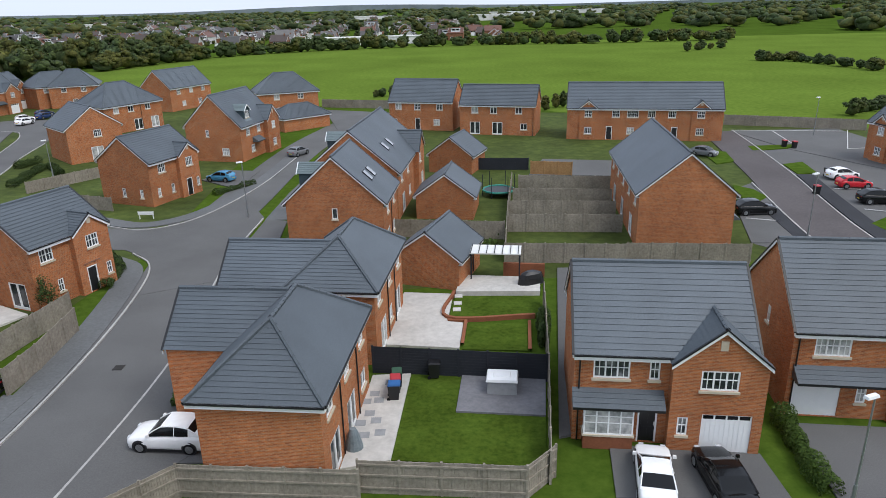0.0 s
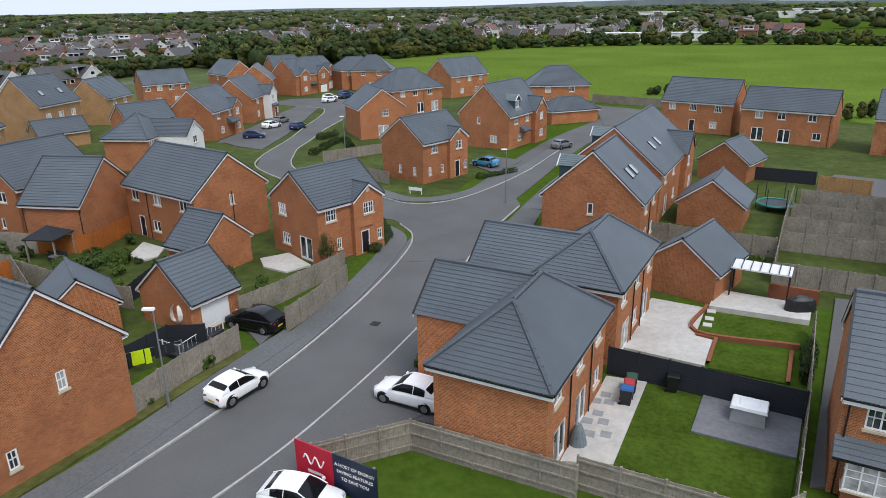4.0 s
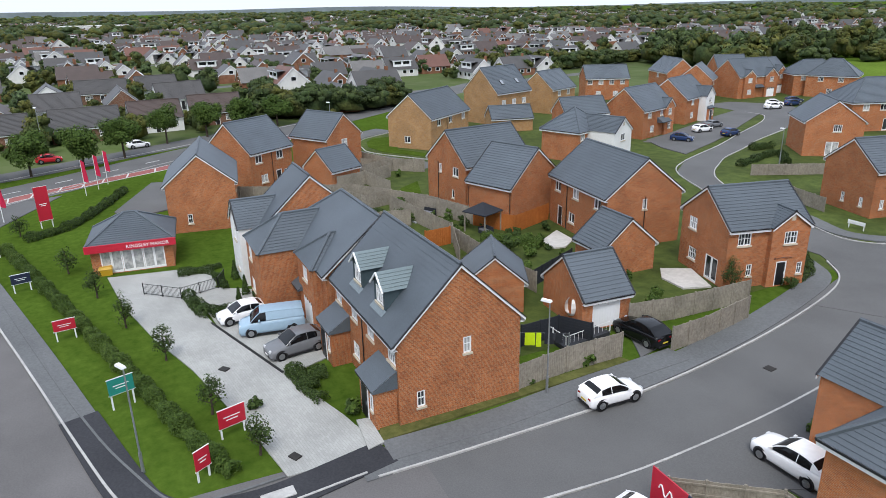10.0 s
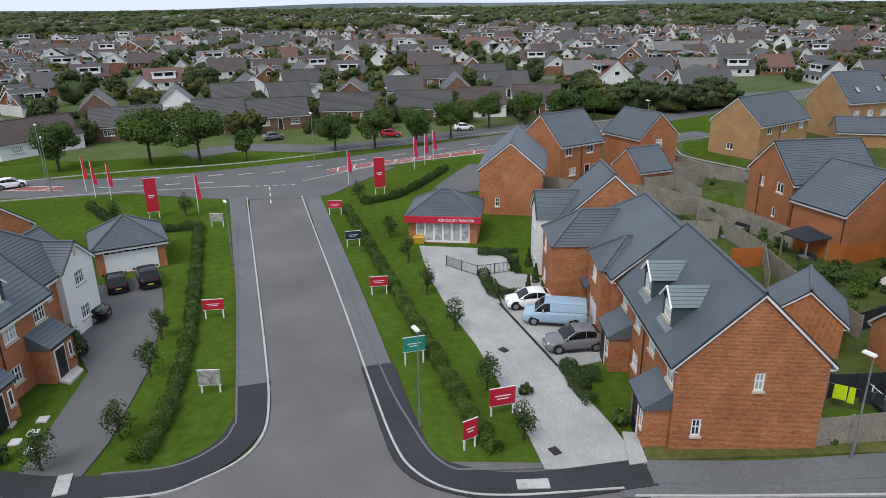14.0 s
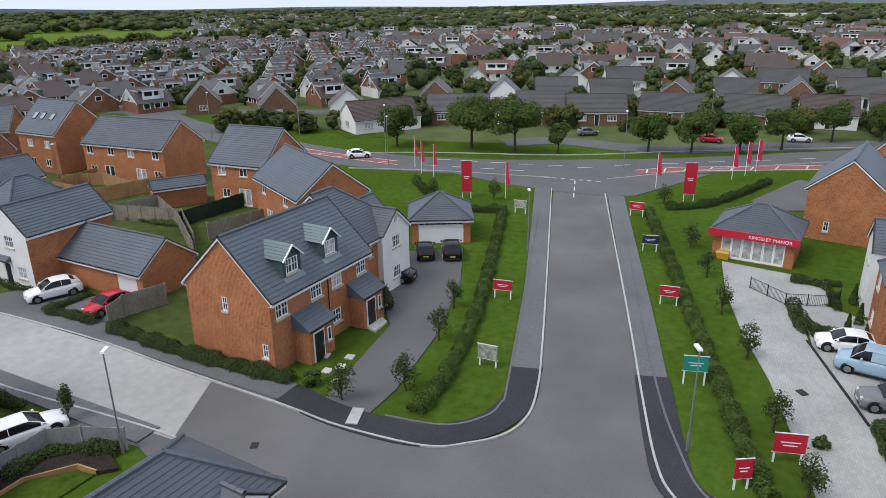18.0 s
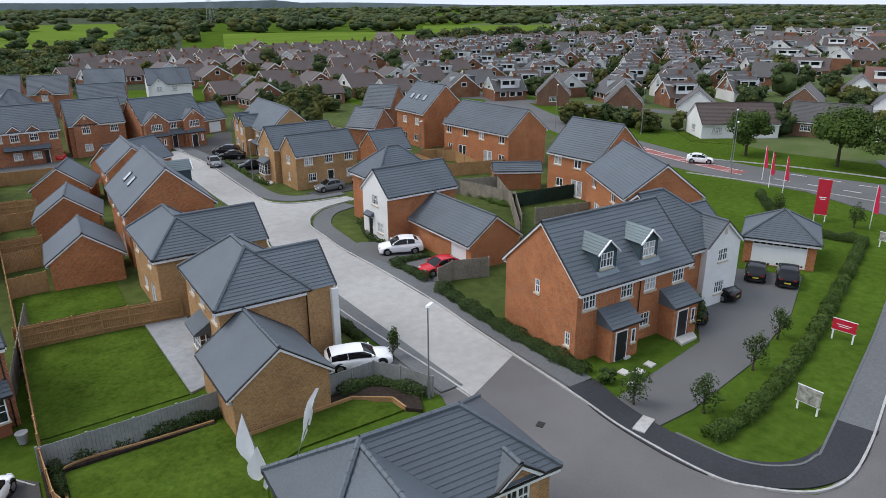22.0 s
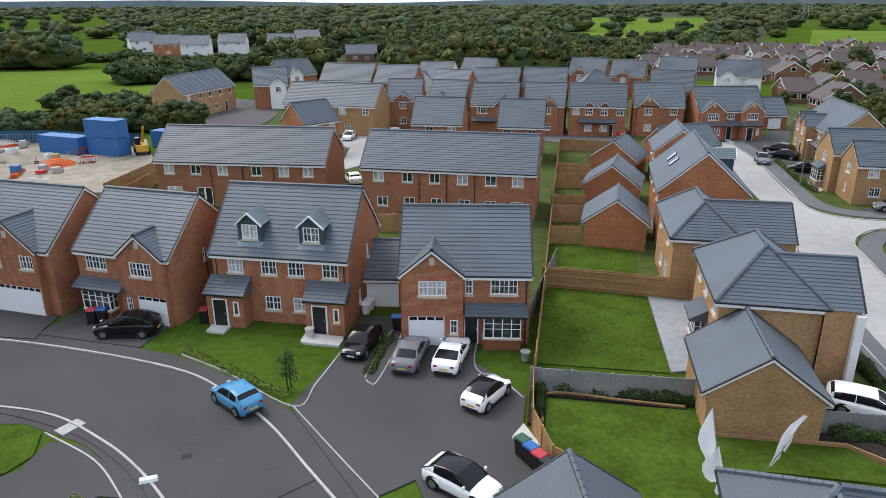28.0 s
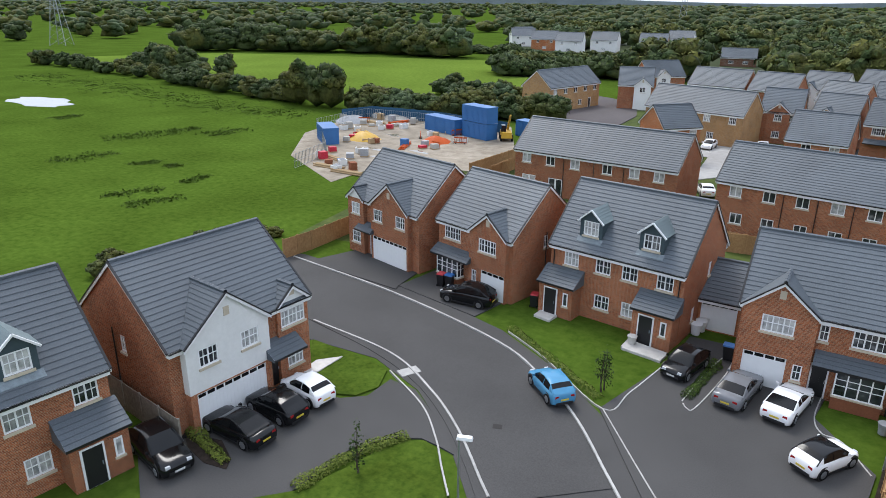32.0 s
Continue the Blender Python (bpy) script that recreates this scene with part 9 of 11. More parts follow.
def bulk_bag(x, y, fill):
    root = thing("bulk_bag", pose(x, y, 0.04, 0, 0, rs.uniform(0, 90)), "slumped white bulk bag of aggregate", "bulk bag", "building materials")
    part("bag", box_mesh(-0.5, -0.5, 0, 0.5, 0.5, 0.75, 0, -0.05), RENDER, root)
    part("heap", box_mesh(-0.45, -0.45, 0.75, 0.45, 0.45, 0.95, 0, 0.3), fill, root)


def spoil_heap(x, y, r, h, mat, label):
    rng = np.random.default_rng(int(abs(x * 7 + y)))
    k, n = Mesh(), 14
    ring = lambda f, z: [(r * f * rng.uniform(0.85, 1.15) * math.cos(i * 2 * math.pi / n), r * f * rng.uniform(0.85, 1.15) * math.sin(i * 2 * math.pi / n), z * rng.uniform(0.85, 1.1)) for i in range(n)]
    rings = [ring(1.0, 0.02), ring(0.72, h * 0.5), ring(0.38, h * 0.85), ring(0.1, h)]
    for p, q in zip(rings, rings[1:]):
        for i in range(n):
            k.poly([p[i], p[(i + 1) % n], q[(i + 1) % n], q[i]], 0)
    k.poly(rings[-1])
    ob = new("spoil_heap", k.data("spoil_heap", mat, True))
    ob.matrix_world = pose(x, y, 0.03)
    tagged(ob, label, "heap", "building materials")


for cx, cy, sp, n in ((72, -97, 5, 12), (78, -104, 4, 10), (66, -86, 3, 8), (56, -90, 4, 10), (62, -75, 4, 9), (58, -70, 3, 6), (57, -97, 2.5, 4), (70, -102, 3, 6)):
    for _ in range(n):
        x, y = cx + rs.uniform(-sp, sp), cy + rs.uniform(-sp, sp)
        kind = rs.random()
        if kind < 0.5:
            mt, lb = rs.choice(((SITE_GREY, "pallet of grey wrapped building materials"), (SITE_BLOCK, "pallet of pale concrete blocks"), (SITE_BLOCK, "pallet of pale concrete blocks"), (SITE_TIMBER, "pallet of sawn timber"), (SITE_BLUE, "pallet of goods under blue wrap"), (SIGN_RED, "pallet of goods under red wrap"), (TERRACOTTA, "pallet of red bricks")))
            pallet_stack(x, y, rs.uniform(0, 180), mt, lb)
        elif kind < 0.64:
            mt, lb = rs.choice(((SITE_ORANGE, "bundle of orange plastic pipes"), (SITE_BLOCK, "bundle of pale concrete pipes"), (BLACK, "bundle of black plastic pipes"), (SITE_TIMBER, "bundle of scaffold boards and poles")))
            pipe_bundle(x, y, rs.uniform(0, 180), mt, lb)
        elif kind < 0.84:
            barrier(x, y, rs.uniform(0, 180), rs.choice((SITE_ORANGE, SITE_ORANGE, RENDER, SIGN_RED)))
        else:
            bulk_bag(x, y, rs.choice((DIRT, SLABS_GREY)))
spoil_heap(67, -87.5, 2.6, 1.3, SITE_YELLOW, "heap of yellow sand behind barriers")
spoil_heap(56, -91.5, 2.4, 1.0, SITE_ORANGE, "tangled heap of orange plastic netting")
spoil_heap(79, -100, 3.2, 1.2, SLABS_GREY, "heap of grey crushed stone")
spoil_heap(74, -108, 3.5, 1.0, SITE_BLOCK, "heap of pale rubble")
for i, (x, y, r) in enumerate(((61, -82, 2.6), (54, -84, 2.0), (65, -93, 2.2), (50, -80, 1.8), (58, -78, 1.4))):
    slab("puddle", [(x + r * math.cos(j * 0.785) * (0.7 + 0.5 * math.sin(j * 2.1 + i)), y + 0.5 * r * math.sin(j * 0.785) * (0.7 + 0.4 * math.cos(j * 1.7 + i))) for j in range(8)], PUDDLE, 0.046, "shallow muddy puddle on bare earth", "puddle")
net = thing("site_hoarding", pose(0, 0, 0), "dark blue netted fence round the building site", "fence", "site fencing")
SITE_NET = plain("blue_debris_net", (0.03, 0.09, 0.16), 0.8)
for a, b in (((66, -107.5), (79, -106.5)), ((79, -106.5), (81.5, -100)), ((49, -104), (66, -107.5))):
    a, b = Vector((*a, 0)), Vector((*b, 0))
    n = round((b - a).length / 3.4)
    for i in range(n):
        ob = new("panel", box_mesh(0.03, -0.02, 0.1, (b - a).length / n - 0.03, 0.02, 2.1).data("hoarding_panel", SITE_NET))
        ob.parent, ob.matrix_local = net, pose(*a.lerp(b, i / n)[:2], 0, 0, 0, math.degrees(math.atan2((b - a).y, (b - a).x)))
mesh_line = [(62.5, -66.0), (64.5, -75.0), (79.0, -90.0), (79.0, -104.0), (58.0, -106.0)]
for a, b in zip(mesh_line, mesh_line[1:]):
    a, b = Vector((*a, 0)), Vector((*b, 0))
    n = max(1, round((b - a).length / 3.5))
    for i in range(n):
        p, q = a.lerp(b, i / n), a.lerp(b, (i + 1) / n)
        k = Mesh()
        for z in (0.1, 1.0, 1.95):
            k.tube((p.x, p.y, z), (q.x, q.y, z), 0.03, None, 4, 0, False)
        for j in range(9):
            c = p.lerp(q, j / 8)
            k.tube((c.x, c.y, 0.05), (c.x, c.y, 2.0), 0.025, None, 4, 0, False)
        tagged(part("mesh_fence", k, STEEL, None), "galvanised mesh panel round the building site", "fence", "site fencing")

# ---- road furniture on the surfaces ----
MARK = plain("road_marking", (0.6, 0.6, 0.58), 0.8)
IRON = plain("cast_iron", (0.04, 0.038, 0.036), 0.7)
for x, y, r, w, h, mt, nm, lb in ((-30.1, -15.0, 10, 1.6, 0.7, KERB, "tactile_slab", "pale slab let into black tarmac"), (-26.8, 8.0, 85, 1.6, 0.7, KERB, "tactile_slab", "pale slab let into black tarmac"), (20.4, -29.5, 60, 1.3, 0.8, KERB, "tactile_slab", "pale slab let into dark tarmac"), (-29.2, 9.8, 20, 0.6, 0.45, IRON, "manhole_cover", "dark iron cover in block paving"), (-26.0, -19.0, 20, 0.5, 0.4, IRON, "drain_cover", "dark iron drain in the road"), (13.2, -27.1, 20, 0.5, 0.4, IRON, "drain_cover", "dark iron drain in the road"), (-38.6, -6.0, 5, 0.5, 0.4, IRON, "drain_cover", "dark iron drain by the kerb"), (-39.4, 0.1, 5, 0.5, 0.4, IRON, "drain_cover", "dark iron drain by the kerb"), (-40.5, 9.5, 30, 0.6, 0.45, IRON, "manhole_cover", "dark iron cover in block paving"), (-20.5, 38.0, 0, 0.6, 0.6, IRON, "manhole_cover", "round iron cover in the road")):
    top = 0.05 if "road" in lb or "kerb" in lb or "dark tarmac" in lb else 0.135
    ob = new(nm, kept_mesh(f"{nm}:{w}{h}{top}", lambda: box_mesh(-w / 2, -h / 2, -0.02, w / 2, h / 2, top), mt))
    ob.matrix_world = pose(x, y, 0, 0, 0, r)
    tagged(ob, lb, nm.replace("_", " "), "covers")
ribbon("kerb", [(-16.9, 25.8), (-16.8, 27.4), (-16.4, 31.6), (-15.8, 36.3)], 0.16, KERB, 0.06, "thin pale edging of the tarmac", "kerb")
ribbon("road_marking", [(-16.8, 27.4), (-15.0, 27.3)], 0.12, MARK, 0.06, "white painted bay line", "road marking")
RUMBLE = plain("red_road_surface", (0.3, 0.11, 0.1), 0.85)
for pts, wid in (([(-96.2, -3.6), (-99.2, 1.2), (-101.5, 7.5), (-103.4, 13), (-106.3, 21), (-111, 31), (-118, 45)], 2.4), ([(-92.6, -38), (-94.2, -46), (-96.4, -54), (-99.5, -62)], 2.6)):
    ribbon("road_marking", pts, wid, RUMBLE, 0.03, "red hatched strip along the main road", "road marking")
    for off in (-0.5 * wid, 0.5 * wid):
        ribbon("road_marking", [(x + off * 0.93, y + off * 0.35) for x, y in pts], 0.14, MARK, 0.04, "white line along the main road", "road marking")
    line = smooth_line(pts, 4)
    for i in range(1, len(line) - 1, 2):
        d = (line[i + 1] - line[i - 1]).normalized()
        s = Vector((-d.y, d.x, 0)) * (wid * 0.42)
        k = Mesh()
        c0, c1 = line[i] - s - d * 0.7, line[i] + s + d * 0.7
        u = (c1 - c0).normalized().cross(Vector((0, 0, 1))) * 0.1
        k.poly([(v.x, v.y, 0.041) for v in (c0 - u, c0 + u, c1 + u, c1 - u)][::-1])
        tagged(part("road_marking", k, MARK, None), "white hatching bar on red tarmac", "road marking", "road markings")
# broken white lines and give-way dashes of the junction
dashes = [((-96.4, -33 + 4.2 * i), (-96.6 - 0.14 * i, -31 + 4.2 * i)) for i in range(6)]
dashes += [((-92.2 - 0.1 * i, -33.5 + 4.2 * i), (-92.3 - 0.1 * i, -31.5 + 4.2 * i)) for i in range(4)]
dashes += [((-89.6 + 0.05 * i, -15.4 + 1.15 * i), (-89.55 + 0.05 * i, -14.8 + 1.15 * i)) for i in range(7)]
dashes += [((-80.6 - 3.2 * i, -10.1 - 0.4 * i), (-82.4 - 3.2 * i, -10.35 - 0.4 * i)) for i in range(3)]
dashes += [((-99.5 - 2.9 * i, -7 + 6.4 * i), (-100.4 - 2.9 * i, -4.8 + 6.4 * i)) for i in range(8)]
for a, b in dashes:
    a, b = Vector((*a, 0)), Vector((*b, 0))
    ob = new("road_marking", box_mesh(0, -0.07, 0.03, (b - a).length, 0.07, 0.072).data("road_marking", MARK))
    ob.matrix_world = pose(a.x, a.y, 0, 0, 0, math.degrees(math.atan2((b - a).y, (b - a).x)))
    tagged(ob, "white painted dash on the tarmac", "road marking", "road markings")
# bay lines of the parking court
for a, b in (((30.6, 65.7), (33.6, 64.5)), ((45.2, 76.2), (50.3, 75.0)), ((43.8, 67.8), (46.4, 66.4)), ((55.2, 113.6), (53.1, 101.8)), ((67, 112), (58.9, 97.6)), ((58.9, 97.6), (65, 98.3)), ((49, 114.6), (66, 111.5))):
    a, b = Vector((*a, 0)), Vector((*b, 0))
    ob = new("road_marking", box_mesh(0, -0.06, 0.08, (b - a).length, 0.06, 0.125).data("road_marking", MARK))
    ob.matrix_world = pose(a.x, a.y, 0, 0, 0, math.degrees(math.atan2((b - a).y, (b - a).x)))
    tagged(ob, "white painted bay line", "road marking", "road markings")


# ---- small things about the gardens and yards ----
IRON_DARK = plain("drain_iron", (0.03, 0.03, 0.03), 0.7)

def low_rail(pts, h, mat, name, label, category, gap=0.12):
    """Posts, two rails and thin bars along a line."""
    root = thing(name, pose(0, 0, 0), label, category)
    for p, q in zip(pts, pts[1:]):
        p, q = Vector((*p, 0.05)), Vector((*q, 0.05))
        n = max(1, round((q - p).length / 1.8))
        for i in range(n + 1):
            c = p.lerp(q, i / n)
            k = Mesh()
            k.tube((c.x, c.y, 0), (c.x, c.y, h + 0.08), 0.045, None, 6)
            part("post", k, mat, root)
        for z in (0.15, h):
            k = Mesh()
            k.tube((p.x, p.y, z), (q.x, q.y, z), 0.025, None, 4)
            part("rail", k, mat, root)
        m = int((q - p).length / gap)
        for i in range(1, m):
            c = p.lerp(q, i / m)
            k = Mesh()
            k.tube((c.x, c.y, 0.15), (c.x, c.y, h), 0.012, None, 3, 0, False)
            part("bar", k, mat, root)


def planter(x, y, label, mat, r=0.3, h=0.6):
    root = thing("plant_pot", pose(x, y, 0.07), label, "plant pot", "plant pots")
    k = Mesh()
    k.tube((0, 0, 0), (0, 0, h), r * 0.75, r, 14, 0, False), k.tube((0, 0, h), (0, 0, h + 0.05), r * 1.08, r * 1.08, 14)
    part("pot", k, mat, root)


def conifer(x, y, h, r, label):
    rng = np.random.default_rng(int(abs(x * 19 + y * 3)) % 9973)
    n = 420
    z = rng.uniform(0.03, 1, n) ** 0.8
    a = rng.uniform(0, 2 * math.pi, n)
    w = r * (1 - z * 0.92) * rng.uniform(0.7, 1.05, n)
    p = np.column_stack([np.cos(a) * w, np.sin(a) * w, z * h])
    nr = np.column_stack([np.cos(a), np.sin(a), np.full(n, 0.6)]) + rng.normal(size=(n, 3)) * 0.3
    ob = new("conifer", quads_data("conifer", p, nr / np.linalg.norm(nr, axis=1)[:, None], rng.uniform(0.05, 0.1, n), LEAF_DARK, rng))
    ob.matrix_world = pose(x, y, 0)
    tagged(ob, label, "shrub", "clipped conifers")


low_rail([(-56.8, 7.8), (-54, 10.1), (-54.5, 13.2), (-56.1, 14.2)], 1.0, BLACK, "railing", "low black metal railing round the office yard", "railing")
low_rail([(-32.8, 29.7), (-29.9, 29.4), (-29.9, 33.6)], 0.9, WHITE, "deck_railing", "white posted railing round a raised deck", "railing", 0.35)
grit = thing("grit_bin", pose(-63.7, 6, 0, 0, 0, 76), "yellow plastic grit bin by the sales office", "grit bin")
k = Mesh()
k.box(-0.5, -0.35, 0, 0.5, 0.35, 0.6, 0, -0.06)
part("tub", k, SITE_YELLOW, grit)
k = Mesh()
k.box(-0.6, -0.45, 0.6, 0.6, 0.45, 0.78, 0, 0.1)
part("lid", k, SITE_YELLOW, grit)
planter(6.4, -43.8, "white plastic plant pot in a row", WHITE, 0.38, 0.75)
planter(6.2, -44.5, "white plastic plant pot in a row", WHITE, 0.38, 0.75)
planter(6.1, -45.2, "white plastic plant pot in a row", WHITE, 0.38, 0.75)
planter(5.9, -46, "white plastic plant pot in a row", WHITE, 0.38, 0.75)
planter(5.8, -46.6, "white plastic plant pot in a row", WHITE, 0.38, 0.75)
planter(-4.5, -37, "grey plant pot on a lawn", SLABS_GREY)
planter(9.7, -40, "pale stone pot beside a porch", SLABS)
conifer(-55.9, 15.1, 1.7, 0.4, "clipped dark conifer beside the paving")
conifer(-54.6, 16.3, 1.7, 0.4, "clipped dark conifer beside the paving")
conifer(-55.5, 17.9, 1.7, 0.4, "clipped dark conifer beside the paving")
conifer(-51.9, 14.7, 1.7, 0.4, "clipped dark conifer beside the paving")
conifer(-49.7, 13.5, 1.7, 0.4, "clipped dark conifer beside the paving")
conifer(-55.5, -23.3, 1.6, 0.6, "small fir on a front lawn")
tagged(part("stepping_stone", box_mesh(-36.4, -20.4, 0, -35.8, -19.8, 0.1, 0, 0.01), SLABS, None), "pale square stepping stone in a lawn", "paving slab", "stepping stones")
tagged(part("stepping_stone", box_mesh(-35.4, -18.7, 0, -34.8, -18.1, 0.1, 0, 0.01), SLABS, None), "pale square stepping stone in a lawn", "paving slab", "stepping stones")
tagged(part("stepping_stone", box_mesh(-34.6, -19.3, 0, -34, -18.7, 0.1, 0, 0.01), SLABS, None), "pale square stepping stone in a lawn", "paving slab", "stepping stones")
tagged(part("stepping_stone", box_mesh(-36.7, -18.7, 0, -36.1, -18.1, 0.1, 0, 0.01), SLABS, None), "pale square stepping stone in a lawn", "paving slab", "stepping stones")
tagged(part("stepping_stone", box_mesh(-33.7, -18.1, 0, -33.1, -17.5, 0.1, 0, 0.01), SLABS, None), "pale square stepping stone in a lawn", "paving slab", "stepping stones")
tagged(part("stepping_stone", box_mesh(0.8, 47.4, 0, 1.4, 48, 0.16, 0, 0.01), SLABS, None), "pale square stepping stone in a lawn", "paving slab", "stepping stones")
tagged(part("stepping_stone", box_mesh(0.7, 46.1, 0, 1.3, 46.7, 0.16, 0, 0.01), SLABS, None), "pale square stepping stone in a lawn", "paving slab", "stepping stones")
tagged(part("stepping_stone", box_mesh(0.6, 45, 0, 1.2, 45.6, 0.16, 0, 0.01), SLABS, None), "pale square stepping stone in a lawn", "paving slab", "stepping stones")
slab("doorstep", [(-40.8, -19.3), (-42.6, -18.7), (-42, -18.1), (-40.3, -18.3)], SLABS, 0.155, "pale doorstep before a porch", "doorstep")
slab("doorstep", [(10.2, -39.3), (10.1, -40.5), (7.3, -39.9), (7.5, -38.7)], SLABS, 0.156, "pale stone doorstep before a porch", "doorstep")
slab("doorstep", [(17, -40.7), (16.9, -42), (15.5, -41.8), (15.7, -40.4)], SLABS, 0.157, "pale stone doorstep before a porch", "doorstep")
slab("doorstep", [(25.9, -25.8), (26, -27.5), (24.9, -28.7), (25, -26.4)], SLABS, 0.151, "pale stone doorstep before a porch", "doorstep")
ribbon("lawn_edging", [(-4.8, -30.1), (-5.4, -33), (-9.7, -32.3), (-12.8, -31.7)], 0.12, NEWWOOD, 0.24, "pale timber edging round the lawn", "edging")
ribbon("lawn_edging", [(-13.11, -29.23), (-16.42, -28.76)], 0.1, NEWWOOD, 0.3, "pale timber edging of a raised bed", "edging")
ribbon("lawn_edging", [(-16.42, -28.76), (-19.83, -28.29)], 0.1, NEWWOOD, 0.3, "pale timber edging of a raised bed", "edging")
ribbon("lawn_edging", [(-19.83, -28.29), (-21.55, -26.54)], 0.1, NEWWOOD, 0.3, "pale timber edging of a raised bed", "edging")
ribbon("lawn_edging", [(-21.55, -26.54), (-21.46, -25.23)], 0.1, NEWWOOD, 0.3, "pale timber edging of a raised bed", "edging")
slab("planting_bed", [(-13.11, -29.23), (-16.42, -28.76), (-19.83, -28.29), (-21.55, -26.54), (-21.46, -25.23), (-22.05, -24.42), (-22.95, -25.84), (-23.08, -29.19), (-20.00, -29.19), (-16.86, -29.71), (-13.95, -30.18)], SOIL, 0.22, "dark soil in a raised timber bed", "planting bed")
ribbon("kerb", [(5.3, -34.7), (4.7, -39), (4, -41.7), (3.6, -41.5), (3.7, -38.8), (4.5, -34.4), (4.9, -34.1), (5.2, -34.5)], 0.07, KERB, 0.108, "thin pale edging kerb", "kerb")
ribbon("kerb", [(-1.6, -40), (-1.3, -36.9), (-1.7, -35.4), (-2.7, -35), (-4, -32.7)], 0.07, KERB, 0.100, "thin pale edging kerb", "kerb")
ribbon("kerb", [(8.9, -31.6), (5.6, -27.2), (3.3, -24.2)], 0.07, KERB, 0.101, "thin pale edging kerb", "kerb")
ribbon("kerb", [(17.5, -37.5), (13.9, -35.3), (8.9, -31.6), (8.1, -34.1), (7.1, -38.7)], 0.07, KERB, 0.102, "thin pale edging kerb", "kerb")
ribbon("drain_channel", [(-48, 10.8), (-37.8, 12.5)], 0.16, IRON_DARK, 0.125, "dark drain channel across block paving", "drain")
ribbon("bed_edging", [(0.8, 48.5), (0.2, 43.9), (6.4, 43.9)], 0.22, TERRACOTTA, 0.32, "low brick edging of a raised lawn bed", "edging")
ribbon("bed_edging", [(1.5, 43.5), (1.1, 39.9)], 0.22, TERRACOTTA, 0.22, "low brick edging of a raised lawn bed", "edging")
ribbon("bed_edging", [(5.9, 43.1), (5.4, 38.9)], 0.22, TERRACOTTA, 0.22, "low brick edging of a raised lawn bed", "edging")
ribbon("bed_edging", [(0.2, 43.6), (1.5, 43.5)], 0.22, TERRACOTTA, 0.20, "low brick edging of a raised lawn bed", "edging")
ribbon("garden_wall", [(4.9, 52.1), (8.2, 51.6)], 0.25, TERRACOTTA, 1.1, "low red brick garden wall behind the terrace", "wall")
bbq = thing("covered_barbecue", pose(6.8, 49.5, 0.3, 0, 0, 20), "barbecue under a crumpled black cover", "barbecue")
k = Mesh()
for j, (z0, z1, r0, r1) in enumerate(((0.0, 0.55, 0.8, 0.72), (0.55, 0.85, 0.72, 0.62), (0.85, 1.05, 0.62, 0.3))):
    for i in range(16):
        q = [(r * (1.4 + 0.08 * math.sin(i_ * 3.1 + j)) * math.cos(i_ * math.pi / 8), r * (0.7 + 0.06 * math.cos(i_ * 5)) * math.sin(i_ * math.pi / 8), z) for i_, r, z in ((i, r0, z0), (i + 1, r0, z0), (i + 1, r1, z1), (i, r1, z1))]
        k.poly(q)
k.poly([(0.3 * 1.4 * math.cos(i * math.pi / 8), 0.3 * 0.7 * math.sin(i * math.pi / 8), 1.05) for i in range(16)])
part("cover", k, BLACK, bbq)
cov = thing("covered_parasol", pose(-4.7, 29.1, 0.07), "round garden seat under a grey cover", "garden furniture")
k = Mesh()
for i in range(6):
    z = i / 6
    k.tube((0, 0, z * 1.15), (0, 0, (z + 1 / 6) * 1.15), 0.48 * math.sqrt(1 - z * 0.9), 0.48 * math.sqrt(1 - (z + 1 / 6) * 0.9), 14, 0, i == 5)
part("cover", k, LEAD, cov)
tagged(part("paving_slab", box_mesh(-4.38, 33.82, 0.05, -3.82, 34.38, 0.135, 0, 0.005), SLABS_GREY, None), "grey square slab set among pale paving", "paving slab", "grey paving slabs")
tagged(part("paving_slab", box_mesh(-4.78, 33.02, 0.05, -4.22, 33.58, 0.136, 0, 0.005), SLABS_GREY, None), "grey square slab set among pale paving", "paving slab", "grey paving slabs")
tagged(part("paving_slab", box_mesh(-4.08, 33.12, 0.05, -3.52, 33.68, 0.137, 0, 0.005), SLABS_GREY, None), "grey square slab set among pale paving", "paving slab", "grey paving slabs")
tagged(part("paving_slab", box_mesh(-4.48, 31.82, 0.05, -3.92, 32.38, 0.138, 0, 0.005), SLABS_GREY, None), "grey square slab set among pale paving", "paving slab", "grey paving slabs")
tagged(part("paving_slab", box_mesh(-4.88, 30.92, 0.05, -4.32, 31.48, 0.139, 0, 0.005), SLABS_GREY, None), "grey square slab set among pale paving", "paving slab", "grey paving slabs")
tagged(part("paving_slab", box_mesh(-4.08, 31.12, 0.05, -3.52, 31.68, 0.140, 0, 0.005), SLABS_GREY, None), "grey square slab set among pale paving", "paving slab", "grey paving slabs")
tagged(part("paving_slab", box_mesh(-4.58, 29.82, 0.05, -4.02, 30.38, 0.141, 0, 0.005), SLABS_GREY, None), "grey square slab set among pale paving", "paving slab", "grey paving slabs")
tagged(part("paving_slab", box_mesh(-3.58, 35.02, 0.05, -3.02, 35.58, 0.142, 0, 0.005), SLABS_GREY, None), "grey square slab set among pale paving", "paving slab", "grey paving slabs")
tagged(part("paving_slab", box_mesh(-3.78, 30.02, 0.05, -3.22, 30.58, 0.143, 0, 0.005), SLABS_GREY, None), "grey square slab set among pale paving", "paving slab", "grey paving slabs")
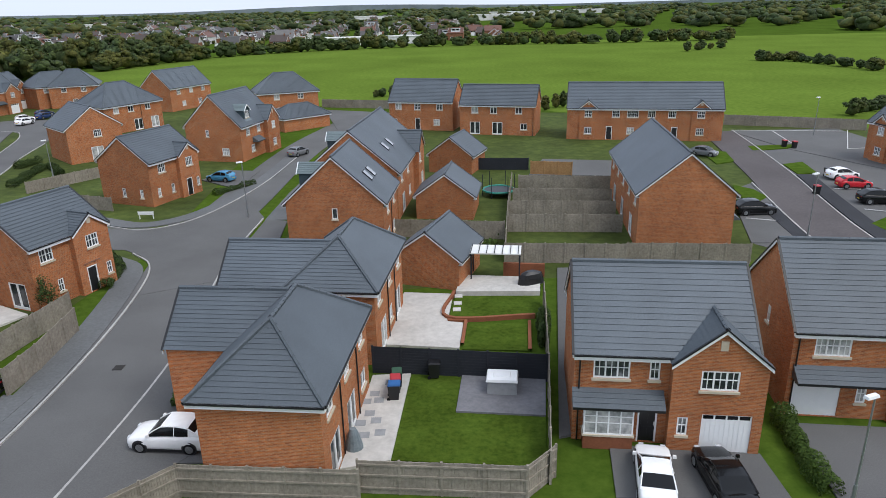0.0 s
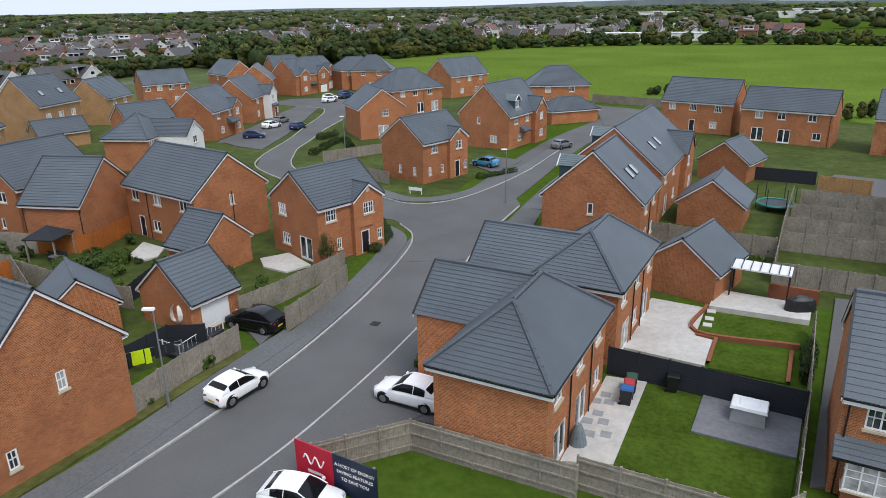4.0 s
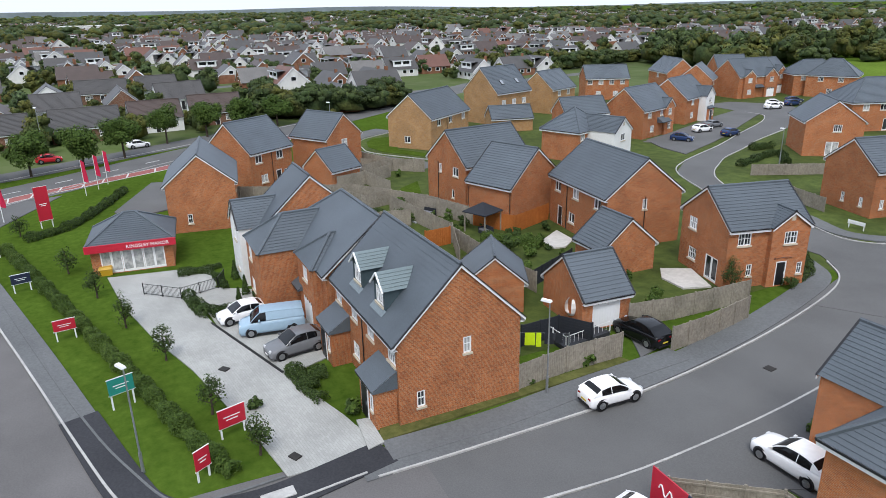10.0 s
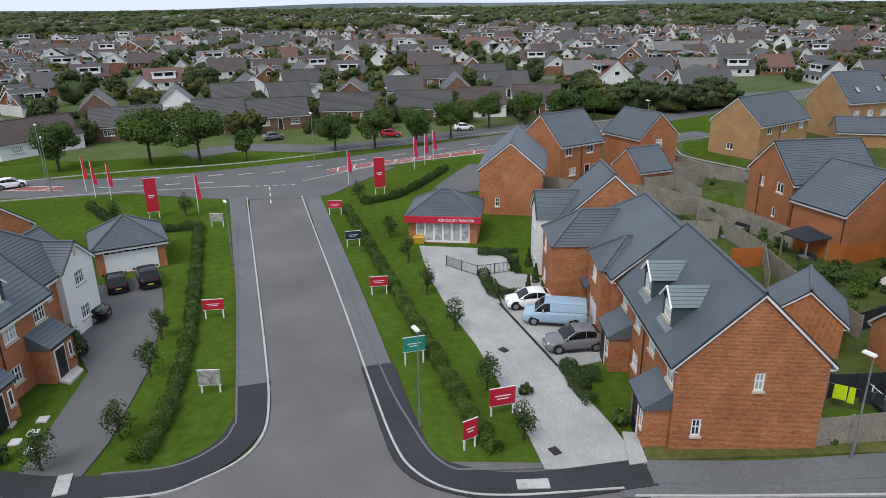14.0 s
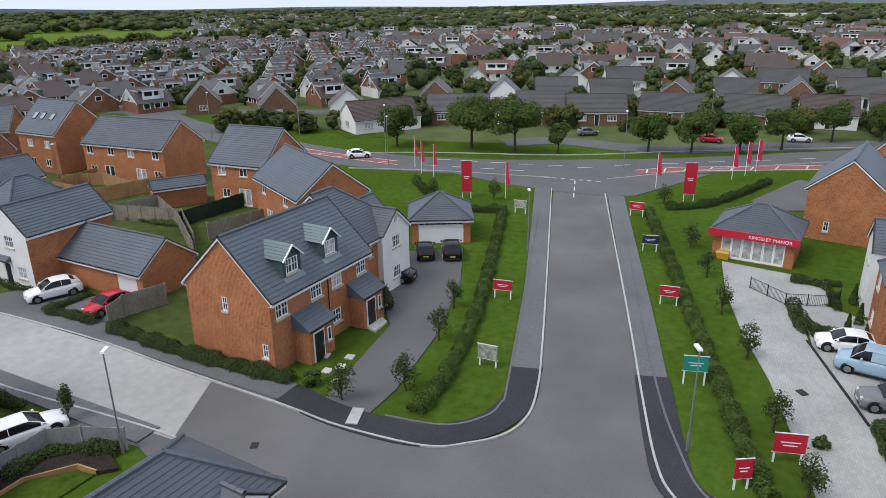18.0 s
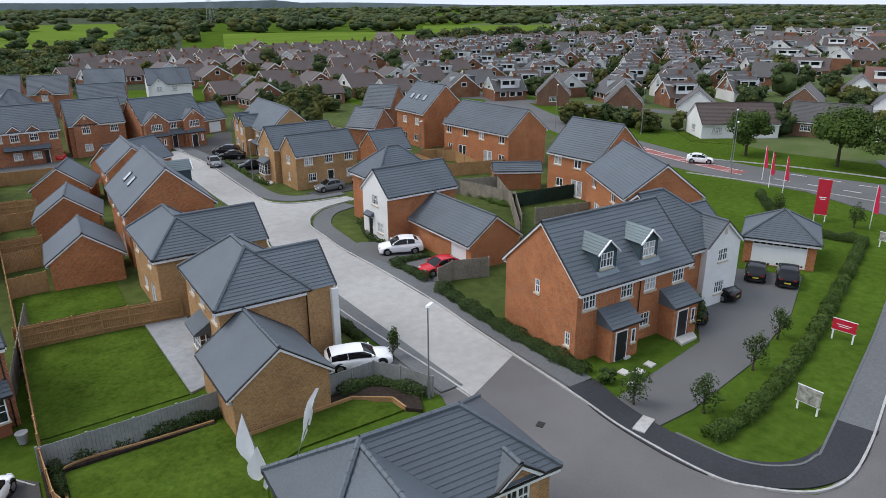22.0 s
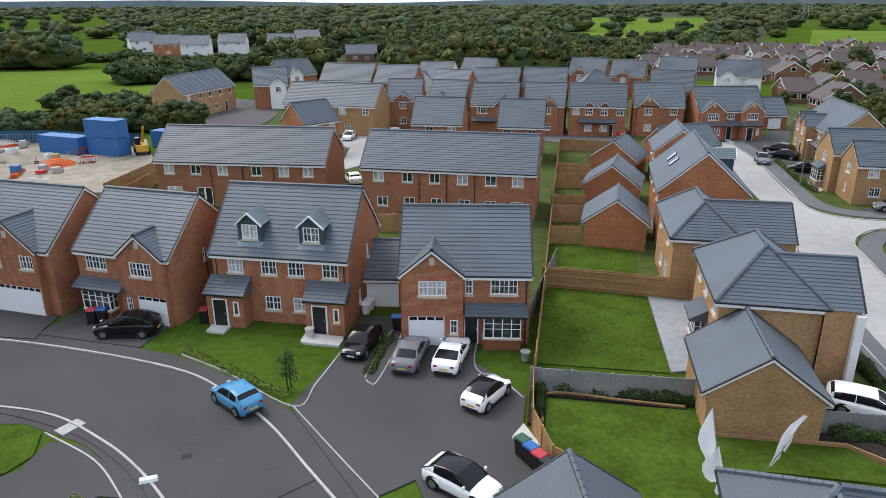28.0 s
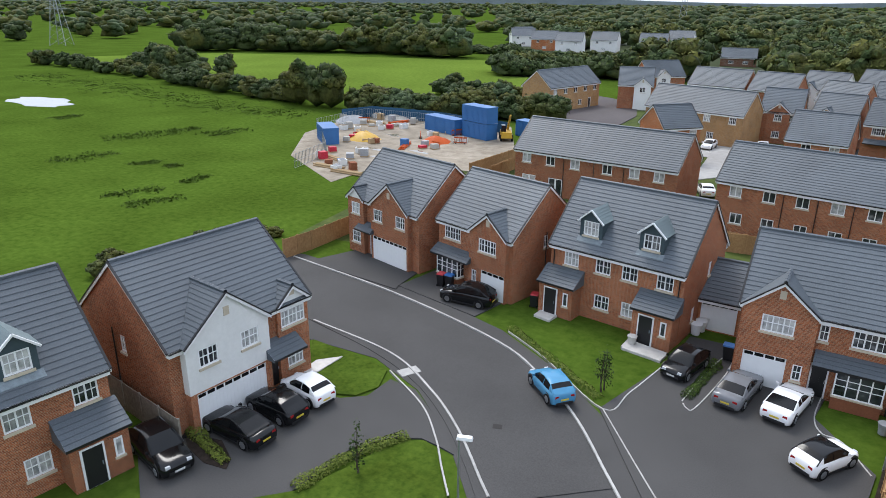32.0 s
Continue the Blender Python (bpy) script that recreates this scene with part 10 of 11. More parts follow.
pier = new("corner_pier", box_mesh(-0.22, -0.22, 0, 0.22, 0.22, 4.85).data("corner_pier", RENDER))
pier.matrix_world = pose(-22.55, -33.65, 0, 0, 0, 80)
tagged(pier, "white rendered corner pier of a buff brick house", "pier")
egg = thing("egg_chair", pose(-32.4, 32.3, 0.3), "white wicker hanging egg chair", "chair")
k = Mesh()
for i in range(14):
    a0, a1 = i * math.pi / 7, (i + 1) * math.pi / 7
    for j in range(1, 6):
        r0, r1 = 0.55 * math.sin(j * 0.52), 0.55 * math.sin((j + 1) * 0.52)
        if i not in (9, 10, 11) or j > 3:
            k.poly([(r0 * math.cos(a0), r0 * math.sin(a0), 1.15 + 0.75 * math.cos(j * 0.52)), (r0 * math.cos(a1), r0 * math.sin(a1), 1.15 + 0.75 * math.cos(j * 0.52)), (r1 * math.cos(a1), r1 * math.sin(a1), 1.15 + 0.75 * math.cos((j + 1) * 0.52)), (r1 * math.cos(a0), r1 * math.sin(a0), 1.15 + 0.75 * math.cos((j + 1) * 0.52))])
part("basket", k, RENDER, egg)
k = Mesh()
k.tube((0, 0.75, 0), (0, 0.6, 2.1), 0.04, None, 6), k.tube((0, 0.6, 2.1), (0, 0, 1.95), 0.035, None, 6), k.tube((-0.5, 0.7, 0.02), (0.5, 0.7, 0.02), 0.04, None, 6)
part("stand", k, STEEL, egg)
wash = thing("washing_line", pose(-31.1, 26.4, 0, 0, 0, 53), "yellow work jacket and dark clothes hung on a line", "washing line")
k = Mesh()
k.tube((0, 0, 1.6), (3.2, 0, 1.6), 0.012, None, 4), k.tube((0, 0, 0), (0, 0, 1.65), 0.04, None, 6), k.tube((3.2, 0, 0), (3.2, 0, 1.65), 0.04, None, 6)
part("line", k, STEEL, wash)
HIVIS = plain("hi_vis_yellow", (0.6, 0.8, 0.02), 0.8)
for u, wdt, ht, mt in ((0.3, 0.7, 0.9, HIVIS), (1.05, 0.35, 1.0, HIVIS), (1.6, 0.6, 0.8, ANTHRA), (2.3, 0.5, 0.7, ANTHRA)):
    k = Mesh()
    k.box(u, -0.03, 1.6 - ht, u + wdt, 0.03, 1.61, 0, 0.02)
    part("garment", k, mt, wash)
FLAME = leaf_material("red_leaf", (0.2, 0.02, 0.015), (0.4, 0.05, 0.03))
rr = np.random.default_rng(3)
pts_, nrm_ = crown_points(rr, 260, 7, 1.2)
flame = new("shrub", quads_data("shrub", pts_ * 0.6 + np.array((0, 0, 0.55)), nrm_, rr.uniform(0.04, 0.09, 260), FLAME, rr))
flame.matrix_world = pose(-27.9, 29.4, 0)
tagged(flame, "small red leaved shrub on the verge", "shrub", "garden shrubs")
sofa = thing("garden_sofa", pose(-62.1, 37.3, 0.06, 0, 0, 20), "dark rattan garden sofa", "sofa", "garden seats")
for nm, bx, mt in (("base", (-0.8, -0.4, 0.0, 0.8, 0.4, 0.35), ANTHRA), ("backrest", (-0.8, 0.25, 0.35, 0.8, 0.4, 0.8), ANTHRA), ("cushion", (-0.7, -0.38, 0.35, 0.7, 0.24, 0.45), DECK), ("armrest", (-0.82, -0.4, 0.35, -0.7, 0.25, 0.6), ANTHRA), ("armrest", (0.7, -0.4, 0.35, 0.82, 0.25, 0.6), ANTHRA)):
    part(nm, box_mesh(*bx, 0, 0.02), mt, sofa)
sofa = thing("garden_sofa", pose(-61.7, 38.6, 0.06, 0, 0, 20), "dark rattan garden sofa", "sofa", "garden seats")
for nm, bx, mt in (("base", (-0.8, -0.4, 0.0, 0.8, 0.4, 0.35), ANTHRA), ("backrest", (-0.8, 0.25, 0.35, 0.8, 0.4, 0.8), ANTHRA), ("cushion", (-0.7, -0.38, 0.35, 0.7, 0.24, 0.45), DECK), ("armrest", (-0.82, -0.4, 0.35, -0.7, 0.25, 0.6), ANTHRA), ("armrest", (0.7, -0.4, 0.35, 0.82, 0.25, 0.6), ANTHRA)):
    part(nm, box_mesh(*bx, 0, 0.02), mt, sofa)
sofa = thing("garden_sofa", pose(-61.9, 36.3, 0.06, 0, 0, 110), "dark rattan garden sofa", "sofa", "garden seats")
for nm, bx, mt in (("base", (-0.8, -0.4, 0.0, 0.8, 0.4, 0.35), ANTHRA), ("backrest", (-0.8, 0.25, 0.35, 0.8, 0.4, 0.8), ANTHRA), ("cushion", (-0.7, -0.38, 0.35, 0.7, 0.24, 0.45), DECK), ("armrest", (-0.82, -0.4, 0.35, -0.7, 0.25, 0.6), ANTHRA), ("armrest", (0.7, -0.4, 0.35, 0.82, 0.25, 0.6), ANTHRA)):
    part(nm, box_mesh(*bx, 0, 0.02), mt, sofa)
sofa = thing("garden_sofa", pose(-52.7, 39.8, 0.06, 0, 0, 0), "dark rattan garden sofa", "sofa", "garden seats")
for nm, bx, mt in (("base", (-0.8, -0.4, 0.0, 0.8, 0.4, 0.35), ANTHRA), ("backrest", (-0.8, 0.25, 0.35, 0.8, 0.4, 0.8), ANTHRA), ("cushion", (-0.7, -0.38, 0.35, 0.7, 0.24, 0.45), DECK), ("armrest", (-0.82, -0.4, 0.35, -0.7, 0.25, 0.6), ANTHRA), ("armrest", (0.7, -0.4, 0.35, 0.82, 0.25, 0.6), ANTHRA)):
    part(nm, box_mesh(*bx, 0, 0.02), mt, sofa)


def pylon(x, y, h, rot):
    root = thing("pylon", pose(x, y, 0, 0, 0, rot), "grey lattice electricity pylon in the distance", "pylon", "pylons")
    k = Mesh()
    w = lambda z: 3.2 * (1 - z / h) + 0.5
    for sx in (-1, 1):
        for sy in (-1, 1):
            k.tube((sx * w(0), sy * w(0), 0), (sx * w(h), sy * w(h), h), 0.16, None, 4)
    for i in range(7):
        z0, z1 = h * i / 7, h * (i + 1) / 7
        for s in (-1, 1):
            k.tube((-w(z0), s * w(z0), z0), (w(z1), s * w(z1), z1), 0.09, None, 3), k.tube((w(z0), s * w(z0), z0), (-w(z1), s * w(z1), z1), 0.09, None, 3)
    part("tower", k, STEEL, root)
    for z, r in ((h * 0.62, 5.0), (h * 0.76, 6.5), (h * 0.9, 4.5)):
        k = Mesh()
        k.tube((-r, 0, z), (r, 0, z), 0.14, None, 4), k.tube((-r, 0, z), (0, 0, z + 1.6), 0.1, None, 3), k.tube((r, 0, z), (0, 0, z + 1.6), 0.1, None, 3)
        part("cross_arm", k, STEEL, root)


pylon(322, -195, 26, 30)
pylon(142, -660, 44, 10)
pylon(-330, -700, 40, 10)

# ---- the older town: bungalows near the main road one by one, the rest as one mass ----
# Pale blue-grey base colour paints the distance haze onto the horizon hills.
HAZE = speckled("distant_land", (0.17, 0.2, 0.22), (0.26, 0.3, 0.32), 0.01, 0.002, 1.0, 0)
for bx, by, br, bl, bw, bp in ((-119.5, -52.5, 138, 13.5, 8.4, 36), (-128, -80, 34, 8.5, 8.0, 46), (-129.5, -100, 38, 8.5, 8.0, 46), (-133, -66, 28, 8.5, 8.0, 40)):
    house("old brown roofed bungalow with white window frames", bx, by, br, bl, bw, z=2.5, pitch=bp, brick=BRICK_BROWN if bp > 40 else RENDER, tile=TILE_BROWN, S="W.2 d.45 W.75", N="W.25 W.75", E="W.5", Wt="W.5", group="old bungalows", name="bungalow", category="bungalow")
slab("lawn", [(-111.5, -47), (-108.5, -54), (-116, -61), (-122, -58), (-116, -46)], LAWN, 0.05, "bright front lawn before a bungalow", "lawn")
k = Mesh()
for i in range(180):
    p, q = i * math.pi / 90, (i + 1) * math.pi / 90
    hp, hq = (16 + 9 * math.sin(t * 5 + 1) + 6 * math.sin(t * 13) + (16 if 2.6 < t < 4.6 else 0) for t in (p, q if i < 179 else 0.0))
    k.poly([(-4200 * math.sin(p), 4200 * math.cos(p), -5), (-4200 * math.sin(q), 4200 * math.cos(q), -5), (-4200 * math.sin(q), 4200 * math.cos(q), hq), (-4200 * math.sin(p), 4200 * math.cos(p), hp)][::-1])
tagged(part("backdrop", k, HAZE, None), "low hills along the horizon with haze painted into their colour", "backdrop", kind="structure")
FAR_BRICK, FAR_PALE = speckled("far_brick", (0.17, 0.075, 0.042), (0.3, 0.15, 0.09), 0.6, 0.05, 0.9, 0), speckled("far_render", (0.6, 0.59, 0.56), (0.8, 0.79, 0.76), 0.4, 0.03, 0.9, 0)
FAR_FLAT = speckled("flat_roof_felt", (0.2, 0.2, 0.2), (0.34, 0.34, 0.33), 0.5, 0.05, 0.9, 0)
TILE_RED, TILE_SLATE = tile_material("red_clay_tile", (0.1, 0.042, 0.028), (0.17, 0.075, 0.05)), tile_material("pale_worn_tile", (0.1, 0.094, 0.088), (0.17, 0.162, 0.152))
TOWN = speckled("town_gardens", (0.06, 0.1, 0.016), (0.12, 0.14, 0.06), 0.12, 0.02, 0.95, 0.2, "World", 0.35)
rt = random.Random(11)


def polar(x, y):
    return math.hypot(x, y), math.degrees(math.atan2(-x, y)) % 360


def in_town(x, y):
    r, a = polar(x, y)
    if r > 1500:
        return False
    if 62 <= a <= 128:
        return x < -126
    if 46 <= a < 62:
        return r > 215
    if 28 <= a < 46:
        return r > 300
    if a > 328 or a < 28:
        return r > 440
    if 128 < a <= 142:
        return 165 < r < 450
    if 142 < a <= 152:
        return 160 < r < 375
    if 152 < a <= 157:
        return 168 < r < 330
    if 157 < a <= 158:
        return 205 < r < 330
    if 158 < a <= 165:
        return 218 < r < 325
    return False


slab("town_ground", [(-128, 190), (-134, 70), (-116, 10), (-110, -40), (-122, -85), (-150, -140), (-320, -420), (-1500, -1100), (-1900, 600), (-1000, 1600), (-300, 900), (-260, 330), (-150, 250)], TOWN, 0.0, "gardens and lanes between the old bungalows", "ground")


for i in range(7):
    ribbon("road", [(-153.5 - 54 * i + abs(q) * 0.24 * (1 if q < 0 else -0.35), q) for q in range(-180, 200, 30)], 5.5, ASPHALT, 0.015 + 0.003 * i, "grey residential street among bungalows", "road")


def far_house(k, x, y, rot, L, W, z, h, wall, roof, dorm, gable):
    c, s = math.cos(rot), math.sin(rot)
    p = lambda u, v, w: (x + u * c - v * s, y + u * s + v * c, w)
    a, b = L / 2, W / 2
    for q in (((-a, -b), (a, -b)), ((a, -b), (a, b)), ((a, b), (-a, b)), ((-a, b), (-a, -b))):
        k.poly([p(*q[0], 0), p(*q[1], 0), p(*q[1], z), p(*q[0], z)], wall)
    for e in (-a, a):
        q = [p(e, -b, z), p(e, b, z), p(e, 0, z + h)]
        k.poly(q if e > 0 else q[::-1], gable)
    o = 0.35
    zz = z - o * h / b
    k.poly([p(-a - 0.2, -b - o, zz), p(a + 0.2, -b - o, zz), p(a + 0.2, 0, z + h + 0.05), p(-a - 0.2, 0, z + h + 0.05)], roof)
    k.poly([p(a + 0.2, b + o, zz), p(-a - 0.2, b + o, zz), p(-a - 0.2, 0, z + h + 0.05), p(a + 0.2, 0, z + h + 0.05)], roof)
    for v in (-1, 1):
        for u in (-0.5, 0.1, 0.55):
            y0 = v * (b + 0.03)
            q = [p(u * a - 0.8, y0, 0.9), p(u * a + 0.8, y0, 0.9), p(u * a + 0.8, y0, 2.1), p(u * a - 0.8, y0, 2.1)]
            k.poly(q if v < 0 else q[::-1], 4)
            y1 = v * (b + 0.05)
            q = [p(u * a - 0.6, y1, 1.0), p(u * a + 0.6, y1, 1.0), p(u * a + 0.6, y1, 2.0), p(u * a - 0.6, y1, 2.0)]
            k.poly(q if v < 0 else q[::-1], 5)
    # pale barge boards and an attic window on each gable
    for e in (-1, 1):
        x0 = e * (a + 0.22)
        for v in (-1, 1):
            q = [p(x0, v * (b + o), zz - 0.28), p(x0, 0, z + h - 0.24), p(x0, 0, z + h + 0.04), p(x0, v * (b + o), zz)]
            k.poly(q if e * v < 0 else q[::-1], 4)
        x1 = e * (a + 0.03)
        for w0, z0, z1, mt in ((0.75, z + 0.15, z + 1.3, 4), (0.6, z + 0.28, z + 1.18, 5)):
            q = [p(x1 + e * (0.02 if mt == 5 else 0), -w0, z0), p(x1 + e * (0.02 if mt == 5 else 0), w0, z0), p(x1 + e * (0.02 if mt == 5 else 0), w0, z1), p(x1 + e * (0.02 if mt == 5 else 0), -w0, z1)]
            k.poly(q if e > 0 else q[::-1], mt)
    if dorm:
        for v in (-1, 1):
            y0, y1 = v * b * 0.84, v * b * 0.12
            zt = z + min(h * 0.84, 2.5)
            zb = z + h * 0.16
            f = [p(-a * 0.6, y0, zb), p(a * 0.6, y0, zb), p(a * 0.6, y0, zt), p(-a * 0.6, y0, zt)]
            k.poly(f if v < 0 else f[::-1], 4)
            for u0, u1 in ((-0.48, -0.06), (0.06, 0.48)):
                g = [p(a * u0, y0 + v * 0.03, zb + 0.75), p(a * u1, y0 + v * 0.03, zb + 0.75), p(a * u1, y0 + v * 0.03, zt - 0.3), p(a * u0, y0 + v * 0.03, zt - 0.3)]
                k.poly(g if v < 0 else g[::-1], 5)
            t = [p(-a * 0.66, y0 + v * 0.3, zt), p(a * 0.66, y0 + v * 0.3, zt), p(a * 0.66, y1, zt + 0.1), p(-a * 0.66, y1, zt + 0.1)]
            k.poly(t if v < 0 else t[::-1], 3)
            t = [p(-a * 0.66, y0 + v * 0.3, zt - 0.22), p(a * 0.66, y0 + v * 0.3, zt - 0.22), p(a * 0.66, y0 + v * 0.3, zt), p(-a * 0.66, y0 + v * 0.3, zt)]
            k.poly(t if v < 0 else t[::-1], 4)
            for s in (-0.6, 0.6):
                q = [p(a * s, y0, zb), p(a * s, y0, zt), p(a * s, y1, zt)]
                k.poly(q, 4), k.poly(q[::-1], 4)
    u = a * 0.5
    for q in (((u, -0.3), (u + 0.7, -0.3)), ((u + 0.7, -0.3), (u + 0.7, 0.3)), ((u + 0.7, 0.3), (u, 0.3)), ((u, 0.3), (u, -0.3))):
        k.poly([p(*q[0], z + h * 0.7), p(*q[1], z + h * 0.7), p(*q[1], z + h + 0.8), p(*q[0], z + h + 0.8)], 0)
    k.poly([p(u, -0.3, z + h + 0.8), p(u + 0.7, -0.3, z + h + 0.8), p(u + 0.7, 0.3, z + h + 0.8), p(u, 0.3, z + h + 0.8)], 3)


def far_garage(k, x, y, rot, L, W, h, wall):
    """A flat-roofed garage or glazed lean-to beside an old bungalow."""
    c, s = math.cos(rot), math.sin(rot)
    p = lambda u, v, w: (x + u * c - v * s, y + u * s + v * c, w)
    a, b = L / 2, W / 2
    ring = ((-a, -b), (a, -b), (a, b), (-a, b))
    for i in range(4):
        q, r = ring[i], ring[(i + 1) % 4]
        k.poly([p(*q, 0), p(*r, 0), p(*r, h), p(*q, h)], wall)
    k.poly([p(*q, h) for q in ring], 6)
    k.poly([p(-a * 0.8, -b - 0.03, 0.1), p(a * 0.8, -b - 0.03, 0.1), p(a * 0.8, -b - 0.03, 2.0), p(-a * 0.8, -b - 0.03, 2.0)], 4)


mass = Mesh()
town_trees = []
near_count = 0
for line in range(-8, 58):
    for step in range(-95, 95):
        X = -141.0 - 27.0 * line
        Y = step * 13.2
        bend = 0.24 * (1 if Y < 0 else -0.35)
        x, y = X + abs(Y) * bend + rt.uniform(-1.5, 1.5), Y + rt.uniform(-1.5, 1.5)
        if not in_town(x, y):
            continue
        r, a = polar(x, y)
        if step % 9 == 4 or rt.random() < 0.06 + min(0.5, max(0.0, (r - 350) / 1200)):
            town_trees.append((x, y, rt.uniform(4, 9)))
            continue
        if a > 112 and r < 430:
            for dx, dy in ((0, 0), (13.0, 5.5)):
                hx, hy = x + dx + rt.uniform(-1, 1), y + dy + rt.uniform(-1, 1)
                if not in_town(hx, hy) or math.hypot(hx, hy) < 158:
                    continue
                brown = a > 138
                far_house(mass, hx, hy, math.radians(a + rt.choice((24, 24, 24, 114)) + rt.uniform(-5, 5)), rt.uniform(6.5, 8.5), rt.uniform(8.0, 9.0), 2.4 if not brown else 2.6, rt.uniform(2.8, 3.3) if not brown else rt.uniform(2.4, 3.0), 0 if brown or rt.random() < 0.8 else 1, 2 if brown else rt.choice((3, 3, 2, 3)), not brown and rt.random() < 0.8, 0 if rt.random() < 0.7 else 1)
            for _ in range(6):
                if rt.random() < 0.6:
                    town_trees.append((x + rt.uniform(-13, 13), y + rt.choice((-1, 1)) * rt.uniform(5, 8), rt.uniform(2.0, 5.5)))
            continue
        street = line % 2
        rot = math.radians((4 if street else 93) + (12 if Y < 0 else -8) + rt.choice((0, 0, 0, 90)) + rt.uniform(-4, 4))
        brown = a > 138 or rt.random() < 0.3
        L, W = rt.uniform(9.5, 12.5), rt.uniform(7.2, 8.6)
        z, h = 2.6 + (2.0 if rt.random() < 0.12 else 0), rt.uniform(2.8, 3.6)
        pale = rt.random() < (0.05 if a > 136 else 0.5)
        for _ in range(8 if r < 270 else 5):
            if rt.random() < 0.6:
                town_trees.append((x + rt.uniform(-13, 13), y + rt.choice((-1, 1)) * rt.uniform(5, 8), rt.uniform(2.0, 6.0)))
        if rt.random() < 0.45:
            far_garage(mass, x + math.cos(rot) * (L / 2 + 2.6), y + math.sin(rot) * (L / 2 + 2.6), rot + rt.choice((0, math.pi)), 3.0, rt.uniform(5, 7), 2.4, rt.choice((0, 1, 1)))
        if r < 205 and 70 < a < 142 and near_count < 21:
            near_count += 1
            white = rt.random() < 0.7
            house("old brown bungalow with white gable" if white else "old bungalow with weathered tiled roof", x, y, math.degrees(rot), L, W, z=z, pitch=math.degrees(math.atan(h / (W / 2))), brick=RENDER if pale else BRICK_BROWN, tile=TILE_BROWN if rt.random() < 0.45 else TILE_GREY, S="W.25 W.75 d.5" if z < 3 else "W.25 wu.3 wu.7 d.5", N="W.3 p.7", E="W.5", Wt="W.5", wall2="EW" if white else None, group="old bungalows", name="bungalow", category="bungalow")
        else:
            far_house(mass, x, y, rot, L, W, z, h, 1 if pale else 0, rt.choice((2, 2, 2, 7)) if brown else rt.choice((3, 3, 3, 8, 2)), rt.random() < 0.42, 1 if rt.random() < (0.1 if a > 136 else 0.62) else 0)
tagged(part("town_houses", mass, [FAR_BRICK, FAR_PALE, TILE_BROWN, TILE_GREY, WHITE, DARKGLASS, FAR_FLAT, TILE_RED, TILE_SLATE], None), "old bungalows and houses spreading to the horizon", "houses", kind="stuff")
for x, y, L, W, rot in ((-95, 1050, 60, 30, 0.2), (60, 980, 90, 28, 0.1), (150, 1250, 120, 35, 0.0), (-60, 420, 34, 12, 0.15), (-20, 425, 26, 10, 0.1), (-420, 900, 50, 24, 0.5), (-900, 120, 70, 28, 1.3), (-820, -130, 60, 24, 1.5), (280, 1400, 80, 30, 0.0), (-1000, 330, 80, 26, 1.2)):
    k = Mesh()
    k.box(-L / 2, -W / 2, 0, L / 2, W / 2, 7.0 if L > 40 else 4.0)
    k.box(-L / 2 - 0.3, -W / 2 - 0.3, 7.0 if L > 40 else 4.0, L / 2 + 0.3, W / 2 + 0.3, 7.6 if L > 40 else 4.4, 1)
    ob = part("warehouse", k, [FAR_PALE, FAR_PALE], None)
    ob.matrix_world = pose(x, y, 0, 0, 0, math.degrees(rot))
    tagged(ob, "long pale flat roofed building far away", "building", "distant buildings")

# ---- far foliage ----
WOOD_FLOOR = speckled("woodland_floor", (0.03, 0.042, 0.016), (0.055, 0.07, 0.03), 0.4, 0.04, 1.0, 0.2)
arc = lambda r, a0, a1, n: [(-r * math.sin(radians(a0 + (a1 - a0) * i / n)), r * math.cos(radians(a0 + (a1 - a0) * i / n))) for i in range(n + 1)]
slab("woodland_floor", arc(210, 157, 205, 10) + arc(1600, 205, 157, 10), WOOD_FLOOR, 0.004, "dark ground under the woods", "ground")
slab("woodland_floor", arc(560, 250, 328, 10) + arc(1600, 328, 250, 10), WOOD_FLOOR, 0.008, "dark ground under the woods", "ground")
for r0, r1, a0, a1 in ((395, 600, 138, 154), (470, 760, 126, 138.5), (440, 1000, 161, 170.5)):
    slab("field", arc(r0, a0, a1, 6) + arc(r1, a1, a0, 6), FIELD, 0.012, "bright pasture between the woods", "field")
far_pts, far_siz = {1: [], 2: []}, {1: [], 2: []}
frng = np.random.default_rng(5)


def far_tree(x, y, h, w, n=6, level=1):
    c, r = clump_crown(frng, x, y, h, w, n)
    far_pts[level].append(c), far_siz[level].append(r)


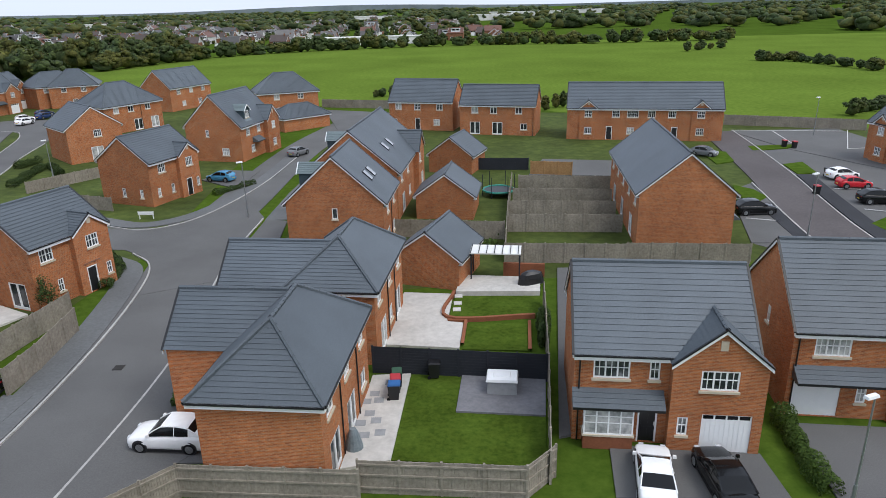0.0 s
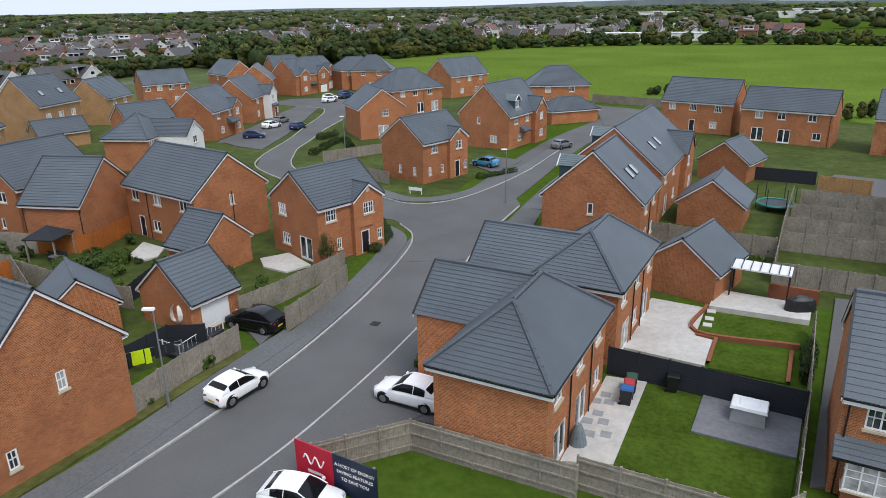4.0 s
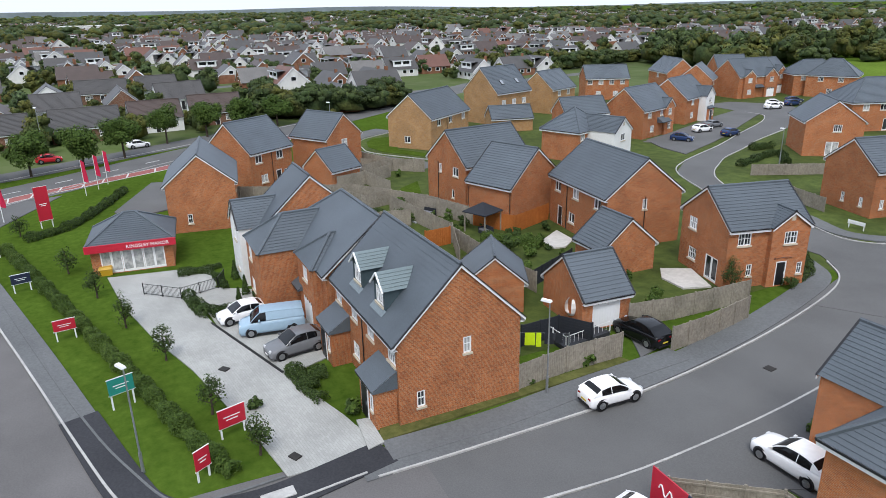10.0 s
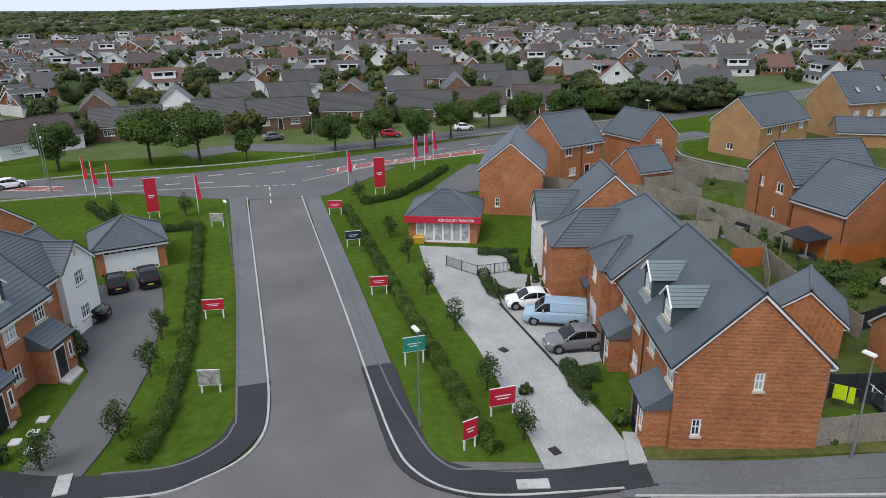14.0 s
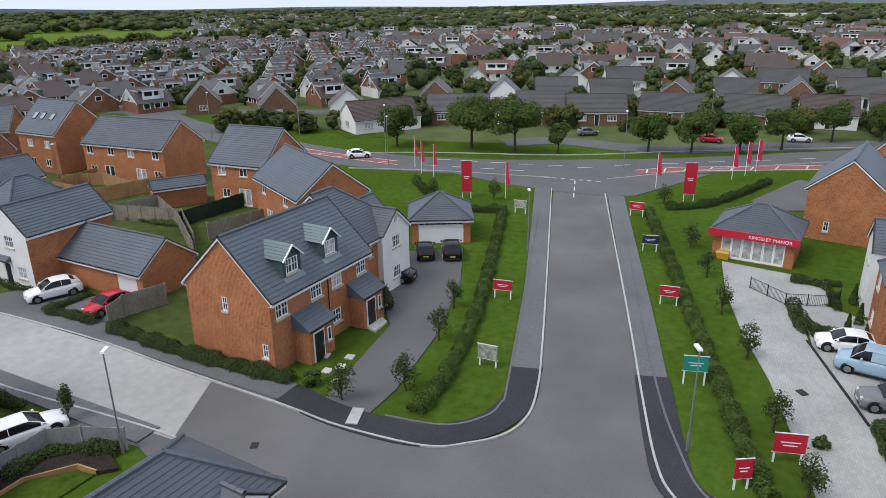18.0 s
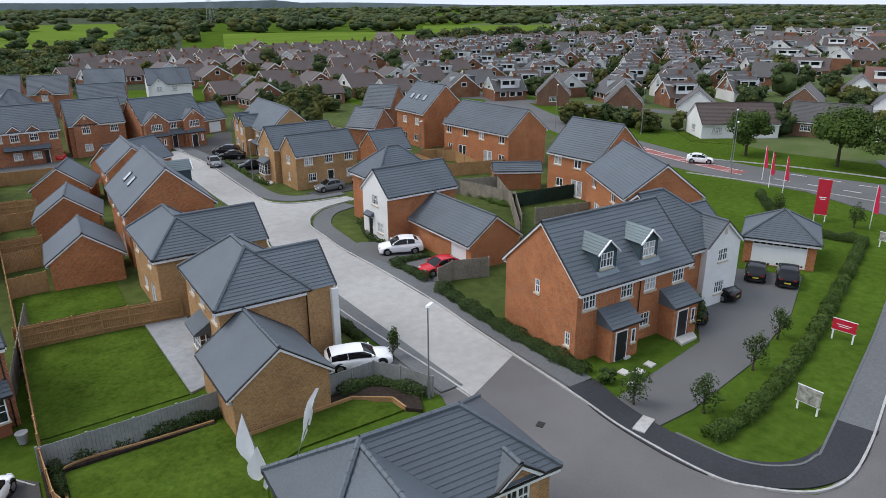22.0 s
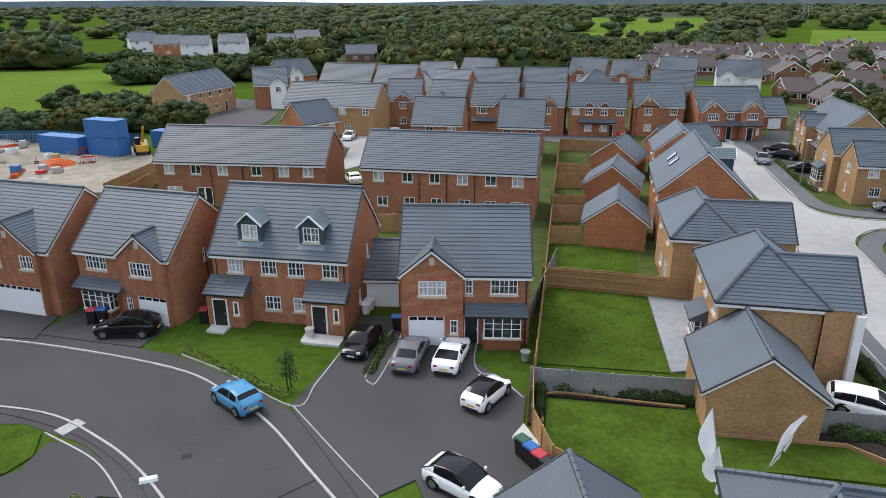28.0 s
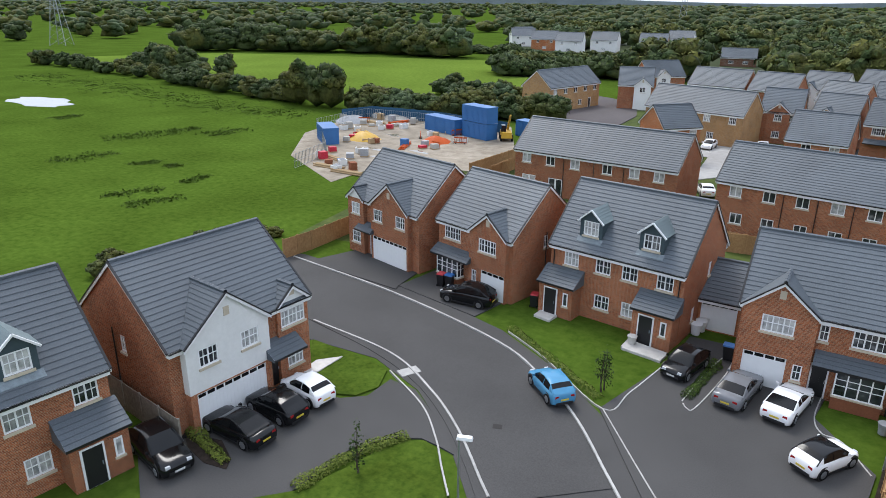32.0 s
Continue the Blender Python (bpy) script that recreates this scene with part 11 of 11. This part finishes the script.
def tree_line(pts, h, w, n, label):
    """Trees of one belt as one leafy mass."""
    rng = np.random.default_rng(int(abs(pts[0][0] * 3 + pts[0][1])) % 9973)
    line = smooth_line(pts, 8)
    P, N, S, C, R = [], [], [], [], []
    for i in range(n):
        f = (i + rng.uniform(0, 0.9)) / n * (len(line) - 1)
        a = line[int(f)].lerp(line[min(int(f) + 1, len(line) - 1)], f % 1)
        hh, ww = h * rng.uniform(0.65, 1.2), w * rng.uniform(0.7, 1.25)
        x, y = a.x + rng.uniform(-w, w) * 0.3, a.y + rng.uniform(-w, w) * 0.3
        c, r = clump_crown(rng, x, y, hh, ww * 1.1, 30)
        C.append(c), R.append(r)
        m = 520
        pick = rng.integers(0, len(c) - 1, m)
        d = rng.normal(size=(m, 3))
        d /= np.linalg.norm(d, axis=1)[:, None]
        q = c[pick] + d * r[pick] * rng.uniform(0.92, 1.3, (m, 1))
        q[:, 2] = np.maximum(q[:, 2], 0.1)
        P.append(q), N.append(d + rng.normal(size=(m, 3)) * 0.35), S.append(rng.uniform(0.6, 1.2, m) * (hh + ww) * 0.0135)
    leaves = quads_data("leaves", np.concatenate(P), np.concatenate(N), np.concatenate(S), LEAF_FAR, rng, 3)
    # inner clumps take the darker green, so gaps between leaves look shaded
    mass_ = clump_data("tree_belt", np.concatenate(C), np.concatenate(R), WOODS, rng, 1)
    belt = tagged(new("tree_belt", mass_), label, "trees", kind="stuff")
    lv = new("leaves", leaves)
    lv.parent = belt



CLEARINGS = [polar(*p) for p in [(111, -297), (147, -327), (100, -313), (78, -312), (37, -271), (126, -304), (154, -342), (75, -352)]]


def in_field(x, y, r, a):
    if any(abs(a - b) * q * 0.0175 < 13 and q - 75 < r < q + 7 for q, b in CLEARINGS):
        return True
    return (152 < a < 156 and r > 400 and r < 640) or (138 < a <= 153 and 395 < r < 600) or (126 < a <= 139 and 470 < r < 760) or (161 < a < 170.5 and 440 < r < 1000 and r % 190 < 165) or (205 < a < 232 and 300 < r < 480)


for x, y, h in town_trees:
    far_tree(x, y, h, h * 0.85, 13 if math.hypot(x, y) < 230 else 8 if math.hypot(x, y) < 350 else 4, 1)
for i in range(10500):
    r = 210 + 2600 * frng.random() ** 1.9
    a = frng.uniform(0, 360)
    x, y = -r * math.sin(radians(a)), r * math.cos(radians(a))
    wood = (165 < a < 206 and r > 208) or (158 < a <= 165 and r > 335) or (142 < a <= 158 and r > 420) or (206 <= a < 246 and r > 420 and frng.random() < 0.5) or (a >= 246 and a < 330 and r > 500) or ((a > 330 or a < 28) and r > 600 and frng.random() < 0.6) or (28 <= a <= 142 and r > 520 and frng.random() < 0.75) or (28 <= a < 40 and 250 < r < 330)
    if not wood or in_field(x, y, r, a):
        continue
    big = 1 + r / 900
    low = 0.55 if 138 < a < 172 and r < 480 or 196 < a < 207 and r < 290 else 1.0
    far_tree(x, y, frng.uniform(7, 13) * low, frng.uniform(7, 14) * big * low ** 0.6, 22 if r < 340 else 14 if r < 480 else 6 if r < 800 else 3, 1)
near = [i for i, c in enumerate(far_pts[1]) if math.hypot(c[0][0], c[0][1]) < 420 and len(c) > 6]
leaf_p, leaf_n, leaf_s = [], [], []
for i in near:
    c, r = far_pts[1][i], far_siz[1][i]
    m = 300 if len(c) > 12 else 130
    pick = frng.integers(0, len(c) - 1, m)
    d = frng.normal(size=(m, 3))
    d /= np.linalg.norm(d, axis=1)[:, None]
    d[:, 2] = np.abs(d[:, 2])
    leaf_p.append(c[pick] + d * r[pick] * frng.uniform(0.92, 1.32, (m, 1))), leaf_n.append(d + frng.normal(size=(m, 3)) * 0.35), leaf_s.append(frng.uniform(0.13, 0.27, m) * r[pick][:, 0])
tagged(new("leaves", quads_data("leaves", np.concatenate(leaf_p), np.concatenate(leaf_n), np.concatenate(leaf_s), LEAF_FAR, frng, 3)), "loose outer leaves of the woods and garden trees", "leaves", kind="stuff")
# crown clumps in the same green with leaf-gap shade in its colour
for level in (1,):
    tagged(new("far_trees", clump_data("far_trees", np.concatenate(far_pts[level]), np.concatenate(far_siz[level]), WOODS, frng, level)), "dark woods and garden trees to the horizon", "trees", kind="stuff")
# ---- tree lines of the surrounding country ----
tree_line([(241, -135), (169, -126), (127, -117), (105, -113)], 4.5, 5.0, 46, "hedgerow of dark trees between fields")
tree_line([(104, -111), (97, -111), (92, -113)], 9.5, 6.0, 7, "clump of large hedgerow trees")
tree_line([(88, -111), (72, -114), (62, -119), (46, -122)], 5.0, 6.0, 30, "hedgerow of dark trees behind the site")
tree_line([(199, -145), (180, -141), (135, -125)], 8.0, 7.0, 14, "large hedgerow trees")
tree_line([(247, -206), (221, -227), (172, -243), (140, -240)], 11.0, 14.0, 50, "dark belt of trees beyond the field")
tree_line([(-129, 266), (-101, 337), (-52, 371), (23, 387), (83, 379), (160, 385)], 7.0, 7.0, 90, "dark hedgerow at the end of the pasture")
tree_line([(-165, 266), (-140, 288), (-124, 348)], 13.0, 10.0, 34, "tall autumn tinted trees beyond the estate")
tree_line([(112, 249), (124, 240), (129, 201)], 3.6, 4.0, 22, "wind shaped hawthorns in the pasture")
tree_line([(105, 301), (127, 320)], 4.0, 4.0, 5, "wind shaped hawthorns in the pasture")
tree_line([(-16, 171), (-12, 171)], 3.0, 2.0, 3, "bushes along the fence")
tree_line([(22, 143), (26, 147)], 3.5, 2.0, 4, "bushes along the fence")
tree_line([(76, 127), (88, 136)], 3.6, 3.0, 5, "bushes along the fence")
tree_line([(-141, 48), (-140, 59), (-141, 71), (-143, 81)], 6.5, 7.0, 22, "dense roadside trees and bushes")
tree_line([(-196, 140), (-190, 167), (-185, 187), (-202, 257)], 7.0, 8.0, 26, "trees between the estate and the town")
tree_line([(-86, -164), (-83, -138), (-84, -124)], 5.0, 5.0, 9, "garden trees among the houses")
tree_line([(-108, -80), (-116, -74), (-111, -61)], 4.5, 4.0, 14, "garden trees beside the main road")
tree_line([(85, -144), (68, -133), (55, -136)], 5.5, 6.0, 16, "bushes beside the building site")
tree_line([(105, -266), (79, -284), (53, -298)], 3.0, 6.0, 20, "low bushes before pale houses")
tree_line([(48, -311), (13, -320), (-22, -318), (-72, -316)], 7.0, 10.0, 42, "dark belt of trees behind the estate")
tree_line([(163, -246), (145, -269), (109, -263)], 3.6, 7.0, 26, "dark belt of trees behind the estate")
tree_line([(-68, -117), (-71.5, -111)], 5.4, 4.0, 5, "yellow green garden trees behind a fence")
tree_line([(-76, -142), (-84, -131)], 5.0, 4.5, 6, "garden trees among the houses")
tree_line([(50, -29), (51, -31)], 1.7, 1.6, 4, "bushes behind the garden fence")
tree_line([(51, -40), (49, -43), (45, -44)], 1.0, 1.4, 7, "bushes behind the garden fence")
tree_line([(-248, -284), (-321, -285), (-392, -253), (-496, -189)], 9.0, 10.0, 50, "field trees behind the town")
tree_line([(-173, 59), (-153, 58), (-138, 59)], 6.0, 6.0, 12, "roadside trees")
tree_line([(-139, -72), (-132, -42), (-138, 0), (-147, 40)], 1.6, 2.2, 70, "garden hedges before the bungalows")
tree_line([(-150, -60), (-160, -20), (-164, 30)], 2.6, 3.0, 40, "garden bushes among the bungalows")

# ---- rushes in the wet pasture ----
RUSH = speckled("rushes", (0.04, 0.078, 0.008), (0.08, 0.122, 0.014), 3.0, 0.3, 0.9, 0.3, "World", 0.3)
rng_r = np.random.default_rng(77)
PR = []
for ax, ay, bx, by, wd in ((127, -72, 127, -77, 2.0), (102, -65, 97, -76, 3.7), (99, -75, 97, -80, 2.0), (91, -76, 90, -84, 3.4), (94, -51, 91, -60, 2.6), (83, -56, 81, -59, 0.8), (78, -58, 77, -59, 0.7), (71, -44, 69, -50, 1.5), (66, -43, 64, -49, 1.5), (69, -53, 69, -57, 0.6), (207, -114, 176, -110, 9.9), (176, -110, 151, -108, 9.0), (151, -108, 124, -102, 8.0), (124, -102, 105, -99, 7.6), (105, -99, 91, -101, 5.7)):
    n = int(70 + 9 * math.hypot(bx - ax, by - ay) * min(wd, 4) ** 0.5)
    u, v = rng_r.uniform(0, 1, n), rng_r.normal(0, 0.5, n) * wd
    d = np.array((bx - ax, by - ay)) / math.hypot(bx - ax, by - ay)
    cu, cv = rng_r.uniform(0, 1, 9), rng_r.normal(0, 0.5, 9) * wd
    ln = math.hypot(bx - ax, by - ay)
    gap = np.min(np.hypot((u[:, None] - cu) * ln * 0.35, v[:, None] - cv), axis=1)
    clump = gap < rng_r.uniform(0, 1, n) ** 2 * wd * 1.1 + 0.15
    PR.append(np.stack([ax + (bx - ax) * u - d[1] * v, ay + (by - ay) * u + d[0] * v, np.full(n, 0.09)], 1)[clump])
PR = np.concatenate(PR)
PR = np.concatenate([PR + rng_r.normal(0, 0.42, PR.shape) * (1, 1, 0.06) for _ in range(4)])
NR = rng_r.normal(size=PR.shape) * (1, 1, 0.5) + (0, 0, 0.9)
NR /= np.linalg.norm(NR, axis=1)[:, None]
rushes = new("rushes", quads_data("rushes", PR, NR, rng_r.uniform(0.06, 0.15, len(PR)), RUSH, rng_r))
tagged(rushes, "dark clumps of rushes in the wet pasture", "rushes", "", "stuff")
